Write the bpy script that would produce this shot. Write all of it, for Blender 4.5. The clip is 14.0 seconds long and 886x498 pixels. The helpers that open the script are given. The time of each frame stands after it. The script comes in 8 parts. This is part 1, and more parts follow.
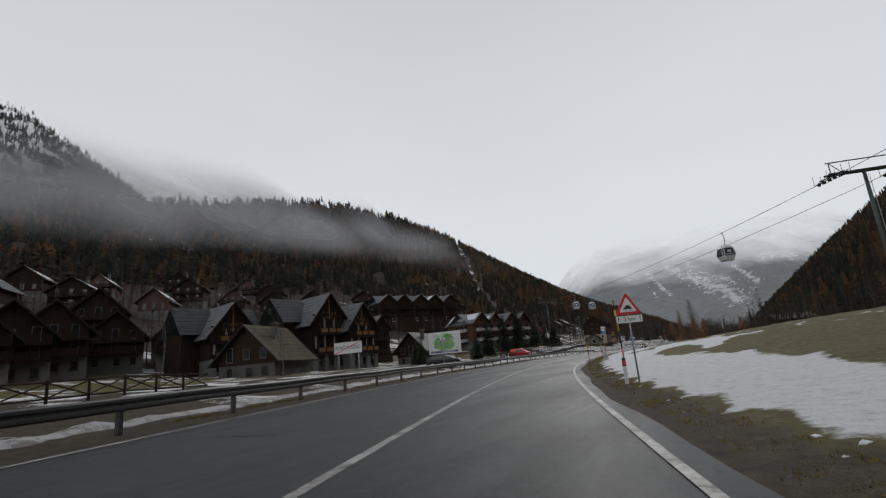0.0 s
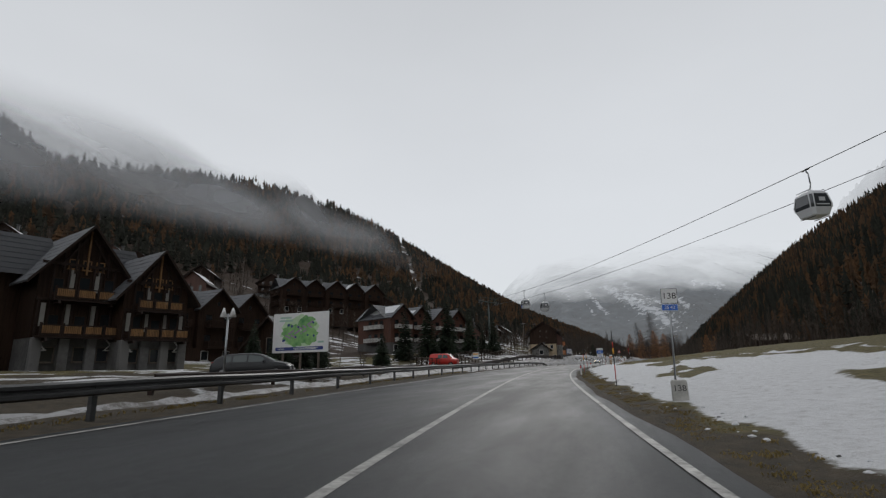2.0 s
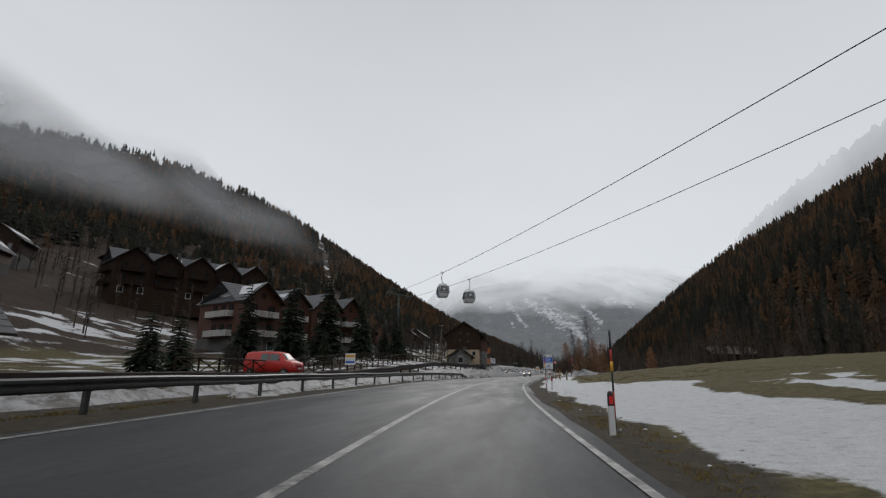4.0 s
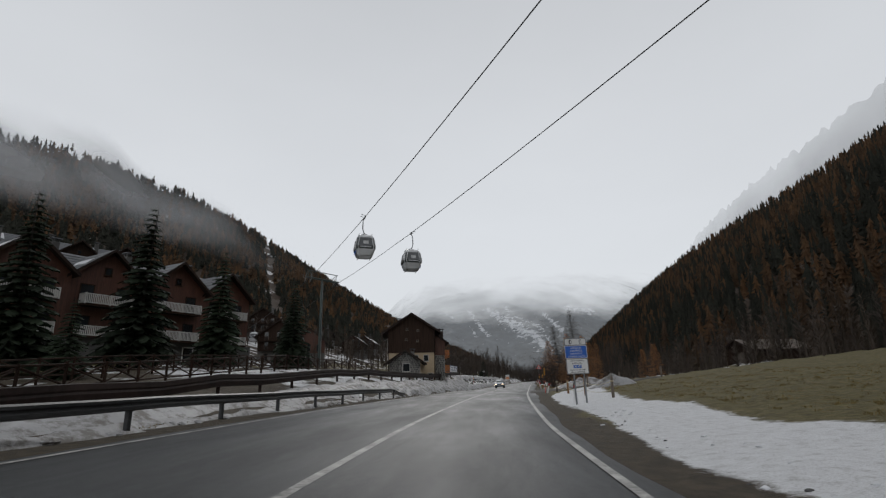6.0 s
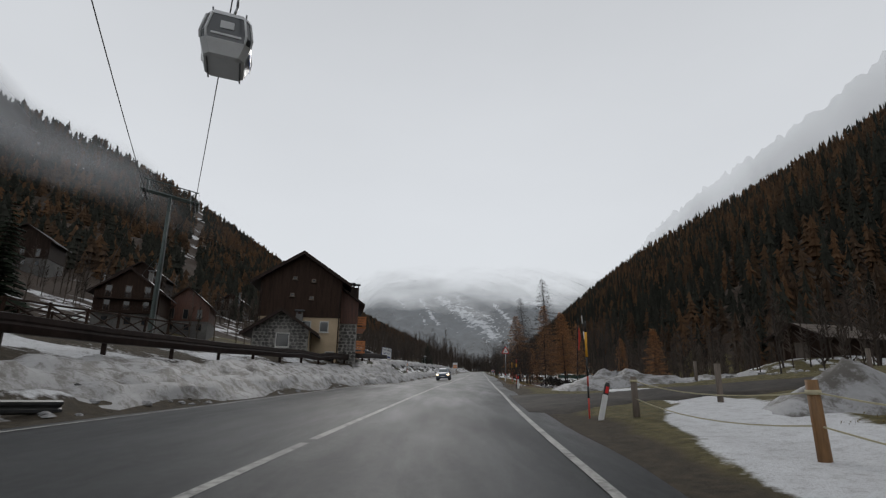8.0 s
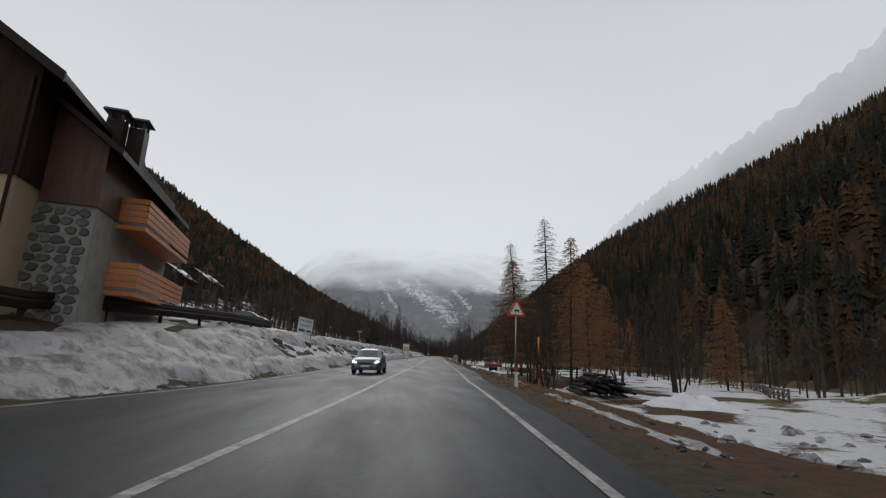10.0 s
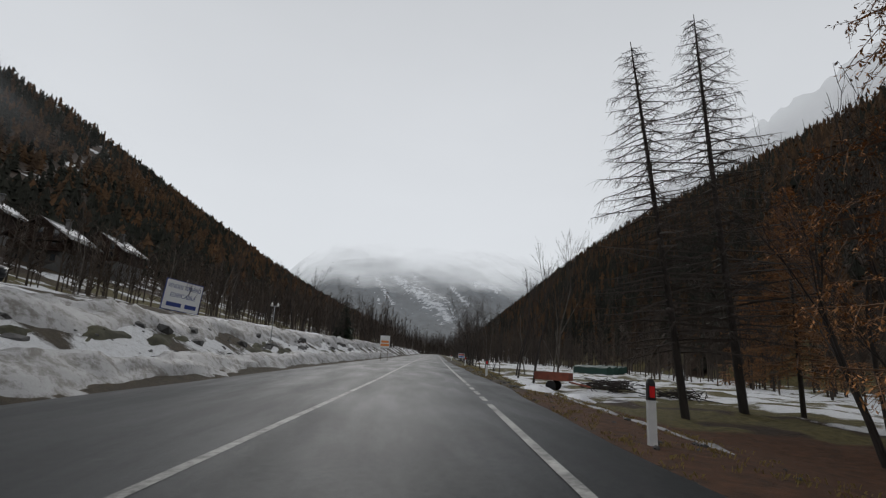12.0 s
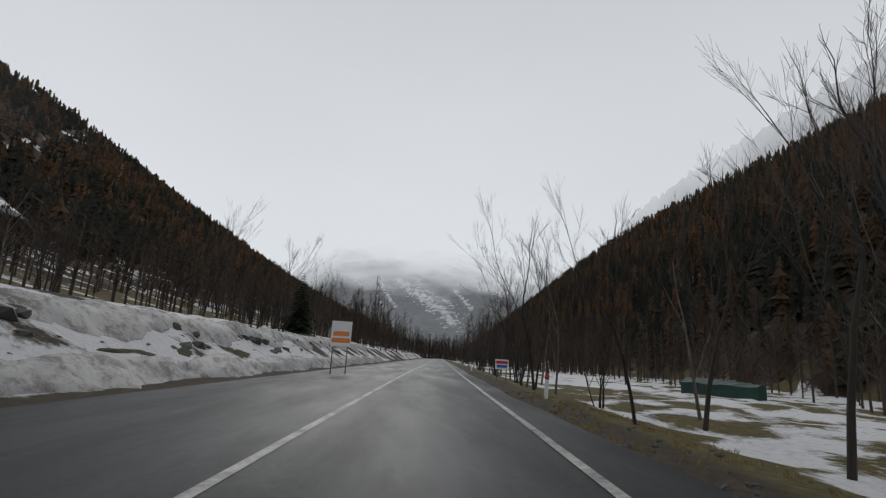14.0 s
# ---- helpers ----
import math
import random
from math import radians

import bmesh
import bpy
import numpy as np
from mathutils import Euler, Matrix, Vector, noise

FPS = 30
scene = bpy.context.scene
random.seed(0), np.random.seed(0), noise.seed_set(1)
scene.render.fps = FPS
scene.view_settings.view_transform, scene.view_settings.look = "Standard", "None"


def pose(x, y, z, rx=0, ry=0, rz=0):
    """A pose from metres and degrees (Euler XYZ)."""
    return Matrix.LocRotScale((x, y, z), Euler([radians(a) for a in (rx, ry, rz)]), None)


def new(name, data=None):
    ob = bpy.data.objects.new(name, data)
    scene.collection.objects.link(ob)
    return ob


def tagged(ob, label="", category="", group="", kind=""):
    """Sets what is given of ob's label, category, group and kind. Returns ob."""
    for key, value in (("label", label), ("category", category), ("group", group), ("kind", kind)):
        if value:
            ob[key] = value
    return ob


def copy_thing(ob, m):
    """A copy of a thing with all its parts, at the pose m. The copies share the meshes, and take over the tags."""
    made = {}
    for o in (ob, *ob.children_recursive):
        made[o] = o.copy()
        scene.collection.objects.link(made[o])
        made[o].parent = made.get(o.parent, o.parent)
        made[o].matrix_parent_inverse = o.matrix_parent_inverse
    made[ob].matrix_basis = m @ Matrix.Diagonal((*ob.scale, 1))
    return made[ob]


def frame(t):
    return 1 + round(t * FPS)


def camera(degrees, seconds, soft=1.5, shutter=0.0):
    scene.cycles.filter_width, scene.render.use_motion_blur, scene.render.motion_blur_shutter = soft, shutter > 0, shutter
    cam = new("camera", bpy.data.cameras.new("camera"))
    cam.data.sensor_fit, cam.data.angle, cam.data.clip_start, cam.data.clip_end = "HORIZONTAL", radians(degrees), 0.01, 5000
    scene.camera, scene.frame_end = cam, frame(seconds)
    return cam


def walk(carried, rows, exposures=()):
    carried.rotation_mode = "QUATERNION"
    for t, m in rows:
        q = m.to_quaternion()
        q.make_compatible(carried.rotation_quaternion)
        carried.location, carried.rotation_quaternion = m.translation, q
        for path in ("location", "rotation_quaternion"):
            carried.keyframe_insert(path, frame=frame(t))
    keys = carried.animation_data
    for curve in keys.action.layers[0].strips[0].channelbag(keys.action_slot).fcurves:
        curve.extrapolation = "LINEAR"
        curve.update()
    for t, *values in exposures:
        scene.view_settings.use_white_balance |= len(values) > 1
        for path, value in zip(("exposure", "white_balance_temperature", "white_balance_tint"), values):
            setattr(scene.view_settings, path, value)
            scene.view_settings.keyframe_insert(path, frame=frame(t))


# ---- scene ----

# camera: seconds, x, y, yaw, pitch, roll; the eye is 1.2 m over the road
EYE = 1.2
ROWS = [
    (0, 0.25, -0.16, -0.33, 12.98, -5.00),
    (0.5, 1.82, 8.69, -0.14, 13.51, -4.87),
    (1, 3.38, 17.78, -0.91, 13.70, -4.04),
    (1.5, 5.28, 27.04, -3.12, 13.64, -2.89),
    (2, 7.40, 36.09, -6.70, 13.20, -1.44),
    (2.5, 9.85, 44.43, -9.94, 12.91, -0.05),
    (3, 12.31, 52.46, -12.14, 13.17, 0.71),
    (5.5, 27.50, 93.38, -19.13, 15.10, -1.60),
    (6, 30.85, 101.17, -20.20, 15.32, -1.57),
    (6.5, 34.31, 108.64, -21.50, 15.34, -1.29),
    (7, 38.06, 115.93, -22.39, 15.23, -0.92),
    (7.5, 41.93, 123.40, -23.46, 14.74, -0.10),
    (8, 45.79, 130.75, -25.61, 13.91, 0.76),
    (8.5, 49.65, 137.99, -27.29, 13.18, 1.42),
    (11, 71.24, 175.77, -30.79, 12.19, 3.16),
    (11.5, 75.80, 183.40, -30.63, 12.21, 3.12),
    (12, 80.18, 190.91, -30.53, 12.04, 3.05),
    (12.5, 84.37, 198.38, -30.44, 11.91, 3.17),
    (13, 88.55, 205.73, -30.34, 11.99, 3.24),
    (13.5, 92.84, 213.13, -30.18, 12.35, 3.36),
    (14, 96.98, 220.75, -30.09, 12.48, 3.40),
]
cam = camera(84.6, 14.0, soft=1.25)
walk(cam, [(t, pose(x, y, EYE, 90 + pitch, 0, yaw) @ pose(0, 0, 0, 0, 0, roll)) for t, x, y, yaw, pitch, roll in ROWS],
     exposures=[(0.0, 0.0), (14.0, 0.0)])

# ---- world and light: overcast, low cloud ----
world = bpy.data.worlds.new("overcast_sky")
scene.world = world
world.use_nodes = True
wn, wl = world.node_tree.nodes, world.node_tree.links
wn.clear()
w_out, w_bg = wn.new("ShaderNodeOutputWorld"), wn.new("ShaderNodeBackground")
w_sky = wn.new("ShaderNodeTexSky")
w_sky.sky_type, w_sky.sun_disc = "NISHITA", False
w_sky.sun_elevation, w_sky.sun_rotation = radians(32), radians(200)
w_co, w_map, w_noise = wn.new("ShaderNodeTexCoord"), wn.new("ShaderNodeMapping"), wn.new("ShaderNodeTexNoise")
w_map.inputs["Scale"].default_value = (1.0, 1.0, 2.2)
w_noise.inputs["Scale"].default_value, w_noise.inputs["Detail"].default_value = 1.6, 5
w_sep, w_ramp = wn.new("ShaderNodeSeparateXYZ"), wn.new("ShaderNodeValToRGB")
w_band = w_ramp.color_ramp.elements
w_band[0].position, w_band[0].color = 0.05, (0.775, 0.8, 0.827, 1)
w_band[1].position, w_band[1].color = 0.85, (0.58, 0.597, 0.624, 1)
w_band.new(0.3).color = (0.765, 0.789, 0.82, 1)
w_band.new(0.52).color = (0.71, 0.732, 0.762, 1)
w_mul, w_mix = wn.new("ShaderNodeMixRGB"), wn.new("ShaderNodeMixRGB")
w_mul.blend_type, w_mul.inputs[0].default_value = "MULTIPLY", 0.14
w_mix.inputs[0].default_value = 0.94
w_dim = wn.new("ShaderNodeMixRGB")
w_dim.blend_type, w_dim.inputs[0].default_value, w_dim.inputs[2].default_value = "MULTIPLY", 1.0, (0.1, 0.1, 0.1, 1)
wl.new(w_co.outputs["Generated"], w_map.inputs["Vector"])
wl.new(w_map.outputs[0], w_noise.inputs["Vector"])
wl.new(w_co.outputs["Generated"], w_sep.inputs[0])
wl.new(w_sep.outputs["Z"], w_ramp.inputs[0])
wl.new(w_ramp.outputs[0], w_mul.inputs[1])
wl.new(w_noise.outputs["Fac"], w_mul.inputs[2])
wl.new(w_sky.outputs[0], w_dim.inputs[1])
wl.new(w_dim.outputs[0], w_mix.inputs[1])
wl.new(w_mul.outputs[0], w_mix.inputs[2])
wl.new(w_mix.outputs[0], w_bg.inputs["Color"])
wl.new(w_bg.outputs[0], w_out.inputs["Surface"])
w_bg.inputs["Strength"].default_value = 1.0
sun = new("sun", bpy.data.lights.new("sun", "SUN"))
sun.data.energy, sun.data.angle, sun.data.color = 0.5, radians(25), (1.0, 0.97, 0.93)
sun.matrix_world = pose(0, 0, 200, 58, 0, 160)


# ---- materials ----
def nd(m, kind, **inputs):
    n = m.node_tree.nodes.new(kind)
    for k, v in inputs.items():
        n.inputs[k.replace("_", " ")].default_value = v
    return n


def material(name, color, rough=0.7, metal=0.0, scale=4.0, vary=0.3, bump=0.0, tint=None, stretch=(1, 1, 1), hue=0.0, island=0.0, coords="Object", spec=0.5):
    """A principled surface with two scales of noise in its colour, a bump, and a shift from piece to piece."""
    m = bpy.data.materials.new(name)
    m.use_nodes = True
    t, L = m.node_tree, m.node_tree.links
    b = t.nodes["Principled BSDF"]
    co, mp = nd(m, "ShaderNodeTexCoord"), nd(m, "ShaderNodeMapping", Scale=stretch)
    L.new(co.outputs[coords], mp.inputs["Vector"])
    big = nd(m, "ShaderNodeTexNoise", Scale=scale * 0.17, Detail=4.0)
    fine = nd(m, "ShaderNodeTexNoise", Scale=scale, Detail=6.0, Roughness=0.65)
    L.new(mp.outputs[0], big.inputs["Vector"]), L.new(mp.outputs[0], fine.inputs["Vector"])
    add = nd(m, "ShaderNodeMath")
    add.operation = "ADD"
    L.new(big.outputs["Fac"], add.inputs[0]), L.new(fine.outputs["Fac"], add.inputs[1])
    last = add
    if island:
        geo = nd(m, "ShaderNodeNewGeometry")
        obi = nd(m, "ShaderNodeObjectInfo")
        s = nd(m, "ShaderNodeMath")
        s.operation = "ADD"
        L.new(geo.outputs["Random Per Island"], s.inputs[0]), L.new(obi.outputs["Random"], s.inputs[1])
        k = nd(m, "ShaderNodeMath")
        k.operation = "MULTIPLY_ADD"
        k.inputs[1].default_value = island
        L.new(s.outputs[0], k.inputs[0]), L.new(add.outputs[0], k.inputs[2])
        f = nd(m, "ShaderNodeMath")
        f.operation = "SUBTRACT"
        f.inputs[1].default_value = island
        L.new(k.outputs[0], f.inputs[0])
        last = f
    ramp = nd(m, "ShaderNodeValToRGB")
    e = ramp.color_ramp.elements
    dark = tuple(c * (1 - vary) for c in color)
    lite = tint or tuple(min(1, c * (1 + vary)) for c in color)
    e[0].position, e[0].color = 0.36, (*dark, 1)
    e[1].position, e[1].color = 0.64, (*lite, 1)
    half = nd(m, "ShaderNodeMath")
    half.operation = "MULTIPLY"
    half.inputs[1].default_value = 0.5
    L.new(last.outputs[0], half.inputs[0]), L.new(half.outputs[0], ramp.inputs[0])
    L.new(ramp.outputs[0], b.inputs["Base Color"])
    b.inputs["Roughness"].default_value, b.inputs["Metallic"].default_value = rough, metal
    b.inputs["Specular IOR Level"].default_value = spec
    if bump:
        bp = nd(m, "ShaderNodeBump", Strength=min(1.0, bump), Distance=0.02)
        L.new(fine.outputs["Fac"], bp.inputs["Height"]), L.new(bp.outputs[0], b.inputs["Normal"])
    return m


def flat(name, color, rough=0.5, metal=0.0, vary=0.08):
    return material(name, color, rough, metal, scale=9.0, vary=vary)


def lamp_glass(name, color, strength):
    m = bpy.data.materials.new(name)
    m.use_nodes = True
    b = m.node_tree.nodes["Principled BSDF"]
    b.inputs["Emission Color"].default_value, b.inputs["Emission Strength"].default_value = (*color, 1), strength
    return m


def glazing(name, color, alpha_rough=0.08):
    m = bpy.data.materials.new(name)
    m.use_nodes = True
    b = m.node_tree.nodes["Principled BSDF"]
    b.inputs["Base Color"].default_value = (*color, 1)
    b.inputs["Roughness"].default_value, b.inputs["Specular IOR Level"].default_value = alpha_rough, 0.8
    return m


def wet_asphalt():
    m = material("wet_asphalt", (0.036, 0.038, 0.039), 0.3, scale=60.0, vary=0.4, bump=0.3, spec=0.12)
    t, L = m.node_tree, m.node_tree.links
    b = t.nodes["Principled BSDF"]
    co, turn, mp = nd(m, "ShaderNodeTexCoord"), nd(m, "ShaderNodeMapping", Rotation=(0, 0, radians(25))), nd(m, "ShaderNodeMapping", Scale=(0.8, 0.13, 1))
    n = nd(m, "ShaderNodeTexNoise", Scale=0.9, Detail=6.0, Roughness=0.6)
    r = nd(m, "ShaderNodeMapRange", From_Min=0.35, From_Max=0.65, To_Min=0.34, To_Max=0.54)
    L.new(co.outputs["Object"], turn.inputs["Vector"]), L.new(turn.outputs[0], mp.inputs["Vector"]), L.new(mp.outputs[0], n.inputs["Vector"])
    L.new(n.outputs["Fac"], r.inputs["Value"]), L.new(r.outputs[0], b.inputs["Roughness"])
    return m


def terrain_material():
    """Grass, wet soil, needle litter and old snow, told apart by attributes of the ground sheet."""
    m = bpy.data.materials.new("alpine_ground")
    m.use_nodes = True
    t, L = m.node_tree, m.node_tree.links
    b = t.nodes["Principled BSDF"]
    b.inputs["Roughness"].default_value = 0.85
    b.inputs["Specular IOR Level"].default_value = 0.25
    co = nd(m, "ShaderNodeTexCoord")
    n1 = nd(m, "ShaderNodeTexNoise", Scale=0.35, Detail=9.0, Roughness=0.68)
    n2 = nd(m, "ShaderNodeTexNoise", Scale=3.5, Detail=8.0, Roughness=0.7)
    n3 = nd(m, "ShaderNodeTexNoise", Scale=26.0, Detail=4.0, Roughness=0.7)
    for n in (n1, n2, n3):
        L.new(co.outputs["Object"], n.inputs["Vector"])

    def ramp(src, a, ca, c, cc, mid=None):
        r = nd(m, "ShaderNodeValToRGB")
        e = r.color_ramp.elements
        e[0].position, e[0].color, e[1].position, e[1].color = a, (*ca, 1), c, (*cc, 1)
        if mid:
            k = e.new(mid[0])
            k.color = (*mid[1], 1)
        L.new(src, r.inputs[0])
        return r.outputs[0]

    def mix(f, a, c):
        x = nd(m, "ShaderNodeMixRGB")
        L.new(f, x.inputs[0]), L.new(a, x.inputs[1]), L.new(c, x.inputs[2])
        return x.outputs[0]

    grass = ramp(n2.outputs["Fac"], 0.32, (0.05, 0.043, 0.017), 0.68, (0.17, 0.135, 0.058), (0.5, (0.1, 0.084, 0.032)))
    soil = ramp(n2.outputs["Fac"], 0.3, (0.026, 0.021, 0.014), 0.7, (0.085, 0.066, 0.042))
    litter = ramp(n2.outputs["Fac"], 0.3, (0.02, 0.015, 0.011), 0.7, (0.07, 0.045, 0.03))
    rust = ramp(n2.outputs["Fac"], 0.3, (0.03, 0.017, 0.01), 0.7, (0.13, 0.058, 0.028))
    snow = ramp(n2.outputs["Fac"], 0.28, (0.46, 0.455, 0.45), 0.72, (0.76, 0.77, 0.785), (0.46, (0.66, 0.665, 0.675)))

    def mask(name, gain, sharp):
        a = nd(m, "ShaderNodeAttribute")
        a.attribute_name = name
        s = nd(m, "ShaderNodeMath")
        s.operation = "MULTIPLY_ADD"
        s.inputs[1].default_value = gain
        q = nd(m, "ShaderNodeMath")
        q.operation = "MULTIPLY_ADD"
        q.inputs[1].default_value = 0.45
        L.new(n2.outputs["Fac"], q.inputs[0]), L.new(a.outputs["Fac"], q.inputs[2])
        L.new(n1.outputs["Fac"], s.inputs[0]), L.new(q.outputs[0], s.inputs[2])
        r = nd(m, "ShaderNodeMapRange", From_Min=0.5 + (gain + 0.45) / 2 - sharp, From_Max=0.5 + (gain + 0.45) / 2 + sharp)
        L.new(s.outputs[0], r.inputs["Value"])
        return r.outputs[0]

    c = mix(mask("soil", 0.5, 0.12), grass, soil)
    c = mix(mask("forest", 0.5, 0.15), c, litter)
    c = mix(mask("rust", 0.5, 0.15), c, rust)
    grit = ramp(n3.outputs["Fac"], 0.34, (0.55, 0.53, 0.5), 0.5, (1.0, 1.0, 1.0))
    dirty = nd(m, "ShaderNodeMixRGB")
    dirty.blend_type, dirty.inputs[0].default_value = "MULTIPLY", 0.55
    L.new(snow, dirty.inputs[1]), L.new(grit, dirty.inputs[2])
    c = mix(mask("snow", 0.9, 0.07), c, dirty.outputs[0])
    L.new(c, b.inputs["Base Color"])
    bp = nd(m, "ShaderNodeBump", Strength=0.7, Distance=0.08)
    sm = nd(m, "ShaderNodeMath")
    sm.operation = "ADD"
    L.new(n2.outputs["Fac"], sm.inputs[0]), L.new(n3.outputs["Fac"], sm.inputs[1])
    L.new(sm.outputs[0], bp.inputs["Height"]), L.new(bp.outputs[0], b.inputs["Normal"])
    return m


def snow_material(name, clean, dirt, amount):
    m = material(name, clean, 0.6, scale=7.0, vary=0.12, bump=0.7)
    t, L = m.node_tree, m.node_tree.links
    b = t.nodes["Principled BSDF"]
    src = b.inputs["Base Color"].links[0].from_socket
    co = nd(m, "ShaderNodeTexCoord")
    n = nd(m, "ShaderNodeTexNoise", Scale=1.3, Detail=9.0, Roughness=0.75)
    L.new(co.outputs["Object"], n.inputs["Vector"])
    r = nd(m, "ShaderNodeMapRange", From_Min=0.62 - amount, From_Max=0.74 - amount)
    L.new(n.outputs["Fac"], r.inputs["Value"])
    x = nd(m, "ShaderNodeMixRGB")
    x.inputs[2].default_value = (*dirt, 1)
    L.new(r.outputs[0], x.inputs[0]), L.new(src, x.inputs[1]), L.new(x.outputs[0], b.inputs["Base Color"])
    return m


def misty(name, base, veil_low, veil_high, z0, z1, snow=None, speck=0.02, wisps=2.0, fine=5.0, ease=1.0):
    """A far slope in cloud: haze and cloud are put into the surface as transparency, more the higher it stands."""
    m = material(name, base, 0.9, scale=speck, vary=0.45, spec=0.1)
    t, L = m.node_tree, m.node_tree.links
    b = t.nodes["Principled BSDF"]
    if snow:
        a = nd(m, "ShaderNodeAttribute")
        a.attribute_name = "snow"
        n = nd(m, "ShaderNodeTexNoise", Scale=0.03, Detail=8.0, Roughness=0.7)
        co = nd(m, "ShaderNodeTexCoord")
        L.new(co.outputs["Object"], n.inputs["Vector"])
        s = nd(m, "ShaderNodeMath")
        s.operation = "ADD"
        L.new(n.outputs["Fac"], s.inputs[0]), L.new(a.outputs["Fac"], s.inputs[1])
        r = nd(m, "ShaderNodeMapRange", From_Min=0.92, From_Max=1.06)
        L.new(s.outputs[0], r.inputs["Value"])
        src = b.inputs["Base Color"].links[0].from_socket
        x = nd(m, "ShaderNodeMixRGB")
        x.inputs[2].default_value = (*snow, 1)
        L.new(r.outputs[0], x.inputs[0]), L.new(src, x.inputs[1]), L.new(x.outputs[0], b.inputs["Base Color"])
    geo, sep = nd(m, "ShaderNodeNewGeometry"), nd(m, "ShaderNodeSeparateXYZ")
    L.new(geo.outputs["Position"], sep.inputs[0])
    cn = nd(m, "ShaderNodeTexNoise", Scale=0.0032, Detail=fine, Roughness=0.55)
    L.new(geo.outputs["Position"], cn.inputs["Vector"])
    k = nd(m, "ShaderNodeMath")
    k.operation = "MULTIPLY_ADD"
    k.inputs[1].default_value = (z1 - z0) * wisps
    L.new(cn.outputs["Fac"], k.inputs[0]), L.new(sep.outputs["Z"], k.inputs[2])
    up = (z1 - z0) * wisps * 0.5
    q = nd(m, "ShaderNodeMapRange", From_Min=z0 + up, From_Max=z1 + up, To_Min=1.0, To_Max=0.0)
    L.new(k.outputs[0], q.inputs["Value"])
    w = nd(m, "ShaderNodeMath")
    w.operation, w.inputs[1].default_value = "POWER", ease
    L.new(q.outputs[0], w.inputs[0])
    # veil_low imitates distance haze: even the foot lets some sky through
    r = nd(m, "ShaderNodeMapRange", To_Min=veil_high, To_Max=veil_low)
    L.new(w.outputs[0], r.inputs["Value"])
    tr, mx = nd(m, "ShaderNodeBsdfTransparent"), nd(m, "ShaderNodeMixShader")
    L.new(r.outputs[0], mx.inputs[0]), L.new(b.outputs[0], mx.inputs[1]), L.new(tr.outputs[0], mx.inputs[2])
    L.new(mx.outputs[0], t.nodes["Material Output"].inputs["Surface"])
    return m


def mist_material(name, density):
    """A thin layer of mist: soft, torn edges, lit from both sides."""
    m = bpy.data.materials.new(name)
    m.use_nodes = True
    t, L = m.node_tree, m.node_tree.links
    t.nodes.remove(t.nodes["Principled BSDF"])
    uv = nd(m, "ShaderNodeAttribute")
    uv.attribute_name = "veil"
    co = nd(m, "ShaderNodeTexCoord")
    mp = nd(m, "ShaderNodeMapping", Scale=(0.006, 0.006, 0.022))
    n = nd(m, "ShaderNodeTexNoise", Scale=1.0, Detail=4.0, Roughness=0.5, Distortion=0.9)
    L.new(co.outputs["Object"], mp.inputs["Vector"]), L.new(mp.outputs[0], n.inputs["Vector"])
    r = nd(m, "ShaderNodeMapRange", From_Min=0.22, From_Max=0.72)
    r.interpolation_type = "SMOOTHSTEP"
    L.new(n.outputs["Fac"], r.inputs["Value"])
    k = nd(m, "ShaderNodeMath")
    k.operation = "MULTIPLY"
    L.new(r.outputs[0], k.inputs[0]), L.new(uv.outputs["Fac"], k.inputs[1])
    d = nd(m, "ShaderNodeMath")
    d.operation = "MULTIPLY"
    d.inputs[1].default_value = density
    L.new(k.outputs[0], d.inputs[0])
    a, c, s = nd(m, "ShaderNodeBsdfDiffuse", Color=(0.62, 0.63, 0.645, 1)), nd(m, "ShaderNodeBsdfTranslucent", Color=(0.62, 0.63, 0.645, 1)), nd(m, "ShaderNodeMixShader")
    tr, mx = nd(m, "ShaderNodeBsdfTransparent"), nd(m, "ShaderNodeMixShader")
    L.new(a.outputs[0], s.inputs[1]), L.new(c.outputs[0], s.inputs[2])
    L.new(d.outputs[0], mx.inputs[0]), L.new(tr.outputs[0], mx.inputs[1]), L.new(s.outputs[0], mx.inputs[2])
    L.new(mx.outputs[0], t.nodes["Material Output"].inputs["Surface"])
    return m


ASPHALT = wet_asphalt()
SIDE_ASPHALT = material("side_road_asphalt", (0.04, 0.034, 0.028), 0.7, scale=5.0, vary=0.6, bump=0.4, spec=0.1)
PAINT = material("worn_road_paint", (0.34, 0.335, 0.31), 0.5, scale=9.0, vary=0.85, tint=(0.44, 0.43, 0.4), spec=0.3)
GROUND = terrain_material()
SNOW = snow_material("old_snow", (0.66, 0.665, 0.68), (0.3, 0.28, 0.25), 0.03)
DIRTY_SNOW = snow_material("ploughed_snow", (0.3, 0.298, 0.3), (0.09, 0.08, 0.068), 0.15)
ROCK = material("revetment_rock", (0.06, 0.058, 0.056), 0.8, scale=3.0, vary=0.5, bump=0.8, island=0.3)
STONE = material("rubble_stone", (0.13, 0.126, 0.12), 0.85, scale=3.0, vary=0.35, bump=0.6, island=0.7)
MORTAR = material("lime_mortar", (0.3, 0.29, 0.27), 0.9, scale=12.0, vary=0.2, bump=0.3)
CREAM = material("cream_render", (0.5, 0.39, 0.26), 0.85, scale=2.0, vary=0.12, bump=0.1)
WHITEWALL = material("white_render", (0.3, 0.285, 0.26), 0.85, scale=2.0, vary=0.15, bump=0.1)
DARKWOOD = material("dark_stained_boards", (0.034, 0.02, 0.014), 0.6, scale=5.0, vary=0.45, bump=0.4, stretch=(6, 6, 0.5), island=0.25, spec=0.12)
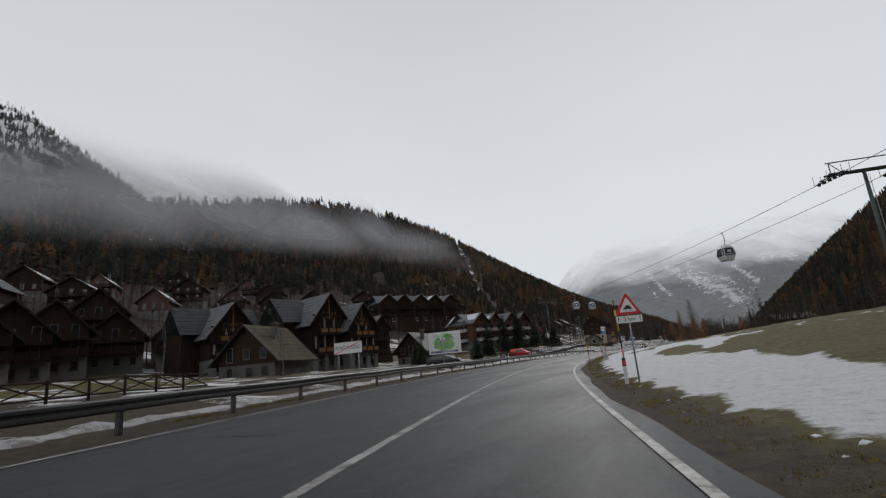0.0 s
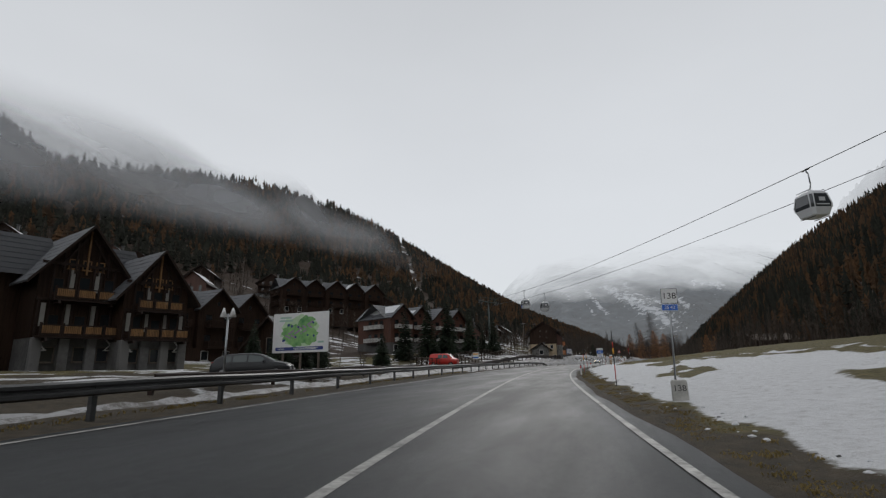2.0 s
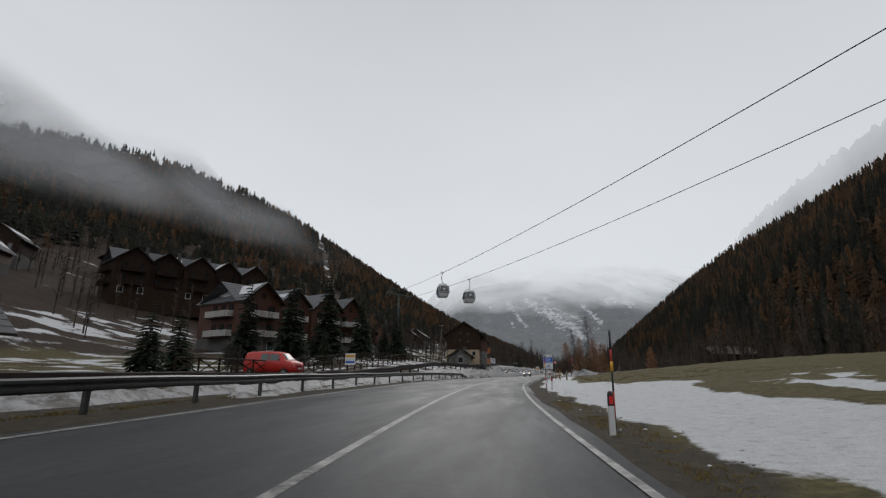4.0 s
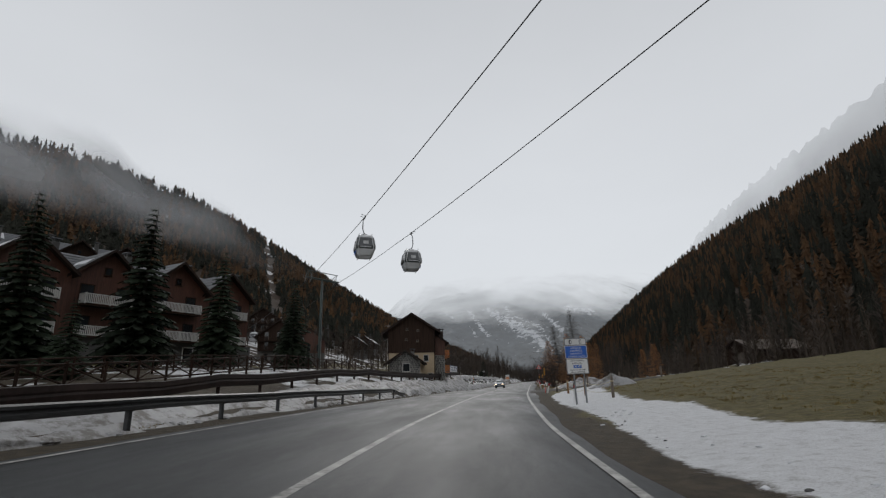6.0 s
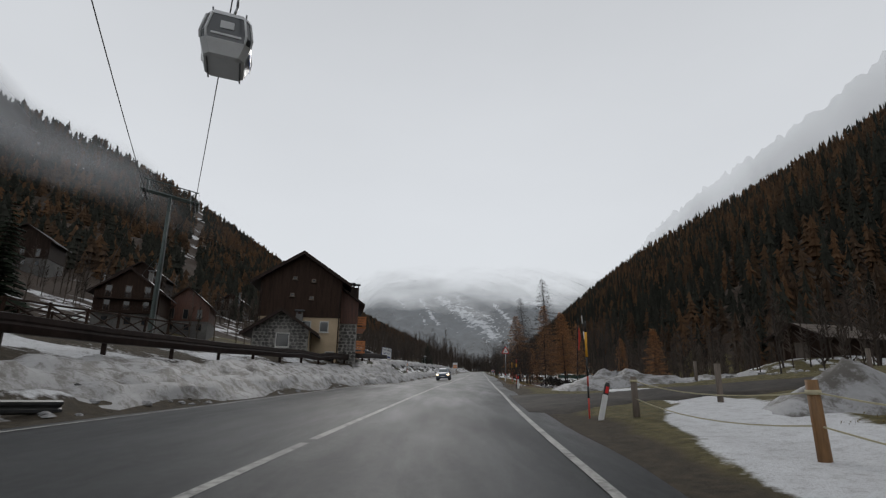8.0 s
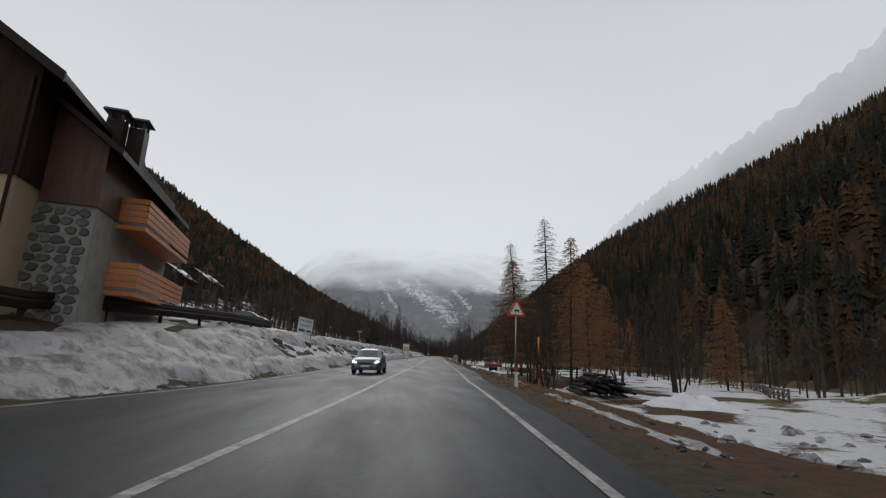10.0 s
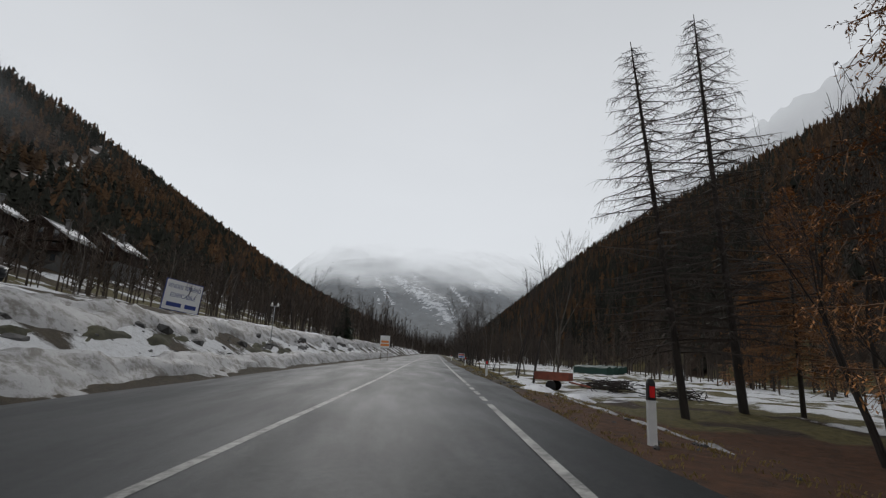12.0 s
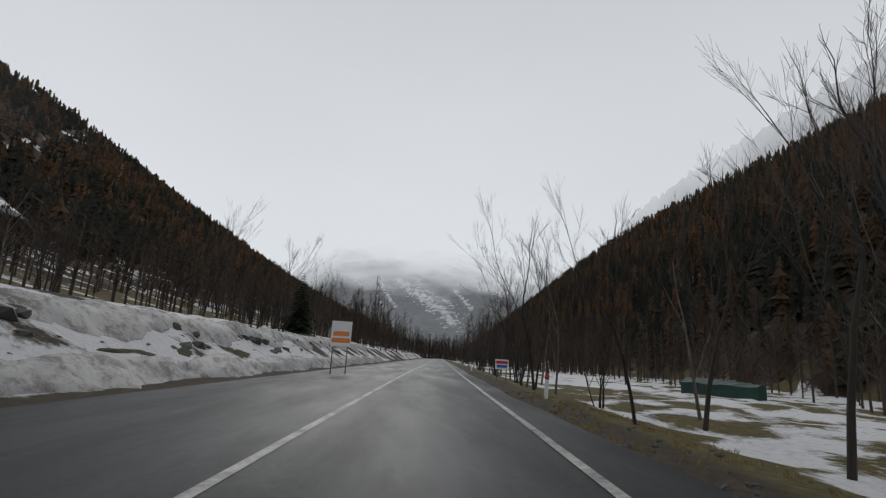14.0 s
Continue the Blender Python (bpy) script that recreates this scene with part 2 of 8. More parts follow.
REDWOOD = material("reddish_boards", (0.095, 0.038, 0.024), 0.55, scale=5.0, vary=0.4, bump=0.4, stretch=(6, 6, 0.5), island=0.25)
HONEYWOOD = material("honey_coloured_timber", (0.24, 0.125, 0.048), 0.6, scale=5.0, vary=0.35, bump=0.3, stretch=(5, 5, 0.6), island=0.25)
GREYWOOD = material("weathered_timber", (0.13, 0.105, 0.085), 0.8, scale=6.0, vary=0.4, bump=0.5, stretch=(5, 5, 0.6), island=0.25)
ORANGEWOOD = material("orange_balcony_boards", (0.6, 0.22, 0.07), 0.5, scale=5.0, vary=0.2, bump=0.2)
WHITEWOOD = material("white_painted_rail", (0.52, 0.51, 0.49), 0.5, scale=6.0, vary=0.12)
SLATE = material("grey_stone_slates", (0.085, 0.088, 0.094), 0.62, scale=6.0, vary=0.35, bump=0.4, island=0.5)
MOSSROOF = material("mossy_shingles", (0.06, 0.048, 0.018), 0.85, scale=4.0, vary=0.5, bump=0.6, island=0.4)
FASCIA = material("dark_roof_edge", (0.035, 0.024, 0.02), 0.5, scale=6.0, vary=0.3, spec=0.12)
STEEL = material("galvanised_steel", (0.34, 0.35, 0.36), 0.38, 0.85, scale=7.0, vary=0.25)
RAILSTEEL = material("weathered_guard_rail", (0.065, 0.066, 0.067), 0.4, 0.55, scale=3.0, vary=0.35, stretch=(1, 1, 3))
CORTEN = material("brown_timbered_rail", (0.028, 0.018, 0.015), 0.5, 0.1, scale=3.0, vary=0.45, bump=0.2, spec=0.12)
PYLON = material("green_grey_pylon_paint", (0.065, 0.085, 0.08), 0.5, 0.3, scale=2.0, vary=0.25)
ROPE = flat("steel_rope", (0.03, 0.03, 0.032), 0.5, 0.5)
CABIN = material("white_cabin_shell", (0.6, 0.61, 0.62), 0.3, scale=2.0, vary=0.08)
CABINDARK = material("dark_cabin_panel", (0.06, 0.062, 0.066), 0.35, scale=3.0, vary=0.2)
CABINGLASS = glazing("tinted_cabin_glass", (0.05, 0.055, 0.06))
GLASS = glazing("dark_window_glass", (0.02, 0.024, 0.028))
CARGLASS = glazing("car_glass", (0.05, 0.066, 0.064))
SIGNWHITE = material("sign_white", (0.72, 0.72, 0.71), 0.35, scale=3.0, vary=0.06)
SIGNRED = flat("sign_red", (0.55, 0.03, 0.03), 0.35)
SIGNBLUE = flat("sign_blue", (0.02, 0.12, 0.5), 0.35)
SIGNBLACK = flat("sign_black", (0.012, 0.012, 0.013), 0.4)
SIGNBACK = flat("sign_back_grey", (0.3, 0.3, 0.31), 0.45, 0.6)
SIGNORANGE = flat("sign_orange", (0.7, 0.22, 0.04), 0.4)
SIGNGREEN = material("plan_green", (0.09, 0.42, 0.14), 0.4, scale=1.6, vary=0.5, tint=(0.35, 0.62, 0.22))
SIGNPALE = material("plan_pale_green", (0.5, 0.66, 0.42), 0.4, scale=2.0, vary=0.2)
SIGNVIOLET = flat("plan_violet", (0.32, 0.22, 0.34), 0.4)
NAVY = flat("plan_navy", (0.03, 0.05, 0.2), 0.4)
SILVERGREEN = flat("sage_letters", (0.35, 0.5, 0.42), 0.5)
STAKEBLACK = flat("stake_black", (0.014, 0.014, 0.014), 0.5)
STAKERED = flat("stake_red", (0.5, 0.045, 0.025), 0.5)
STAKEYELLOW = flat("stake_yellow", (0.75, 0.36, 0.02), 0.5)
PLASTIC = flat("delineator_white", (0.68, 0.68, 0.67), 0.45)
REFLECT = flat("reflector_red", (0.75, 0.03, 0.03), 0.25)
CONCRETE = material("milestone_concrete", (0.42, 0.41, 0.38), 0.85, scale=6.0, vary=0.25, bump=0.3)
BARK = material("dark_bark", (0.03, 0.024, 0.02), 0.9, scale=8.0, vary=0.4, bump=0.7, stretch=(3, 3, 0.6))
TWIG = material("bare_twigs", (0.055, 0.043, 0.036), 0.9, scale=3.0, vary=0.35)
LARCHTWIG = material("larch_twigs", (0.19, 0.115, 0.07), 0.9, scale=3.0, vary=0.35)
BIRCHBARK = material("pale_birch_bark", (0.11, 0.095, 0.08), 0.85, scale=6.0, vary=0.5, stretch=(1, 1, 3))
SPRUCE = material("spruce_needles", (0.022, 0.032, 0.018), 0.8, scale=2.0, vary=0.5, island=0.35, spec=0.2)
LARCH = material("rusty_larch_needles", (0.42, 0.2, 0.075), 0.85, scale=2.0, vary=0.4, island=0.3, spec=0.15)
LARCHBROWN = material("fading_larch_needles", (0.13, 0.07, 0.032), 0.85, scale=2.0, vary=0.4, island=0.3, spec=0.15)


def woods_material(name, dark, mid, light):
    """Far trees: a tone for every tree, mottled within its crown."""
    m = material(name, mid, 0.95, scale=1.1, vary=0.5, spec=0.05)
    t, L = m.node_tree, m.node_tree.links
    b = t.nodes["Principled BSDF"]
    src = b.inputs["Base Color"].links[0].from_socket
    a, r, x = nd(m, "ShaderNodeAttribute"), nd(m, "ShaderNodeValToRGB"), nd(m, "ShaderNodeMixRGB")
    a.attribute_name = "tone"
    e = r.color_ramp.elements
    e[0].position, e[0].color, e[1].position, e[1].color = 0.0, (*dark, 1), 1.0, (*light, 1)
    e.new(0.5).color = (*mid, 1)
    x.inputs[0].default_value = 0.62
    L.new(a.outputs["Fac"], r.inputs[0]), L.new(src, x.inputs[1]), L.new(r.outputs[0], x.inputs[2]), L.new(x.outputs[0], b.inputs["Base Color"])
    return m


FORESTGREEN = woods_material("far_spruce_woods", (0.024, 0.026, 0.021), (0.036, 0.037, 0.03), (0.055, 0.056, 0.044))
FORESTRUST = woods_material("far_larch_woods", (0.048, 0.035, 0.026), (0.09, 0.058, 0.036), (0.16, 0.086, 0.044))
FORESTGREY = woods_material("far_bare_woods", (0.05, 0.042, 0.037), (0.075, 0.062, 0.053), (0.11, 0.085, 0.066))
RUBBER = flat("tyre_rubber", (0.015, 0.015, 0.016), 0.8)
HUB = flat("alloy_wheel", (0.35, 0.36, 0.37), 0.35, 0.8)
CARBLUE = flat("grey_blue_car_paint", (0.1, 0.125, 0.16), 0.28, 0.4)
CARRED = flat("red_van_paint", (0.5, 0.03, 0.022), 0.3)
CARDARK = flat("dark_car_paint", (0.01, 0.011, 0.013), 0.4)
CARTRIM = flat("black_car_trim", (0.012, 0.012, 0.013), 0.5)
HEADLAMP = lamp_glass("lit_headlamp", (1.0, 0.74, 0.42), 7.0)
TAILLAMP = flat("tail_lamp_red", (0.3, 0.012, 0.012), 0.3)
TARP = material("green_tarpaulin", (0.012, 0.042, 0.032), 0.5, scale=3.0, vary=0.35)
RUST = material("rusty_red_trailer", (0.22, 0.055, 0.03), 0.6, scale=4.0, vary=0.4)
BANKEARTH = material("wet_turf", (0.05, 0.047, 0.024), 0.95, scale=3.0, vary=0.6, bump=0.5)
ROPEYELLOW = flat("pale_rope", (0.5, 0.45, 0.3), 0.8)
GRASSBLADE = material("dry_grass_blades", (0.2, 0.15, 0.06), 0.9, scale=2.0, vary=0.4, island=0.4, spec=0.1)
MIST = mist_material("mist", 0.56)


# ---- small building tools ----
def box(bm, c, s, rot=None, taper=1.0):
    """A block of size s round c; taper narrows its top."""
    vs = []
    for z in (-0.5, 0.5):
        k = taper if z > 0 else 1.0
        for x, y in ((-0.5, -0.5), (0.5, -0.5), (0.5, 0.5), (-0.5, 0.5)):
            p = Vector((x * s[0] * k, y * s[1] * k, z * s[2]))
            if rot is not None:
                p = rot @ p
            vs.append(bm.verts.new(p + Vector(c)))
    for f in ((3, 2, 1, 0), (4, 5, 6, 7), (0, 1, 5, 4), (1, 2, 6, 5), (2, 3, 7, 6), (3, 0, 4, 7)):
        bm.faces.new([vs[i] for i in f])
    return vs


def tube(bm, p, q, r0, r1=None, n=8, caps=True):
    p, q = Vector(p), Vector(q)
    r1 = r0 if r1 is None else r1
    w = (q - p).normalized()
    a = w.orthogonal().normalized()
    b = w.cross(a)
    rings = []
    for c, r in ((p, r0), (q, r1)):
        rings.append([bm.verts.new(c + (a * math.cos(k * math.tau / n) + b * math.sin(k * math.tau / n)) * r) for k in range(n)])
    for k in range(n):
        bm.faces.new((rings[0][k], rings[0][(k + 1) % n], rings[1][(k + 1) % n], rings[1][k]))
    if caps and n > 2:
        bm.faces.new(rings[0][::-1]), bm.faces.new(rings[1])


def loft(bm, rings, closed=True, caps=True):
    """Skin between rings of points with equal counts."""
    vs = [[bm.verts.new(p) for p in r] for r in rings]
    n = len(vs[0])
    for a, b in zip(vs, vs[1:]):
        for k in range(n if closed else n - 1):
            bm.faces.new((a[k], a[(k + 1) % n], b[(k + 1) % n], b[k]))
    if caps and closed:
        bm.faces.new(vs[0][::-1]), bm.faces.new(vs[-1])
    return vs


def prism(bm, pts, depth, m=None):
    """An outline in x and z pulled along y by depth."""
    m = m or Matrix()
    a = [bm.verts.new(m @ Vector((x, 0, z))) for x, z in pts]
    b = [bm.verts.new(m @ Vector((x, depth, z))) for x, z in pts]
    bm.faces.new(a), bm.faces.new(b[::-1])
    for k in range(len(pts)):
        bm.faces.new((a[k], b[k], b[(k + 1) % len(pts)], a[(k + 1) % len(pts)]))


def finish(bm, name, mat, smooth=False, bevel=0.0):
    bmesh.ops.recalc_face_normals(bm, faces=bm.faces)
    if bevel:
        bmesh.ops.bevel(bm, geom=[e for e in bm.edges if e.calc_face_angle(0) > 0.6], offset=bevel, segments=1, affect="EDGES")
    me = bpy.data.meshes.new(name)
    bm.to_mesh(me)
    bm.free()
    me.materials.append(mat)
    if smooth:
        for p in me.polygons:
            p.use_smooth = True
    return me


def part(name, bm, mat, parent=None, label="", smooth=False, bevel=0.0):
    """One mesh object out of a bmesh, under a thing or a part."""
    ob = new(name, finish(bm, name, mat, smooth, bevel) if isinstance(bm, bmesh.types.BMesh) else bm)
    if parent is not None:
        ob.parent = parent
    if label:
        ob["label"] = label
    return ob


def block(name, c, s, mat, parent=None, label="", bevel=0.0, rot=None, taper=1.0):
    bm = bmesh.new()
    box(bm, c, s, rot, taper)
    return part(name, bm, mat, parent, label, bevel=bevel)


def rod(name, p, q, r, mat, parent=None, label="", r1=None, n=8):
    bm = bmesh.new()
    tube(bm, p, q, r, r1, n)
    return part(name, bm, mat, parent, label, smooth=n > 6)


def thing(name, m, label, category, group="", kind=""):
    e = new(name)
    e.matrix_world = m
    return tagged(e, label, category, group, kind)


def lettering(name, text, size, m, mat, parent, width=0.0):
    """Raised letters in the built-in font, as a mesh."""
    c = bpy.data.curves.new(name, "FONT")
    c.body, c.size, c.align_x, c.align_y, c.extrude = text, size, "CENTER", "CENTER", 0.002
    o = bpy.data.objects.new("letters", c)
    scene.collection.objects.link(o)
    me = bpy.data.meshes.new_from_object(o.evaluated_get(bpy.context.evaluated_depsgraph_get()))
    bpy.data.objects.remove(o)
    if width and me.vertices:
        w = max(v.co.x for v in me.vertices) - min(v.co.x for v in me.vertices)
        if w > width:
            for v in me.vertices:
                v.co.x *= width / w
    me.transform(m)
    me.materials.clear()
    me.materials.append(mat)
    ob = new(name, me)
    ob.parent = parent
    return ob


# ---- the plan: road axis and valley frame ----
AXIS = [(-34.0, -190.0), (-17.2, -95.0), (-8.2, -46.0), (0.0, 0.0), (3.33, 17.92), (7.51, 35.75), (12.59, 52.42), (19.7, 73.2), (27.64, 93.32), (34.4, 108.4),
        (41.88, 123.45), (49.55, 138.14), (60.2, 156.8), (71.38, 175.7), (84.2, 198.2), (96.99, 220.84), (147.0, 306.5), (247.0, 478.0), (447.0, 821.0)]


def spline(points, step=1.5):
    """A smooth line through the points, at even steps."""
    p = np.array(points, float)
    s = np.r_[0, np.cumsum(np.hypot(*np.diff(p, axis=0).T))]
    m = np.gradient(p, s, axis=0)
    t = np.arange(s[0], s[-1], 0.5)
    i = np.clip(np.searchsorted(s, t, side="right") - 1, 0, len(s) - 2)
    h = (s[i + 1] - s[i])[:, None]
    x = ((t - s[i])[:, None]) / h
    q = (2 * x**3 - 3 * x**2 + 1) * p[i] + (x**3 - 2 * x**2 + x) * h * m[i] + (3 * x**2 - 2 * x**3) * p[i + 1] + (x**3 - x**2) * h * m[i + 1]
    l = np.r_[0, np.cumsum(np.hypot(*np.diff(q, axis=0).T))]
    e = np.arange(0, l[-1], step)
    return np.stack([np.interp(e, l, q[:, 0]), np.interp(e, l, q[:, 1])], 1), e


LINE, ARC = spline(AXIS)
K0 = int(np.argmin(np.hypot(LINE[:, 0], LINE[:, 1])))
ARC = ARC - ARC[K0]                      # 0 m where the walk begins
TANG = np.gradient(LINE, ARC, axis=0)
TANG /= np.hypot(TANG[:, 0], TANG[:, 1])[:, None]


def at(s, lat, z=0.0):
    """World place s metres along the road, lat metres to the right of the walk's line."""
    x, y = np.interp(s, ARC, LINE[:, 0]), np.interp(s, ARC, LINE[:, 1])
    tx, ty = np.interp(s, ARC, TANG[:, 0]), np.interp(s, ARC, TANG[:, 1])
    return Vector((x + lat * ty, y - lat * tx, z))


def heading(s):
    """Turn about z, in degrees, whose y axis runs along the road."""
    return math.degrees(math.atan2(-np.interp(s, ARC, TANG[:, 0]), np.interp(s, ARC, TANG[:, 1])))


def road_frame(x, y):
    """s and lat of many places."""
    x, y = np.asarray(x, float), np.asarray(y, float)
    S, T = np.empty_like(x), np.empty_like(x)
    for a in range(0, len(x), 4000):
        c = slice(a, a + 4000)
        d = (x[c, None] - LINE[None, :, 0]) ** 2 + (y[c, None] - LINE[None, :, 1]) ** 2
        k = d.argmin(1)
        ox, oy = x[c] - LINE[k, 0], y[c] - LINE[k, 1]
        S[c] = ARC[k] + ox * TANG[k, 0] + oy * TANG[k, 1]
        T[c] = ox * TANG[k, 1] - oy * TANG[k, 0]
    return S, T


OX, OY, DX, DY = 71.4, 175.7, 0.503, 0.8643


def uv(x, y):
    return (x - OX) * DX + (y - OY) * DY, (x - OX) * DY - (y - OY) * DX


def valley(u, v, z=0.0):
    return Vector((OX + u * DX + v * DY, OY + u * DY - v * DX, z))


def smooth(a, b, x):
    t = np.clip((x - a) / (b - a), 0, 1)
    return t * t * (3 - 2 * t)


def fbm(x, y, size, octaves=4, seed=0.0):
    """Cheap layered noise in numpy, about -1 to 1."""
    r, amp, tot = np.zeros_like(x, dtype=float), 1.0, 0.0
    for o in range(octaves):
        f = 2.0**o / size
        a, b = 0.7 * o + seed, 1.3 * o + 2 * seed
        r += amp * (np.sin(x * f * 6.28 + 3.1 * np.sin(y * f * 4.1 + a) + b) * np.sin(y * f * 5.9 + 2.7 * np.sin(x * f * 3.7 + b) + a))
        tot += amp
        amp *= 0.55
    return r / tot * 1.6


def road_tilt(s):
    """Crossfall of the carriageway: banked in the bend, the other way on the straight beyond the junction."""
    return 0.036 * smooth(172, 194, s) - 0.03 * (1 - smooth(118, 160, s))


# crest of the left hill (u, top, distance from the road) and of the near right slope
RIDGE_U = [-600, -300, -100, 0, 64, 116, 172, 222, 276, 322, 366, 410, 450, 492, 548, 600, 660, 720, 800, 900, 1200, 2600]
RIDGE_H = [95, 124, 146, 153, 153, 158, 173, 181, 187, 186, 183, 179, 171, 158, 143, 124, 114, 100, 88, 74, 42, 20]
CREST_U = [-400, -200, 100, 250, 320, 400, 470, 530, 600, 650, 700, 750, 800, 870, 950, 1200, 2500]
CREST_H = [205, 192, 172, 153, 148, 144, 140, 136, 126, 116, 106, 94, 84, 70, 46, 22, 12]


def crest_v(u):
    return np.maximum(300 - 0.2 * np.asarray(u, float), 110)


def foot_v(u):
    return np.interp(u, [-400, -100, 0, 100, 250, 400], [96, 78, 62, 55, 48, 40])


def height(x, y, fine=True):
    """The lie of the land."""
    x, y = np.asarray(x, float), np.asarray(y, float)
    s, lat = road_frame(x, y)
    u, v = uv(x, y)
    n1, n2 = fbm(x, y, 37.0, 4), fbm(x, y, 9.0, 3, 1.7)
    late = smooth(163, 190, s)
    tilt = road_tilt(s)
    # right of the road: a rising meadow first, a low field later
    r = np.maximum(lat, 0)
    meadow = -0.06 + 0.22 * smooth(2.4, 4.5, r) + 0.10 * np.maximum(r - 5, 0) * (1 - 0.35 * smooth(30, 70, r)) + 0.12 * n2 * smooth(3, 8, r)
    field = -0.06 - 0.75 * smooth(3.2, 8.5, r) - 0.25 * smooth(8, 30, r) + 0.12 * n2 * smooth(4, 9, r)
    zr = meadow * (1 - late) + field * late + tilt * np.minimum(r, 4.0)
    # left: verge, yards and gardens first, a snowy bank later
    l = np.maximum(-lat, 0)
    yard = -0.04 + 0.2 * smooth(8.6, 10.4, l) + 0.5 * smooth(12, 16, l) + 0.03 * np.maximum(l - 16, 0) + 0.05 * np.maximum(l - 45, 0) + 0.1 * n2 * smooth(10, 14, l)
    bank = -0.06 + 0.75 * smooth(8.6, 10.5, l) + 0.9 * smooth(10.5, 13.5, l) + 1.0 * smooth(13, 18, l) + 0.06 * np.maximum(l - 18, 0) + 0.12 * n2 * smooth(9, 12, l)
    lateb = smooth(112, 150, s)
    zl = yard * (1 - lateb) + bank * lateb - tilt * np.minimum(l, 9.0) * (1 - smooth(9, 12, l)) + 0.5 * smooth(185, 200, s) * smooth(10, 13, l)
    z = np.where(lat >= 0, zr, zl)
    # valley walls
    cv, ch, fv = crest_v(u), np.interp(u, CREST_U, CREST_H), foot_v(u) + 3 * n1
    hr = ch * np.clip((v - fv) / (cv - fv), 0, 1.1) ** 0.9 - 0.35 * np.maximum(0, v - cv)
    hr = np.where(v > fv, np.maximum(hr, -20), 0)
    top, far = np.interp(u, RIDGE_U, RIDGE_H), np.maximum(480 - 0.3 * u, 140)
    foot = np.interp(u, [-300, 0, 120, 400], [60, 52, 34, 24])
    w = np.maximum(-v, 0)
    hl = top * np.clip((w - foot) / (far - foot), 0, 1) ** 1.22 * (1 + 0.03 * n1) - 0.5 * np.maximum(w - far, 0)
    hl = np.where(w > foot, np.maximum(hl, -30), 0)
    # knoll under the barn
    return z + hr + hl + 4.2 * np.exp(-(((x - 113) / 15) ** 2 + ((y - 163) / 11) ** 2) ** 1.3)


def ground_z(x, y):
    return float(height(np.array([x]), np.array([y]))[0])


def on(s, lat, dz=0.0):
    p = at(s, lat)
    p.z = ground_z(p.x, p.y) + dz
    return p


# ---- land ----
def steps(*spans):
    out = []
    for a, b, d in spans:
        out += list(np.arange(a, b, d))
    return np.array(out)


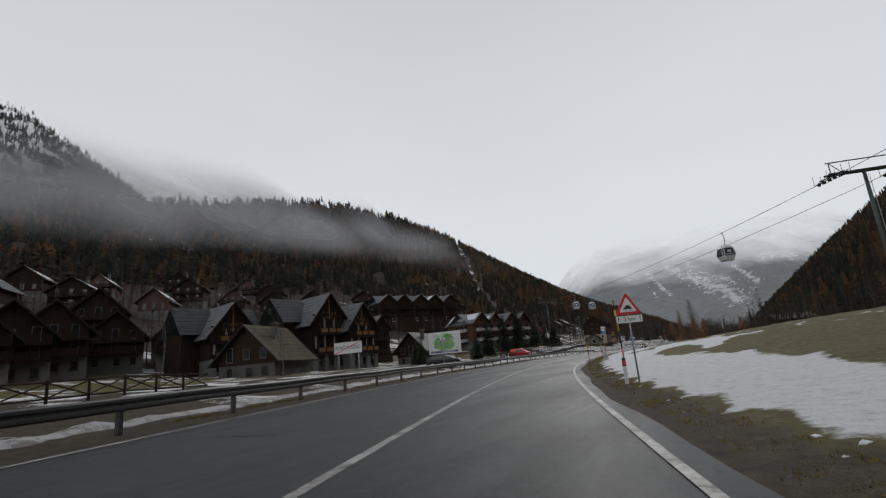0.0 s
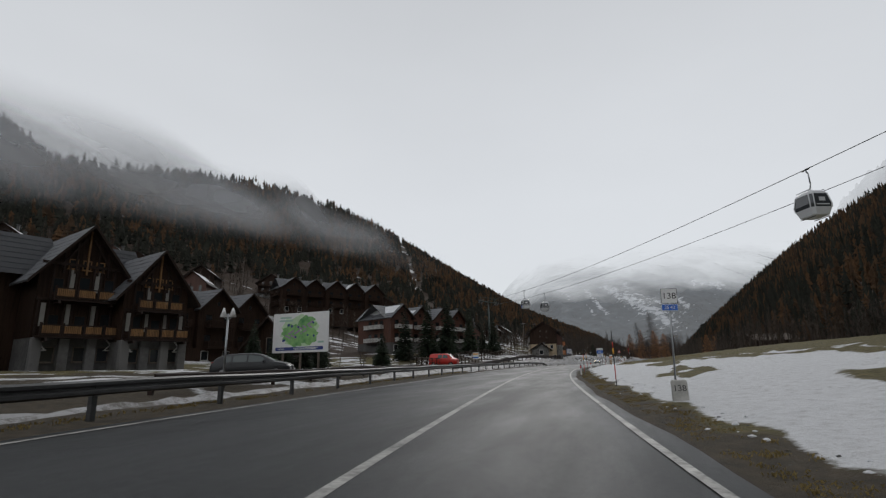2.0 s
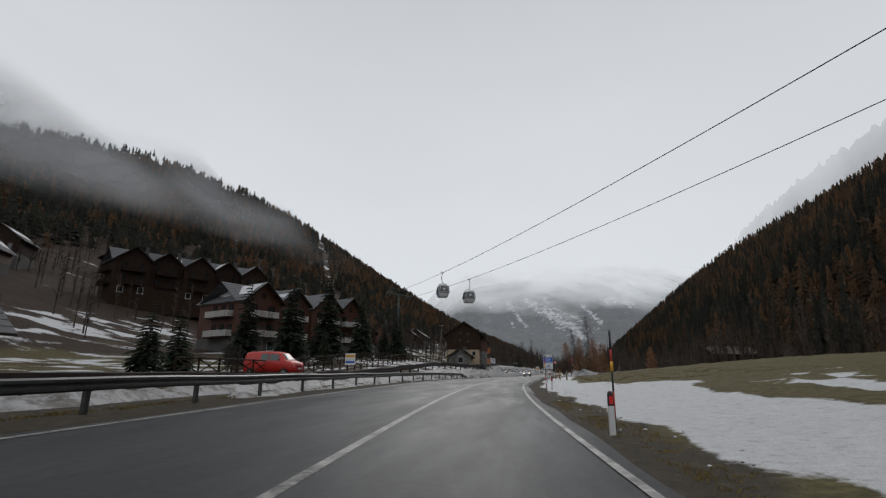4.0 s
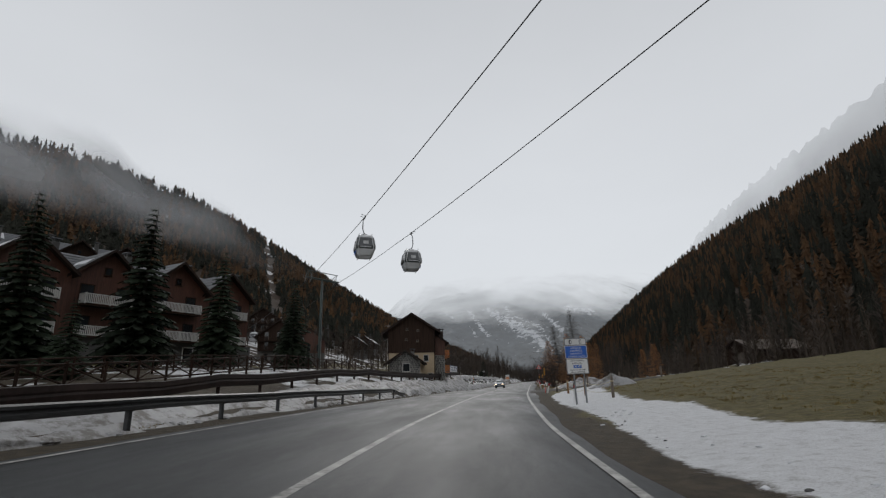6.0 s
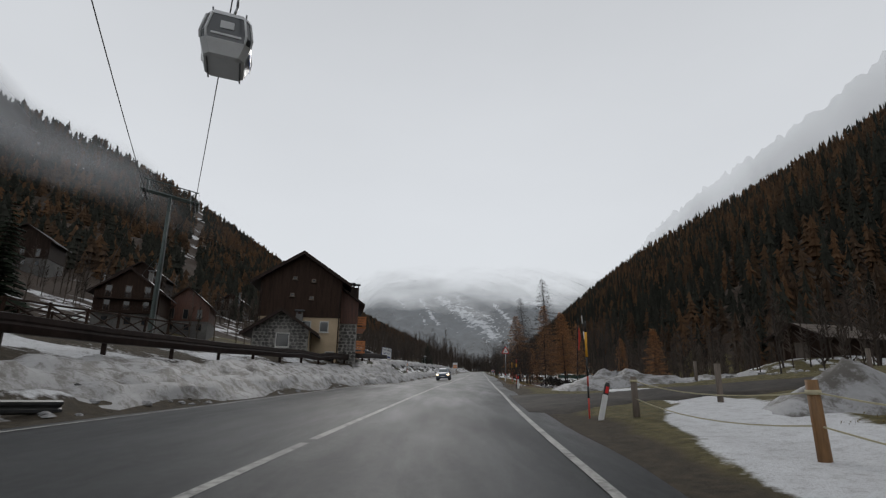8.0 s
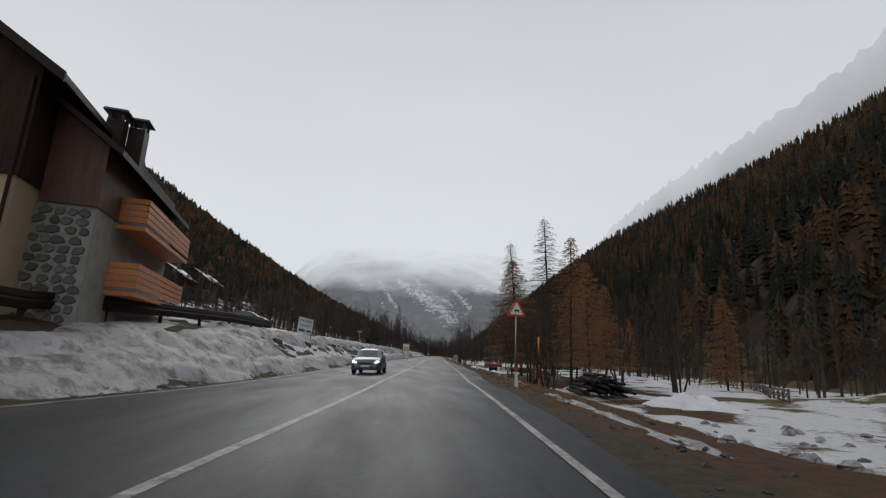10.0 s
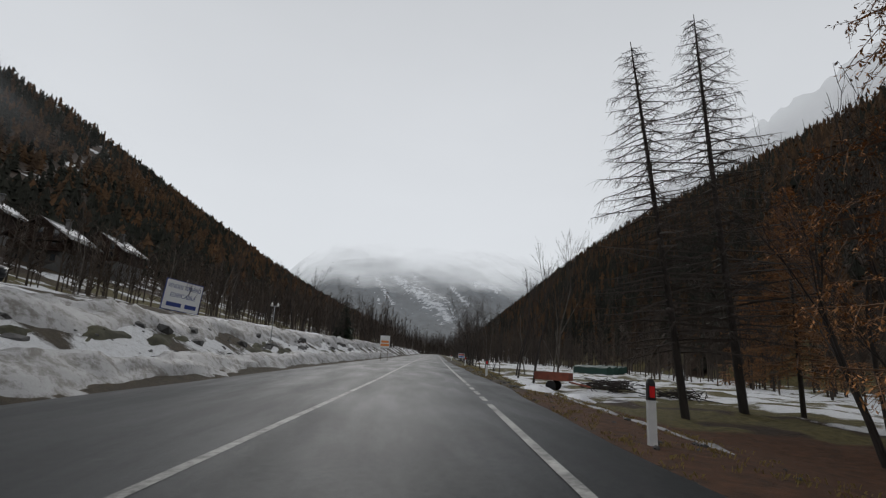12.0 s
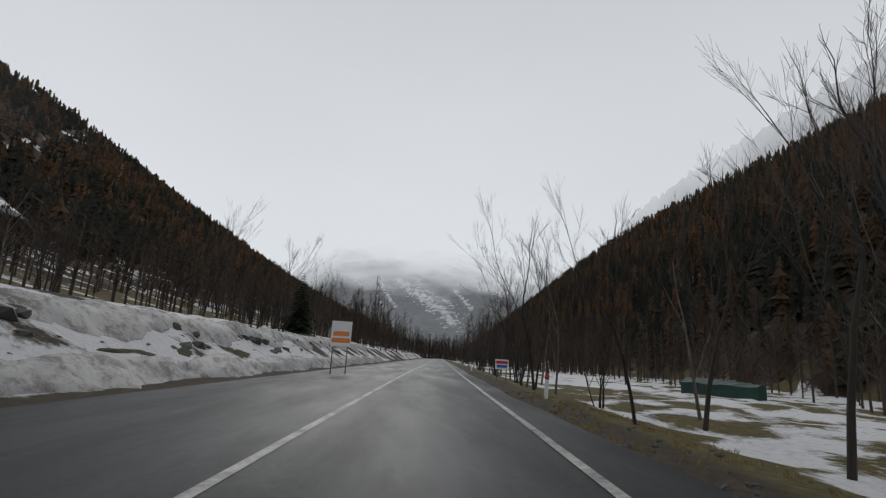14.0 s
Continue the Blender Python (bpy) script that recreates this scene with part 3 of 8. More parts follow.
def build_ground():
    us = steps((-900, -300, 60), (-300, -215, 12), (-215, 150, 1.4), (150, 330, 5), (330, 1500, 20), (1500, 3600, 100))
    vs = steps((-1500, -950, 80), (-950, -300, 14), (-300, -110, 5), (-110, -45, 3.5), (-45, 75, 1.0), (75, 130, 3.5), (130, 520, 10), (520, 1600, 80))
    U, V = np.meshgrid(us, vs, indexing="ij")
    x, y = (OX + U * DX + V * DY).ravel(), (OY + U * DY - V * DX).ravel()
    z = height(x, y)
    s, lat = road_frame(x, y)
    z = np.where((lat > -7.9) & (lat < 1.95), np.minimum(z, -0.06 + road_tilt(s) * lat), z)
    n, k = len(us), len(vs)
    i, j = np.meshgrid(np.arange(n - 1), np.arange(k - 1), indexing="ij")
    a = (i * k + j).ravel()
    faces = np.stack([a, a + k, a + k + 1, a + 1], 1)
    me = bpy.data.meshes.new("ground")
    me.from_pydata(np.stack([x, y, z], 1).tolist(), [], faces.tolist())
    me.materials.append(GROUND)
    for p in me.polygons:
        p.use_smooth = True
    u, v = U.ravel(), V.ravel()
    late = smooth(163, 190, s)
    n1, n2, n3 = fbm(x, y, 60.0, 4, 0.4), fbm(x, y, 14.0, 4, 2.2), fbm(s, lat * 3.0, 46.0, 3, 5.0)
    # old snow: a broad strip along the road, then streaks on the meadow; patches on the field and the yards
    near = np.interp(s, [5, 20, 90, 115, 143, 150, 155], [3.4, 3.05, 3.15, 2.5, 2.9, 4.0, 6.0])
    wide = np.interp(s, [0, 12, 22, 33, 45, 60, 95, 118, 150], [5.6, 6.3, 8.0, 9.4, 13, 17, 14, 6.6, 7.5]) + 1.2 * n1
    strip = smooth(near, near + 0.9, lat) * (1 - smooth(wide - 1.2, wide + 1.8, lat))
    for s0, l0, ds, dl, turn in ((45, 9.6, 13.0, 1.7, 0.10), (72, 9.2, 7.0, 0.9, 0.05), (66.5, 7.2, 3.5, 0.7, 0.0), (92, 10.5, 9.0, 1.6, 0.08), (18, 12.0, 9.0, 2.2, 0.1)):
        strip = strip - 1.25 * np.exp(-(((s - s0) / ds) ** 2 + ((lat - l0 - turn * (s - s0)) / dl) ** 2) ** 2)
    streak = np.exp(-((lat - 25 - 7 * n3 + 0.10 * (s - 30)) / 2.2) ** 2) * (s < 105) * 0.75
    sm = np.where(lat > 2.2, np.maximum(strip * 1.15, streak), 0.0)
    sf = smooth(5.5, 7.5, lat) * (0.7 + 0.4 * n2 + 0.2 * n1) * (1 - smooth(45, 60, v)) + 0.55 * np.exp(-((lat - 4.6 - 0.5 * n3) / 0.55) ** 2)
    sf = sf * (1 - 0.85 * (1 - smooth(224, 238, s)) * smooth(204, 210, s) * (1 - smooth(13, 18, lat)) * smooth(5.2, 6.5, lat))
    sl = smooth(9.3, 10.5, -lat) * (0.30 + 0.18 * smooth(18, 26, -lat) + 0.45 * n2) * (1 - 0.45 * smooth(30, 60, -lat))
    sb = smooth(8.7, 9.6, -lat) * (0.56 + 0.1 * smooth(185, 205, s) - 0.3 * smooth(16, 50, -lat) + 0.42 * n2)
    lateb = smooth(118, 150, s)
    snow = np.where(lat > 0, sm * (1 - late) + sf * late, sl * (1 - lateb) + sb * lateb)
    snow = np.clip(snow, -0.3, 1.15) - 0.1
    slope = foot_v(u)
    snow = np.where((v < -30) & (v > -85), np.maximum(snow, 0.36 + 0.5 * n2), snow)
    snow = np.where(v > slope + 6, 0.02 + 0.1 * n2, snow)
    snow = np.where(v < -85, 0.16 + 0.4 * n2 * smooth(-0.3, 0.6, n1) + 0.3 * np.exp(-((u - 1.62 * (-v - 36)) / 8) ** 2) * smooth(140, 170, -v) * (0.6 + 1.2 * n2), snow)
    soil = np.where(lat > 0, 1.0 - smooth(2.6, 4.2 + 1.4 * late, lat + 0.5 * n2), 1.0 - smooth(24, 34, -lat + 4 * n2))
    forest = np.maximum(smooth(-2, 8, v - slope + 3 * n1), smooth(30, 75, -v + 14 * n1))
    rust = np.where(lat > 0, late * smooth(2.6, 3.4, lat) * (1 - smooth(6.0, 9.0, lat - 8 * (s < 222))) * (1 - 0.85 * smooth(221, 230, s)), 0.0)
    forest = np.maximum(forest, 0.8 * late * smooth(4, 9, lat) * (n2 > 0.2))
    for name, val in (("snow", snow), ("soil", soil), ("forest", forest), ("rust", rust)):
        me.attributes.new(name, "FLOAT", "POINT").data.foreach_set("value", np.asarray(val, np.float32))
    tagged(new("ground", me), "wet winter meadow and verges with patches of old snow", "ground", kind="structure")


def ribbon(name, s0, s1, l0, l1, z, mat, step=1.5, jag=0.0, parent=None, seed=1):
    """A strip laid along the road between two offsets; jag frays its outer edge."""
    rng = np.random.default_rng(seed)
    bm = bmesh.new()
    n = max(2, int((s1 - s0) / step) + 1)
    prev = None
    for s in np.linspace(s0, s1, n):
        a = l0(s) if callable(l0) else l0
        b = l1(s) if callable(l1) else l1
        row = [bm.verts.new(at(s, e, z + road_tilt(s) * e)) for e in (a + jag * rng.normal() * 0.5, b + jag * rng.normal())]
        if prev:
            bm.faces.new((prev[0], prev[1], row[1], row[0]))
        prev = row
    return part(name, bm, mat, parent)


def right_line(s):
    return np.interp(s, [-150, 103, 120, 145, 165, 196, 206, 230, 251, 520], [1.55, 1.52, 1.36, 1.73, 1.73, 1.27, 1.47, 1.68, 1.82, 1.82])


def centre_line(s):
    return np.interp(s, [-150, 5, 33, 59, 103, 120, 144, 152, 196, 205, 230, 247, 520], [-2.16, -2.16, -2.07, -2.1, -2.3, -2.45, -2.35, -2.3, -2.64, -2.45, -2.0, -1.92, -1.9])


def left_line(s):
    return np.interp(s, [-150, 45, 65, 120, 150, 208, 520], [-7.7, -7.6, -7.1, -7.3, -7.8, -8.2, -8.2])


def right_edge(s):
    return right_line(s) + 0.42 + 0.08 * math.sin(s * 0.31) + 0.05 * math.sin(s * 0.87) + 0.3 * smooth(122, 150, s) + 0.55 * math.exp(-((s - 222) / 30.0) ** 2)


def build_road():
    bm = bmesh.new()
    prev = None
    for s in np.arange(-160, 530, 1.5):
        row = [bm.verts.new(at(s, a, z + road_tilt(s) * a)) for a, z in ((left_line(s) - 0.42, -0.06), (left_line(s) - 0.36 - 0.05 * math.sin(s * 0.6), 0.0), (-5.2, 0.02), (-2.2, 0.03), (0.0, 0.02), (right_edge(s), 0.0), (right_edge(s) + 0.08, -0.07))]
        if prev:
            for k in range(6):
                bm.faces.new((prev[k], prev[k + 1], row[k + 1], row[k]))
        prev = row
    road = tagged(part("road", bm, ASPHALT, smooth=True), "wet grey asphalt road with worn white lines", "road", kind="structure")
    # lines: the left edge stops where the guard rail ends, the centre breaks into dashes further on
    for a, b in [(-150, 220)] + [(220.8 + 1.9 * k, 222.0 + 1.9 * k) for k in range(4)] + [(228.4, 520)]:
        ribbon("edge_line", a, b, lambda s: right_line(s) - 0.07, lambda s: right_line(s) + 0.07, 0.018, PAINT, parent=road)
    ribbon("edge_line", -150, 208, lambda s: left_line(s) - 0.07, lambda s: left_line(s) + 0.07, 0.014, PAINT, parent=road)
    cuts = [-150, -4.5, 17.5, 30.5, 109, 127.5, 147, 176, 197, 209.5, 229.5, 241, 259, 279, 299, 319, 339, 359, 379, 399]
    for a, b in zip(cuts, cuts[1:]):
        ribbon("centre_line", a + 0.2, b - 0.2, lambda s: centre_line(s) - 0.075, lambda s: centre_line(s) + 0.075, 0.034, PAINT, parent=road)
    # repaired patches and seams
    for k, (s, l, w, d) in enumerate([(8, -5.2, 1.4, 4), (83, -4.6, 1.6, 7), (168, -5.0, 1.2, 8)]):
        ribbon("patch", s, s + d, l - w / 2, l + w / 2, 0.026, ASPHALT, parent=road, jag=0.05, seed=k + 40)
    # the side road that joins from the field
    bm = bmesh.new()
    prev = None
    for k in range(9):
        q = 2.0 + k * 1.6
        c, h = 159.0 - 3.0 * smooth(0, 30, q) - 0.16 * max(0, q - 14), 4.6 + 6.0 * (1 - smooth(2, 7, q)) + 0.5 * math.sin(q * 1.9)
        row = []
        for e in (-1, -0.85, -0.4, 0, 0.4, 0.85, 1):
            p = at(c + e * h * 0.55, q)
            row.append(bm.verts.new((p.x, p.y, (max(0.012, ground_z(p.x, p.y) + 0.07) if k else 0.008) - (0.2 if abs(e) == 1 else 0.0))))
        if prev:
            for j in range(6):
                bm.faces.new((prev[j], row[j], row[j + 1], prev[j + 1]))
        prev = row
    tagged(part("side_road", bm, SIDE_ASPHALT, smooth=True), "muddy asphalt side road joining the main road", "road", kind="structure")


def heap(name, s0, s1, lat, width, tall, mat, label, seed, base=0.0, step=0.55, group="snow banks"):
    """A ploughed bank of lumps along the road: one skin, uneven in height and outline."""
    rng = np.random.default_rng(seed)
    n = max(4, int((s1 - s0) / step))
    across = 11
    ph = rng.uniform(0, 50)
    S = np.linspace(s0, s1, n)
    bm = bmesh.new()
    rows = []
    for s in S:
        end = smooth(s0, s0 + 2.5, s) * (1 - smooth(s1 - 2.5, s1, s))
        row = []
        for j in range(across):
            e = j / (across - 1)
            a = np.array([s + ph]), np.array([e * width * 1.0])
            rise = (math.sin(math.pi * e) ** 0.8) * (0.6 + 0.22 * float(fbm(*a, 5.0, 3, seed)[0]) + 0.22 * float(fbm(*a, 1.3, 3, seed + 3)[0])) * tall * end
            p = at(s, (lat(s) if callable(lat) else lat) + (e - 0.5) * width * (0.8 + 0.25 * math.sin(s * 0.7 + ph)) + rng.normal() * 0.03)
            g = ground_z(p.x, p.y) if base is None else base
            row.append(bm.verts.new((p.x, p.y, g - 0.08 + max(0, rise) + rng.normal() * 0.012)))
        rows.append(row)
    for a, b in zip(rows, rows[1:]):
        for j in range(across - 1):
            bm.faces.new((a[j], b[j], b[j + 1], a[j + 1]))
    return tagged(part(name, bm, mat, smooth=True), label, "snow bank", group, kind="stuff")


def mound(name, c, rx, ry, tall, mat, label, seed, turn=0.0, category="snow heap"):
    """A lumpy heap on the ground."""
    rng = np.random.default_rng(seed)
    bm = bmesh.new()
    rings, seg = 9, 26
    vs = []
    for i in range(rings + 1):
        q = i / rings
        row = []
        for k in range(seg):
            a = k * math.tau / seg
            wob = 1 + 0.16 * math.sin(3 * a + seed) + 0.1 * math.sin(7 * a + 2 * seed)
            x, y = math.cos(a) * rx * q * wob, math.sin(a) * ry * q * wob
            h = tall * (1 - q * q) * (0.72 + 0.3 * math.sin(x * 2.3 + seed) * math.sin(y * 2.9 + 2 * seed)) + rng.normal() * 0.05 * tall * (1 - q)
            p = pose(0, 0, 0, 0, 0, turn) @ Vector((x, y, 0))
            row.append(bm.verts.new((c[0] + p.x, c[1] + p.y, ground_z(c[0] + p.x, c[1] + p.y) - 0.06 + max(0, h))))
        vs.append(row)
    for a, b in zip(vs, vs[1:]):
        for k in range(seg):
            bm.faces.new((a[k], a[(k + 1) % seg], b[(k + 1) % seg], b[k]))
    bmesh.ops.remove_doubles(bm, verts=bm.verts, dist=0.002)
    return tagged(part(name, bm, mat, smooth=True), label, category, kind="stuff")


def far_tree(rng, verts, faces, x, y, z, tall, wide, tiers, sides, ragged=0.3, full=0.85):
    """Tiers of drooping ragged skirts round a stem, appended to lists."""
    base = len(verts)
    a0 = rng.uniform(0, 6.28)
    lean = rng.normal(0, 0.015, 2) * tall
    for t in range(tiers):
        q0 = 0.06 + 0.88 * (t + 0.25 * rng.random()) / tiers
        q1 = q0 + 1.25 / tiers
        r = wide * (1 - q0) ** full * rng.uniform(0.75, 1.15)
        b = len(verts)
        verts.append((x + lean[0] * q1, y + lean[1] * q1, z + tall * min(1.0, q1)))
        for k in range(sides):
            a = a0 + t * 1.1 + k * math.tau / sides
            rr = r * (1 + ragged * rng.normal()) * (1.0 if k % 2 else 0.42)
            verts.append((x + lean[0] * q0 + math.cos(a) * rr, y + lean[1] * q0 + math.sin(a) * rr, z + tall * (q0 - 0.03 * (k % 2) + 0.012 * rng.normal())))
        for k in range(sides):
            faces.append((b, b + 1 + k, b + 1 + (k + 1) % sides))
    return base


def wood(name, spots, mat, tall, wide, label, seed, tiers=5, sides=8, ragged=0.3, category="forest", full=0.85):
    rng = np.random.default_rng(seed)
    verts, faces, tone = [], [], []
    for x, y, z in spots:
        h = tall * rng.uniform(0.7, 1.15)
        far_tree(rng, verts, faces, x, y, z - 0.5, h, wide * h / tall * rng.uniform(0.75, 1.25), tiers, sides, ragged, full)
        tone += [rng.random()] * (len(verts) - len(tone))
    me = bpy.data.meshes.new(name)
    me.from_pydata(verts, [], faces)
    me.materials.append(mat)
    me.attributes.new("tone", "FLOAT", "POINT").data.foreach_set("value", np.array(tone, np.float32))
    return tagged(new(name, me), label, category, kind="stuff")


def bare_wood(name, spots, mat, tall, label, seed):
    """Leafless far trees: a thin stem and many upswept slivers of branch."""
    rng = np.random.default_rng(seed)
    verts, faces, tone = [], [], []
    for x, y, z in spots:
        h = tall * rng.uniform(0.55, 1.2)
        b = len(verts)
        r = 0.012 * h + 0.03
        for k in range(3):
            a = k * math.tau / 3
            verts.append((x + math.cos(a) * r, y + math.sin(a) * r, z - 0.5))
        verts.append((x + rng.normal() * 0.03 * h, y + rng.normal() * 0.03 * h, z + h))
        faces += [(b, b + 1, b + 3), (b + 1, b + 2, b + 3), (b + 2, b, b + 3)]
        for k in range(56):
            q = rng.uniform(0.22, 0.97)
            a, up = rng.uniform(0, 6.28), rng.uniform(0.5, 1.6)
            ln = h * rng.uniform(0.1, 0.3) * (1.15 - 0.75 * q)
            w = rng.uniform(0.02, 0.075)
            c = len(verts)
            dx, dy = math.cos(a), math.sin(a)
            n = 1 / math.hypot(1, up)
            verts += [(x - dy * w, y + dx * w, z + h * q - w), (x + dy * w, y - dx * w, z + h * q + w), (x + dx * ln * n, y + dy * ln * n, z + h * q + ln * up * n)]
            faces.append((c, c + 1, c + 2))
        tone += [rng.random()] * (len(verts) - len(tone))
    me = bpy.data.meshes.new(name)
    me.from_pydata(verts, [], faces)
    me.materials.append(mat)
    me.attributes.new("tone", "FLOAT", "POINT").data.foreach_set("value", np.array(tone, np.float32))
    return tagged(new(name, me), label, "forest", kind="stuff")


def scatter(rng, n, u0, u1, v0, v1, power=1.0):
    u = u0 + (u1 - u0) * rng.random(n) ** power
    v = rng.uniform(v0, v1, n)
    x, y = OX + u * DX + v * DY, OY + u * DY - v * DX
    return u, v, x, y


def build_forests():
    rng = np.random.default_rng(11)
    # right hillside
    for n, v0, v1, tiers, name in ((6000, 40, 125, 10, "near"), (15000, 100, 340, 7, "far")):
        u, v, x, y = scatter(rng, n, -260, 1100, v0, v1, 1.15)
        cv, fv = crest_v(u), foot_v(u)
        q = (v - fv) / (cv - fv)
        ok = (v > fv + 1.5) & (v < cv + 14) & ((v < fv + 62) == (name == "near"))
        mixn = fbm(u, v, 90.0, 3, 3.0) + 0.5 * rng.normal(size=len(u)) + 0.7 * q - 0.1
        P = np.stack([x, y, height(x, y)], 1)
        wood("spruce_forest", P[ok & (mixn < 0.12)], FORESTGREEN, 14.0, 2.3, "dense dark spruce forest on the steep slope", 21 + tiers, tiers, 12 if name == "near" else 8)
        wood("larch_forest", P[ok & (mixn >= 0.12)], FORESTRUST, 13.0, 2.2, "rust-coloured autumn larches among the spruces", 41 + tiers, tiers, 12 if name == "near" else 8, 0.4, full=0.6)
    # left hillside, with clearings above the village
    u, v, x, y = scatter(rng, 36000, -420, 1300, -600, -60, 1.1)
    far = np.maximum(480 - 0.3 * u, 140)
    n1 = fbm(u, v, 110.0, 3, 8.0)
    ok = (-v < far + 22) & (-v > np.interp(u, [-300, 20, 90, 400], [190, 165, 75, 45])) & ~((n1 > 0.8) & (-v < 260))
    ok &= (np.abs(u - 1.62 * (-v - 36) + 4 * n1) > 5.5) | (-v < 110)
    mixn = fbm(u, v, 140.0, 3, 1.0) + 0.5 * rng.normal(size=len(u)) + 0.5 * smooth(150, 420, u) * (1 - smooth(-260, -380, v)) - 0.12
    P = np.stack([x, y, height(x, y)], 1)
    wood("spruce_forest", P[ok & (mixn < 0.12)], FORESTGREEN, 9.8, 2.6, "dark spruce forest on the hill above the village", 23, 6, 8, full=0.65)
    wood("larch_forest", P[ok & (mixn >= 0.12)], FORESTRUST, 9.4, 2.6, "rusty larch stands on the hill above the village", 24, 6, 8, 0.4, full=0.6)
    # bare woods on the valley floor ahead
    pts = []
    for u0, u1, v0, v1, n in ((150, 700, -60, -13, 900), (75, 170, -62, -26, 190), (170, 700, 10, 44, 620), (30, 190, -90, -45, 230), (-30, 260, 30, 62, 700), (-260, 40, -190, -62, 900), (-110, -20, 52, 72, 160)):
        a, b, x, y = scatter(rng, n, u0, u1, v0, v1, 1.3)
        pts.append(np.stack([x, y, height(x, y)], 1))
    P = np.concatenate(pts)
    bare_wood("bare_woodland", P, FORESTGREY, 9.0, "leafless grey-brown woodland on the valley floor", 25)
    # taller wood that closes the view along the road
    pts = []
    for u0, u1, v0, v1, n in ((150, 420, -62, -12, 420), (160, 420, 7, 40, 260), (335, 460, -16, 11, 260)):
        a, b, x, y = scatter(rng, n, u0, u1, v0, v1, 1.2)
        pts.append(np.stack([x, y, height(x, y)], 1))
    bare_wood("bare_woodland", np.concatenate(pts), FORESTGREY, 13.5, "tall leafless brown wood closing the valley road", 26)


def relief(name, us, vs, zf, mat, label, snowf=None):
    """A far mountainside as one relief sheet."""
    U, V = np.meshgrid(us, vs, indexing="ij")
    x, y = (OX + U * DX + V * DY).ravel(), (OY + U * DY - V * DX).ravel()
    z = zf(U.ravel(), V.ravel())
    n, k = len(us), len(vs)
    i, j = np.meshgrid(np.arange(n - 1), np.arange(k - 1), indexing="ij")
    a = (i * k + j).ravel()
    me = bpy.data.meshes.new(name)
    me.from_pydata(np.stack([x, y, z], 1).tolist(), [], np.stack([a, a + k, a + k + 1, a + 1], 1).tolist())
    me.materials.append(mat)
    for p in me.polygons:
        p.use_smooth = True
    if snowf is not None:
        me.attributes.new("snow", "FLOAT", "POINT").data.foreach_set("value", np.asarray(snowf(U.ravel(), V.ravel(), z), np.float32))
    return tagged(new(name, me), label, "mountain", kind="structure")


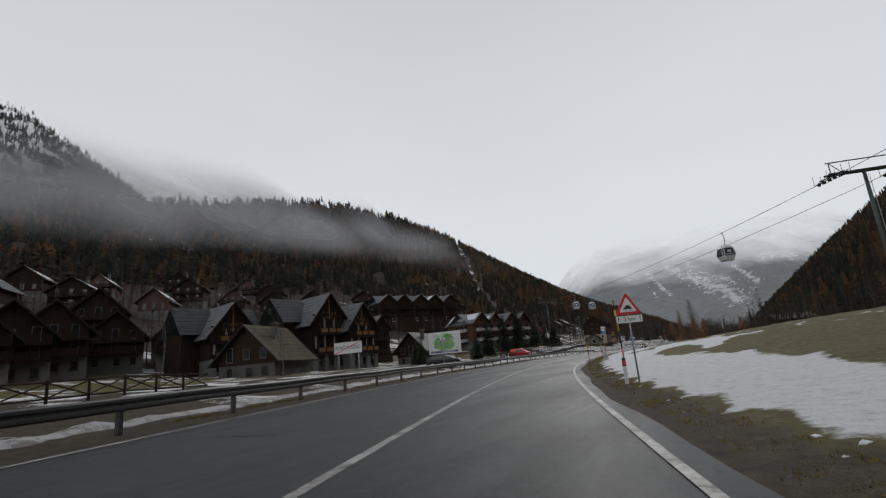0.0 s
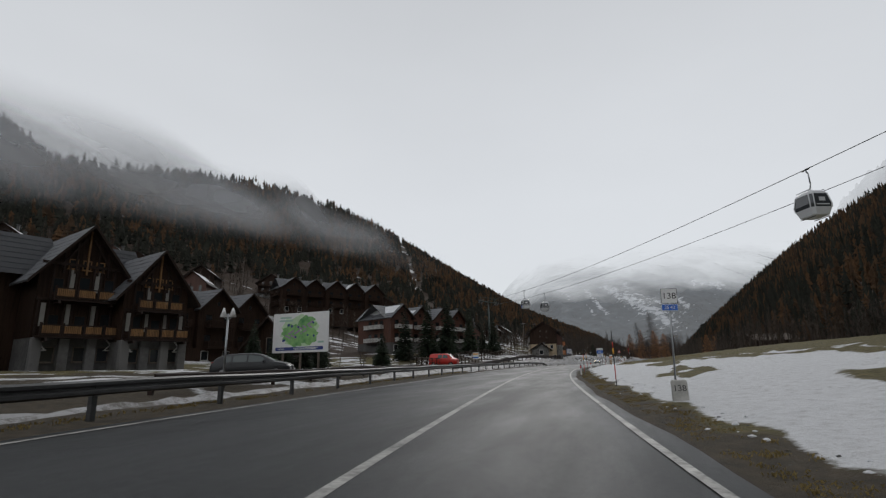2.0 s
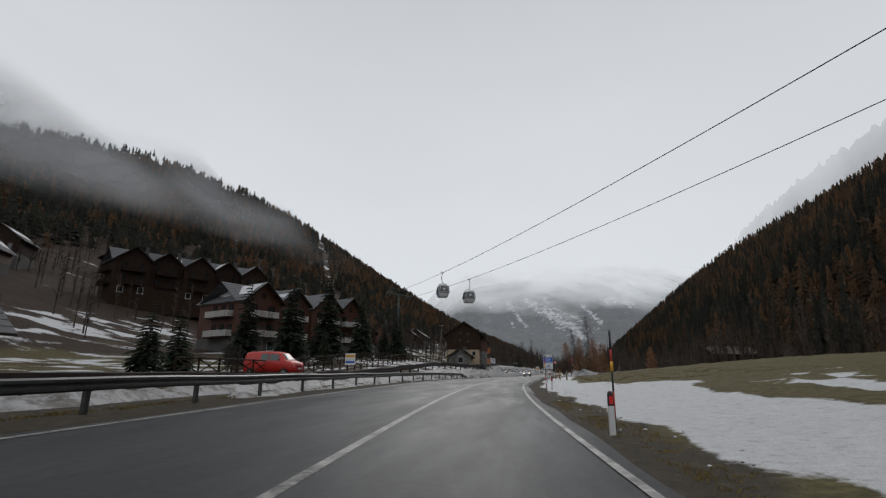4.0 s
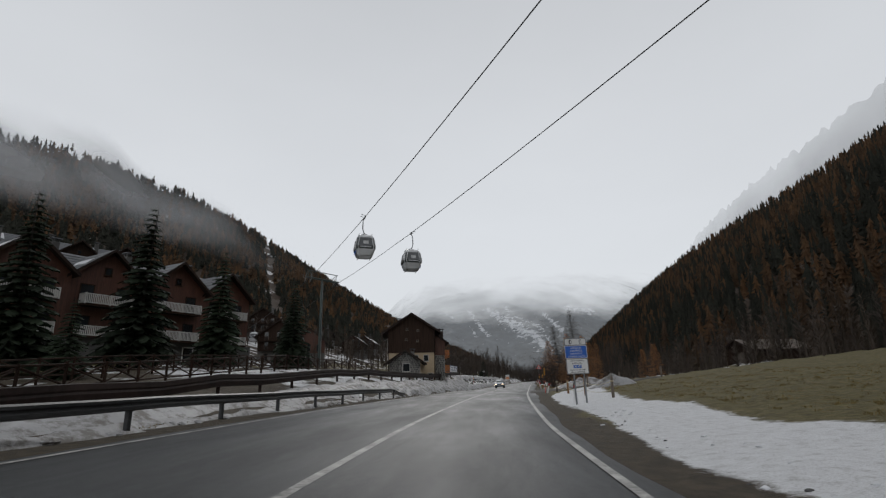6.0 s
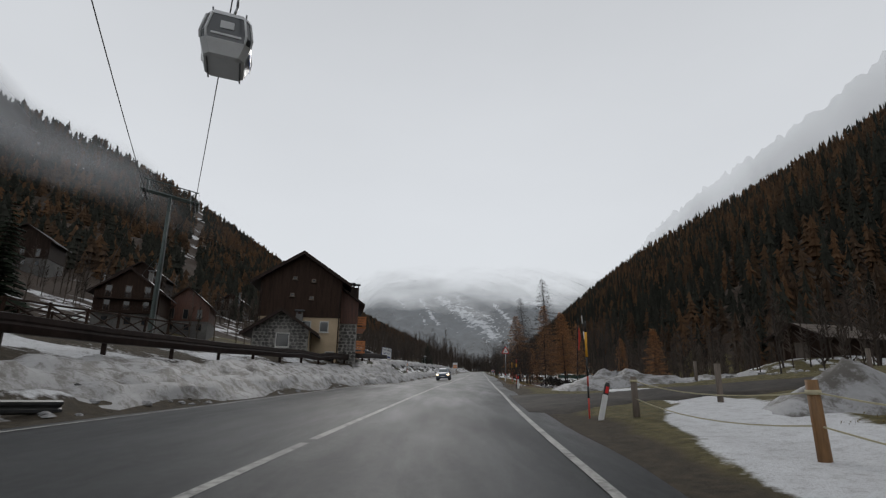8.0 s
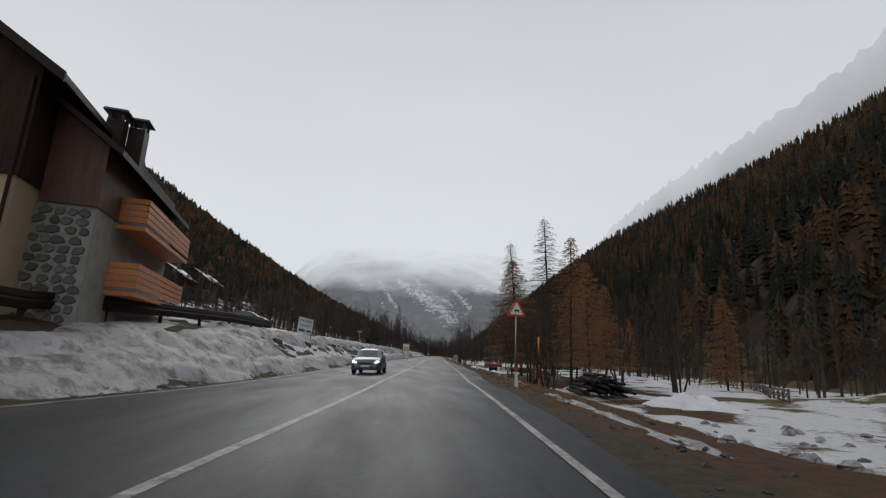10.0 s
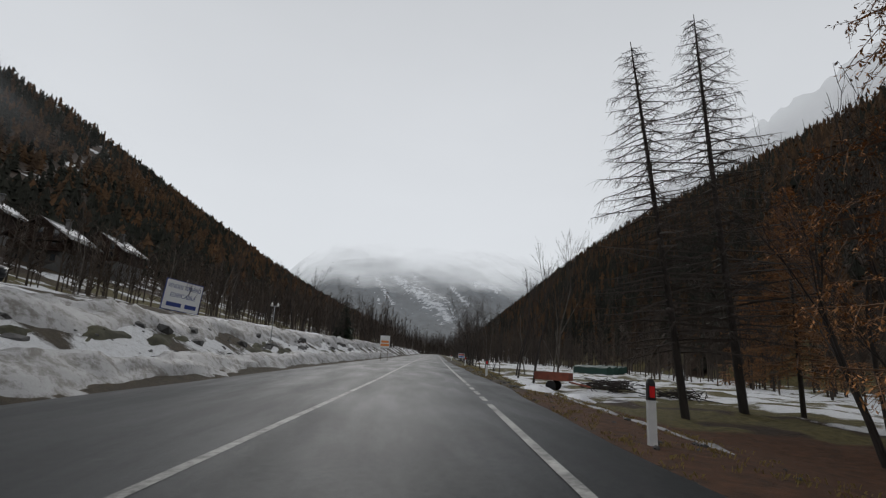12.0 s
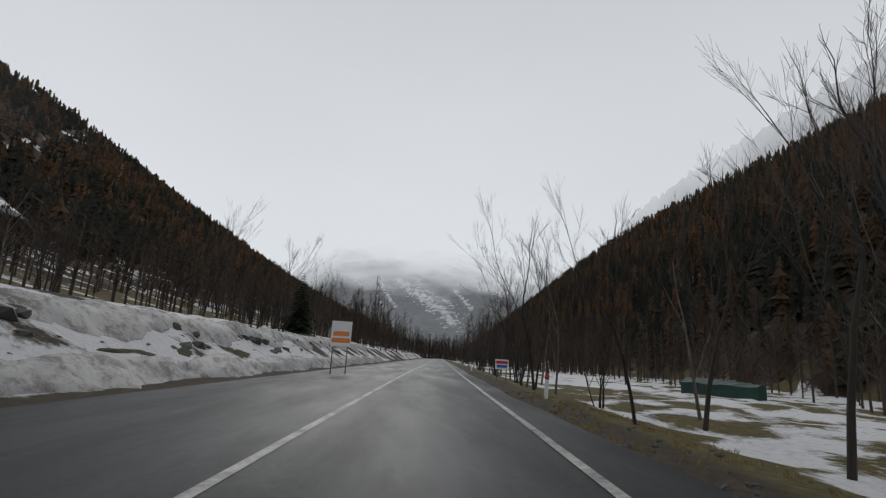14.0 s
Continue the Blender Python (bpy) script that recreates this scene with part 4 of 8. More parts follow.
def build_mountains():
    # the snow-streaked mountain that closes the valley
    def peak(u, v):
        rid = fbm(u * 0.6, v + 0.4 * u, 420.0, 5, 2.0)
        gully = np.abs(fbm(u * 0.25, v + 0.55 * u, 260.0, 4, 4.0))
        z = 0.5 * (u - 1780) + 10 * rid - 5 * gully - 0.9 * np.maximum(0, -v - 0.22 * u) - 0.16 * np.maximum(0, v - 0.06 * u)
        return np.maximum(-60, z)

    def streaks(u, v, z):
        az, el = np.degrees(np.arctan2(v, u)), np.degrees(np.arctan2(z - 1, np.hypot(u, v)))
        out = np.zeros_like(u)
        for a0, e0, a1, e1, w in ((-8.3, 10.6, 1.7, 3.9, 1.35), (-8.9, 10.2, -5.3, 5.4, 0.42), (1.5, 7.6, 3.6, 5.5, 0.6), (2.4, 8.8, 6.8, 7.6, 0.8), (-4.2, 10.0, -2.4, 8.1, 0.5), (-11.0, 9.0, -9.2, 7.2, 0.3), (-7.4, 6.6, -6.6, 5.2, 0.25), (-2.4, 7.6, 1.2, 6.0, 0.35)):
            t = np.clip(((az - a0) * (a1 - a0) + (el - e0) * (e1 - e0)) / ((a1 - a0) ** 2 + (e1 - e0) ** 2), 0, 1)
            d = np.hypot(az - a0 - t * (a1 - a0), el - e0 - t * (e1 - e0))
            d = d * (1 + 0.75 * fbm(t * 6.0, az * 3.0 + el * 3.0, 0.8, 4, a0)) + 0.25 * w * fbm(az, el, 0.5, 3, e0)
            out = np.maximum(out, np.exp(-((d / (w * (0.45 + 0.75 * t))) ** 2)))
        return 0.62 * out * (1 - 0.6 * smooth(8.0, 10.0, el)) - 0.08

    # haze and cloud over the mountain come from its material's transparency
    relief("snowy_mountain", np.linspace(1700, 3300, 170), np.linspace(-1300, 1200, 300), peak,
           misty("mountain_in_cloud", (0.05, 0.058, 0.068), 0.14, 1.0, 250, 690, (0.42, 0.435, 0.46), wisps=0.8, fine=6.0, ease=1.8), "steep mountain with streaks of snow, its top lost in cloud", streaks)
    # wooded ridge behind the right slope, mostly hidden by cloud; its paleness is see-through haze
    ridge = lambda u: np.interp(u, [-250, 100, 250, 450, 600, 800, 1100, 1800], [404, 382, 368, 336, 338, 352, 354, 280]) + 7 * fbm(u, 0 * u, 60.0, 4)
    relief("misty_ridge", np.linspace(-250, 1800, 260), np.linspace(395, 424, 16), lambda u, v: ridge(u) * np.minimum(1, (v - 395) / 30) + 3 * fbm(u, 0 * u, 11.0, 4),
           misty("ridge_in_cloud", (0.07, 0.074, 0.078), 0.3, 0.96, 190, 370, speck=0.6, wisps=1.1), "hazy wooded ridge fading into cloud")
    rng = np.random.default_rng(81)
    # higher hill far behind the village
    swell = lambda u, v: np.interp(u, [-900, 132, 200, 322, 395, 520], [560, 545, 530, 445, 405, 290]) * np.clip((-v - 560) / (640 - 0.3 * u), 0, 1.2) + 12 * fbm(u, v, 160.0, 4) + 3 * fbm(u, v, 22.0, 3)
    # hill and its trees share one see-through material that imitates haze
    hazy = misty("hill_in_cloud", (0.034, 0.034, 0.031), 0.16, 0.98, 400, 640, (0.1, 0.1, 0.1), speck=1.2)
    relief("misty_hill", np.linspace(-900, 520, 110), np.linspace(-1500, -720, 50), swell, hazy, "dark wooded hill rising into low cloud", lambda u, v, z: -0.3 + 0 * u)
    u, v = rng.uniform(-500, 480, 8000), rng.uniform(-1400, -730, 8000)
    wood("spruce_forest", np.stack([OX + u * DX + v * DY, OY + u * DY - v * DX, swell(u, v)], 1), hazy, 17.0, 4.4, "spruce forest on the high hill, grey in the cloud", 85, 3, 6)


def mist_bank(name, pts, tall, label, seed, bulge=14.0, mat=None):
    """A drifting band of mist along a line of places."""
    rng = np.random.default_rng(seed)
    p = np.array(pts, float)
    n, k = 60, 14
    t = np.linspace(0, 1, n)
    idx = np.linspace(0, 1, len(p))
    cx, cy, cz, ch = (np.interp(t, idx, p[:, c]) for c in range(4))
    verts, veil = [], []
    for i in range(n):
        for j in range(k):
            e = j / (k - 1)
            w = valley(cx[i], cy[i] + bulge * math.sin(math.pi * e) + 6 * math.sin(i * 0.5 + seed), cz[i] + (e - 0.5) * ch[i] * tall + 3 * math.sin(i * 0.35 + 2 * seed))
            verts.append(tuple(w))
            veil.append((math.sin(math.pi * e) ** 2) * float(smooth(0, 0.2, t[i]) * (1 - smooth(0.55, 1.0, t[i]))))
    faces = [(i * k + j, (i + 1) * k + j, (i + 1) * k + j + 1, i * k + j + 1) for i in range(n - 1) for j in range(k - 1)]
    me = bpy.data.meshes.new(name)
    me.from_pydata(verts, [], faces)
    me.materials.append(mat or MIST)
    for q in me.polygons:
        q.use_smooth = True
    me.attributes.new("veil", "FLOAT", "POINT").data.foreach_set("value", np.array(veil, np.float32))
    ob = tagged(new(name, me), label, "mist", "mist banks", kind="stuff")
    ob.visible_shadow = False
    return ob


build_ground()
build_road()
build_forests()
build_mountains()
for k in range(4):
    o = 9.0 * k
    mist_bank("mist_bank", [(-190, -262 + o, 96, 62), (-100, -262 + o, 100, 60), (0, -262 + o, 105, 54), (90, -258 + o, 112, 48), (150, -246 + o, 110, 42), (200, -222 + o, 102, 36), (270, -196 + o, 88, 28)], 0.8 + 0.14 * k, "band of grey mist drifting along the wooded hill", 1 + k)
for k in range(2):
    mist_bank("mist_bank", [(-280, -300 + 12 * k, 125, 110), (-160, -320 + 12 * k, 130, 90), (-60, -330 + 12 * k, 130, 60)], 1.0, "thick patch of mist over the end of the hill", 12 + k)


# ---- roadside furniture ----
def w_beam(name, s0, s1, lat, base, tall, mat, post_mat, label, group, spacing=4.0, double=False, end_flare=0.0):
    """A guard rail: one folded beam and its posts."""
    e = thing(name, Matrix(), label, "guard rail", group)
    bm = bmesh.new()
    prof = [(0.0, 0.15), (0.045, 0.11), (0.045, 0.05), (0.0, 0.015), (0.0, -0.015), (0.045, -0.05), (0.045, -0.11), (0.0, -0.15)]
    prof = prof + [(x - 0.012, z) for x, z in prof[::-1]]
    rings = []
    for s in np.arange(s0, s1 + 0.01, 2.0):
        f = end_flare * smooth(s1 - 8, s1, s)
        p0, p1 = at(s, lat - f * 0.5), at(s, lat - f * 0.5 + 1)
        side = (p1 - p0).normalized()
        z = ((base(s) if callable(base) else base) + tall) * (1 - 0.6 * smooth(s1 - 6, s1, s) * (end_flare > 0)) + 0.015 * math.sin(s * 0.7)
        rings.append([Vector((p0.x, p0.y, z)) + side * (a + 0.09) + Vector((0, 0, b)) for a, b in prof])
    loft(bm, rings)
    part("beam", bm, mat, e)
    pm = None
    for s in np.arange(s0 + 1, s1 - 1, spacing):
        p = at(s, lat)
        b = base(s) if callable(base) else base
        if pm is None:
            bm = bmesh.new()
            box(bm, (0, 0, -0.2), (0.10, 0.12, 2 * tall * 0.72))
            box(bm, (0.06, 0, tall - 0.28), (0.09, 0.14, 0.2))
            pm = finish(bm, "post", post_mat)
        o = part("post", pm, post_mat, e)
        o.matrix_basis = pose(p.x, p.y, b + 0.22, 0, 0, heading(s))
    return e


def timber_rail(s0, s1, lat, base):
    """The heavy brown barrier on the bank: a broad timber-faced beam on posts."""
    e = thing("timber_guard_rail", Matrix(), "dark brown timber-faced guard rail on posts above the snow bank", "guard rail", "guard rails")
    seg = 4.0
    n = int((s1 - s0) / seg)
    for k in range(n):
        a, b = s0 + k * seg, s0 + (k + 1) * seg
        p, q = at(a, lat(a)), at(b, lat(b))
        za, zb = base(a), base(b)
        side = (at(a, lat(a) + 1) - p).normalized()
        bm = bmesh.new()
        ring = [(0.0, -0.33), (0.10, -0.31), (0.13, -0.08), (0.10, 0.0), (0.13, 0.06), (0.10, 0.24), (0.0, 0.26)]
        loft(bm, [[Vector((p.x, p.y, za + 0.72)) + side * x + Vector((0, 0, z)) for x, z in ring], [Vector((q.x, q.y, zb + 0.72)) + side * x + Vector((0, 0, z)) for x, z in ring]])
        part("rail", bm, CORTEN, e)
        bm = bmesh.new()
        box(bm, (p.x - side.x * 0.07, p.y - side.y * 0.07, za + 0.2), (0.16, 0.16, 1.35))
        part("post", bm, CORTEN, e)
    return e


def cross_fence(pts, label, tall=1.05, mat=None):
    """A rustic fence: posts, two rails and crossed braces."""
    mat = mat or DARKWOOD
    e = thing("cross_fence", Matrix(), label, "fence", "cross fences")
    for p, q in zip(pts, pts[1:]):
        p, q = Vector(p), Vector(q)
        n = max(1, round((q - p).length / 2.2))
        for k in range(n):
            a, b = p.lerp(q, k / n), p.lerp(q, (k + 1) / n)
            rod("post", a - Vector((0, 0, 0.4)), a + Vector((0, 0, tall)), 0.075, mat, e, r1=0.065, n=6)
            for z in (0.12, tall - 0.08):
                rod("rail", a + Vector((0, 0, z)), b + Vector((0, 0, z)), 0.05, mat, e, n=5)
            rod("brace", a + Vector((0, 0, 0.15)), b + Vector((0, 0, tall - 0.12)), 0.04, mat, e, n=5)
            rod("brace", a + Vector((0, 0, tall - 0.12)), b + Vector((0, 0, 0.15)), 0.04, mat, e, n=5)
    return e


def snow_stake(s, lat, tall=2.4, lean=0.0, kind=0):
    p = on(s, lat)
    e = thing("snow_stake", pose(p.x, p.y, p.z, lean, lean * 0.7, heading(s)), "thin banded snow stake, black, red and orange, leaning at the roadside", "snow stake", "snow stakes")
    z = 0.0
    share = [0.12, 0.26, 0.2, 0.10, 0.12, 0.20]
    names = [("black_band", STAKEBLACK), ("red_band", STAKERED), ("black_band", STAKEBLACK), ("yellow_band", STAKEYELLOW), ("orange_band", STAKERED), ("black_band", STAKEBLACK)]
    if kind:
        share = share[::-1]
        names = [("red_band", STAKERED), ("black_band", STAKEBLACK), ("red_band", STAKERED), ("black_band", STAKEBLACK), ("yellow_band", STAKEYELLOW), ("black_band", STAKEBLACK)]
    for (n, m), f in zip(names, share):
        wide = 0.033 if m in (STAKEYELLOW,) else 0.024
        rod(n, (0, 0, z - (0.3 if z == 0 else 0)), (0, 0, z + f * tall), wide, m, e, n=8)
        z += f * tall
    return e


def delineator(s, lat, lean=0.0):
    p = on(s, lat)
    e = thing("delineator", pose(p.x, p.y, p.z, 0, lean, heading(s)), "white plastic roadside delineator with a black band and red reflector", "delineator", "delineators")
    bm = bmesh.new()
    ring = lambda z, k: [(x * k, y * k, z) for x, y in ((-0.06, -0.05), (0.06, -0.05), (0.065, 0.02), (0.0, 0.06), (-0.065, 0.02))]
    loft(bm, [ring(-0.3, 1.0), ring(0.62, 0.95)])
    part("post", bm, PLASTIC, e)
    bm = bmesh.new()
    loft(bm, [ring(0.62, 0.97), ring(0.86, 0.92), ring(0.92, 0.6)])
    part("black_band", bm, STAKEBLACK, e)
    bm = bmesh.new()
    box(bm, (0, -0.058, 0.74), (0.07, 0.02, 0.16))
    part("reflector", bm, REFLECT, e)
    return e


def rounded(w, h, r, n=4):
    """Outline of a rounded rectangle in x and z."""
    out = []
    for cx, cz, a0 in ((w / 2 - r, h / 2 - r, 0), (-w / 2 + r, h / 2 - r, 90), (-w / 2 + r, -h / 2 + r, 180), (w / 2 - r, -h / 2 + r, 270)):
        for k in range(n + 1):
            a = radians(a0 + 90 * k / n)
            out.append((cx + r * math.cos(a), cz + r * math.sin(a)))
    return out


def rounded_triangle(side, r):
    out, c = [], side / math.sqrt(3) - 2 * r
    for a0 in (90, 210, 330):
        cx, cz = c * math.cos(radians(a0)), c * math.sin(radians(a0))
        for k in range(5):
            a = radians(a0 - 60 + 30 * k)
            out.append((cx + r * math.cos(a), cz + r * math.sin(a)))
    return out


def plate(name, outline, depth, y, z, mat, parent, label="", dx=0.0):
    bm = bmesh.new()
    prism(bm, [(x + dx, q + z) for x, q in outline], depth, Matrix.Translation((0, y, 0)))
    return part(name, bm, mat, parent, label)


FACE = pose(0, 0, 0, 90, 0, 0)


def triangle_sign(s, lat, top, side, label, picture, turn=0.0, post_mat=None, with_panel=""):
    p = on(s, lat)
    e = thing("warning_sign", pose(p.x, p.y, p.z, 0, 0, heading(s) + turn), label, "traffic sign", "warning signs")
    cz = top - side / math.sqrt(3)
    rod("post", (0, 0.05, -0.3), (0, 0.05, top - 0.15), 0.032, post_mat or STEEL, e, n=10)
    face = plate("panel", rounded_triangle(side, 0.05), 0.03, -0.015, cz, SIGNRED, e, "red-bordered triangular warning panel")
    plate("back", rounded_triangle(side * 0.985, 0.05), 0.008, 0.016, cz, SIGNBACK, face)
    plate("field", rounded_triangle(side * 0.68, 0.03), 0.004, -0.02, cz, SIGNWHITE, face)
    if picture == "car":
        plate("car_mark", [(-0.14, -0.02), (-0.09, -0.02), (-0.06, 0.05), (0.07, 0.05), (0.1, -0.02), (0.14, -0.03), (0.14, -0.08), (-0.14, -0.08)], 0.003, -0.024, cz - 0.0, SIGNBLACK, face)
        for dx in (-0.07, 0.07):
            plate("skid_mark", [(dx - 0.015, -0.17), (dx + 0.03, -0.14), (dx - 0.02, -0.12), (dx + 0.02, -0.1), (dx + 0.035, -0.1), (dx + 0.0, -0.125), (dx + 0.045, -0.14), (dx, -0.17)], 0.003, -0.024, cz, SIGNBLACK, face)
    else:
        plate("cow_mark", [(-0.15, 0.02), (-0.11, 0.05), (-0.06, 0.03), (0.1, 0.03), (0.13, -0.02), (0.11, -0.02), (0.1, -0.1), (0.075, -0.1), (0.07, -0.05), (-0.04, -0.05), (-0.05, -0.11), (-0.075, -0.11), (-0.08, -0.03), (-0.12, -0.01)], 0.003, -0.024, cz, SIGNBLACK, face)
    if with_panel:
        q = plate("distance_panel", rounded(side * 1.02, 0.28, 0.03), 0.02, -0.012, cz - side * 0.289 - 0.17, SIGNBLACK, e, "white distance panel with black border")
        plate("field", rounded(side * 0.98, 0.245, 0.025), 0.004, -0.016, cz - side * 0.289 - 0.17, SIGNWHITE, q)
        lettering("lettering", with_panel, 0.2, Matrix.Translation((0, -0.02, cz - side * 0.289 - 0.17)) @ FACE, SIGNBLACK, q, 0.5)
        for dx in (-0.36, 0.36):
            plate("arrow", [(dx - 0.012, -0.08), (dx + 0.012, -0.08), (dx + 0.012, 0.03), (dx + 0.04, 0.03), (dx, 0.09), (dx - 0.04, 0.03), (dx - 0.012, 0.03)], 0.003, -0.02, cz - side * 0.289 - 0.17, SIGNBLACK, q)
    return e


def bars(name, rows, y, mat, parent, tall=0.03):
    """Writing too small to read, as plain bars."""
    for x, z, w in rows:
        plate(name, [(x - w / 2, z - tall / 2), (x + w / 2, z - tall / 2), (x + w / 2, z + tall / 2), (x - w / 2, z + tall / 2)], 0.003, y, 0, mat, parent)


def km_sign(s, lat):
    p = on(s, lat)
    e = thing("kilometre_sign", pose(p.x, p.y, p.z, 0, 2.5, heading(s) - 6), "white and blue kilometre sign on a steel post beside a milestone", "road sign")
    rod("post", (0, 0.04, -0.3), (0, 0.04, 3.3), 0.03, STEEL, e, n=10)
    a = plate("number_panel", rounded(0.46, 0.46, 0.02), 0.02, -0.01, 3.07, SIGNBLACK, e)
    plate("field", rounded(0.435, 0.435, 0.015), 0.004, -0.014, 3.07, SIGNWHITE, a)
    lettering("lettering", "138", 0.27, Matrix.Translation((0, -0.018, 3.06)) @ FACE, SIGNBLACK, a, 0.34)
    b = plate("road_panel", rounded(0.46, 0.2, 0.015), 0.02, -0.01, 2.71, SIGNWHITE, e)
    plate("field", rounded(0.44, 0.18, 0.012), 0.004, -0.014, 2.71, SIGNBLUE, b)
    lettering("lettering", "SS 42", 0.14, Matrix.Translation((0, -0.018, 2.71)) @ FACE, SIGNWHITE, b, 0.36)


def milestone(s, lat):
    p = on(s, lat)
    e = thing("milestone", pose(p.x, p.y, p.z, 0, 0, heading(s) - 8), "weathered concrete milestone with a worn black number", "milestone")
    bm = bmesh.new()
    loft(bm, [[(x * k, y * k, z) for x, y in ((-0.22, -0.1), (0.22, -0.1), (0.22, 0.1), (-0.22, 0.1))] for z, k in ((-0.2, 1.0), (0.5, 0.97), (0.57, 0.9))])
    part("stone", bm, CONCRETE, e, bevel=0.02)
    lettering("lettering", "138", 0.24, Matrix.Translation((0, -0.103, 0.33)) @ FACE, SIGNBLACK, e, 0.34)


def tyre_sign(s, lat):
    p = on(s, lat)
    e = thing("winter_tyre_sign", pose(p.x, p.y, p.z, 0, -0.5, heading(s) + 6), "blue and white winter tyre sign on two steel posts", "road sign")
    for dx in (-0.2, 0.3):
        rod("post", (dx, 0.06, -0.5), (dx, 0.06, 3.0), 0.045, STEEL, e, n=10)
    a = plate("picture_panel", rounded(1.1, 0.36, 0.05), 0.025, -0.012, 2.98, SIGNBACK, e)
    f = plate("field", rounded(1.06, 0.32, 0.045), 0.004, -0.016, 2.98, SIGNBLACK, a)
    plate("inner_field", rounded(1.03, 0.29, 0.04), 0.004, -0.019, 2.98, SIGNWHITE, a)
    for dx, mat in ((-0.25, SIGNBLACK), (0.25, SIGNBACK)):
        plate("wheel_mark", [(dx + 0.075 * math.cos(k * 0.449), 0.12 * math.sin(k * 0.449)) for k in range(14)], 0.003, -0.023, 2.98, mat, a)
        plate("wheel_hub", [(dx + 0.02 + 0.035 * math.cos(k * 0.449), 0.07 * math.sin(k * 0.449)) for k in range(14)], 0.003, -0.026, 2.98, SIGNWHITE, a)
    b = plate("order_panel", rounded(1.1, 0.62, 0.04), 0.025, -0.012, 2.48, SIGNWHITE, e)
    plate("field", rounded(1.06, 0.58, 0.035), 0.004, -0.016, 2.48, SIGNBLUE, b)
    for k, w in enumerate(("obbligo di", "pneumatici", "invernali o", "catene a bordo")):
        lettering("lettering", w, 0.135, Matrix.Translation((0, -0.02, 2.675 - 0.135 * k)) @ FACE, SIGNWHITE, b, 0.92)
    c = plate("date_panel", rounded(1.1, 0.76, 0.05), 0.025, -0.012, 1.78, SIGNBACK, e)
    plate("field", rounded(1.06, 0.72, 0.045), 0.004, -0.016, 1.78, SIGNBLACK, c)
    plate("inner_field", rounded(1.03, 0.69, 0.04), 0.004, -0.019, 1.78, SIGNWHITE, c)
    for z, w in ((2.05, "dal 01 ottobre"), (1.92, "al 30 aprile"), (1.6, "dal km 118+700"), (1.49, "al km 147+850")):
        lettering("lettering", w, 0.115, Matrix.Translation((0, -0.023, z)) @ FACE, SIGNBLACK, c, 0.88)
    d = plate("road_patch", rounded(0.4, 0.15, 0.015), 0.004, -0.023, 1.765, SIGNBLUE, c)
    lettering("lettering", "SS 42", 0.13, Matrix.Translation((0, -0.027, 1.765)) @ FACE, SIGNWHITE, d, 0.36)


def town_sign(m):
    e = thing("town_sign", m, "white town exit sign with a red diagonal bar on two posts", "road sign")
    for dx in (-0.85, 0.85):
        rod("post", (dx, 0.05, -0.6), (dx, 0.05, 3.0), 0.03, STEEL, e, n=10)
    a = plate("panel", rounded(2.4, 0.8, 0.05), 0.03, -0.015, 2.65, SIGNBLACK, e)
    plate("field", rounded(2.36, 0.76, 0.04), 0.004, -0.019, 2.65, SIGNWHITE, a)
    lettering("lettering", "PONTE DI LEGNO", 0.34, Matrix.Translation((0, -0.023, 2.65)) @ FACE, SIGNBLACK, a, 2.1)
    plate("red_bar", [(-1.16, -0.36), (-1.02, -0.36), (1.16, 0.36), (1.02, 0.36)], 0.003, -0.029, 2.65, SIGNRED, a)


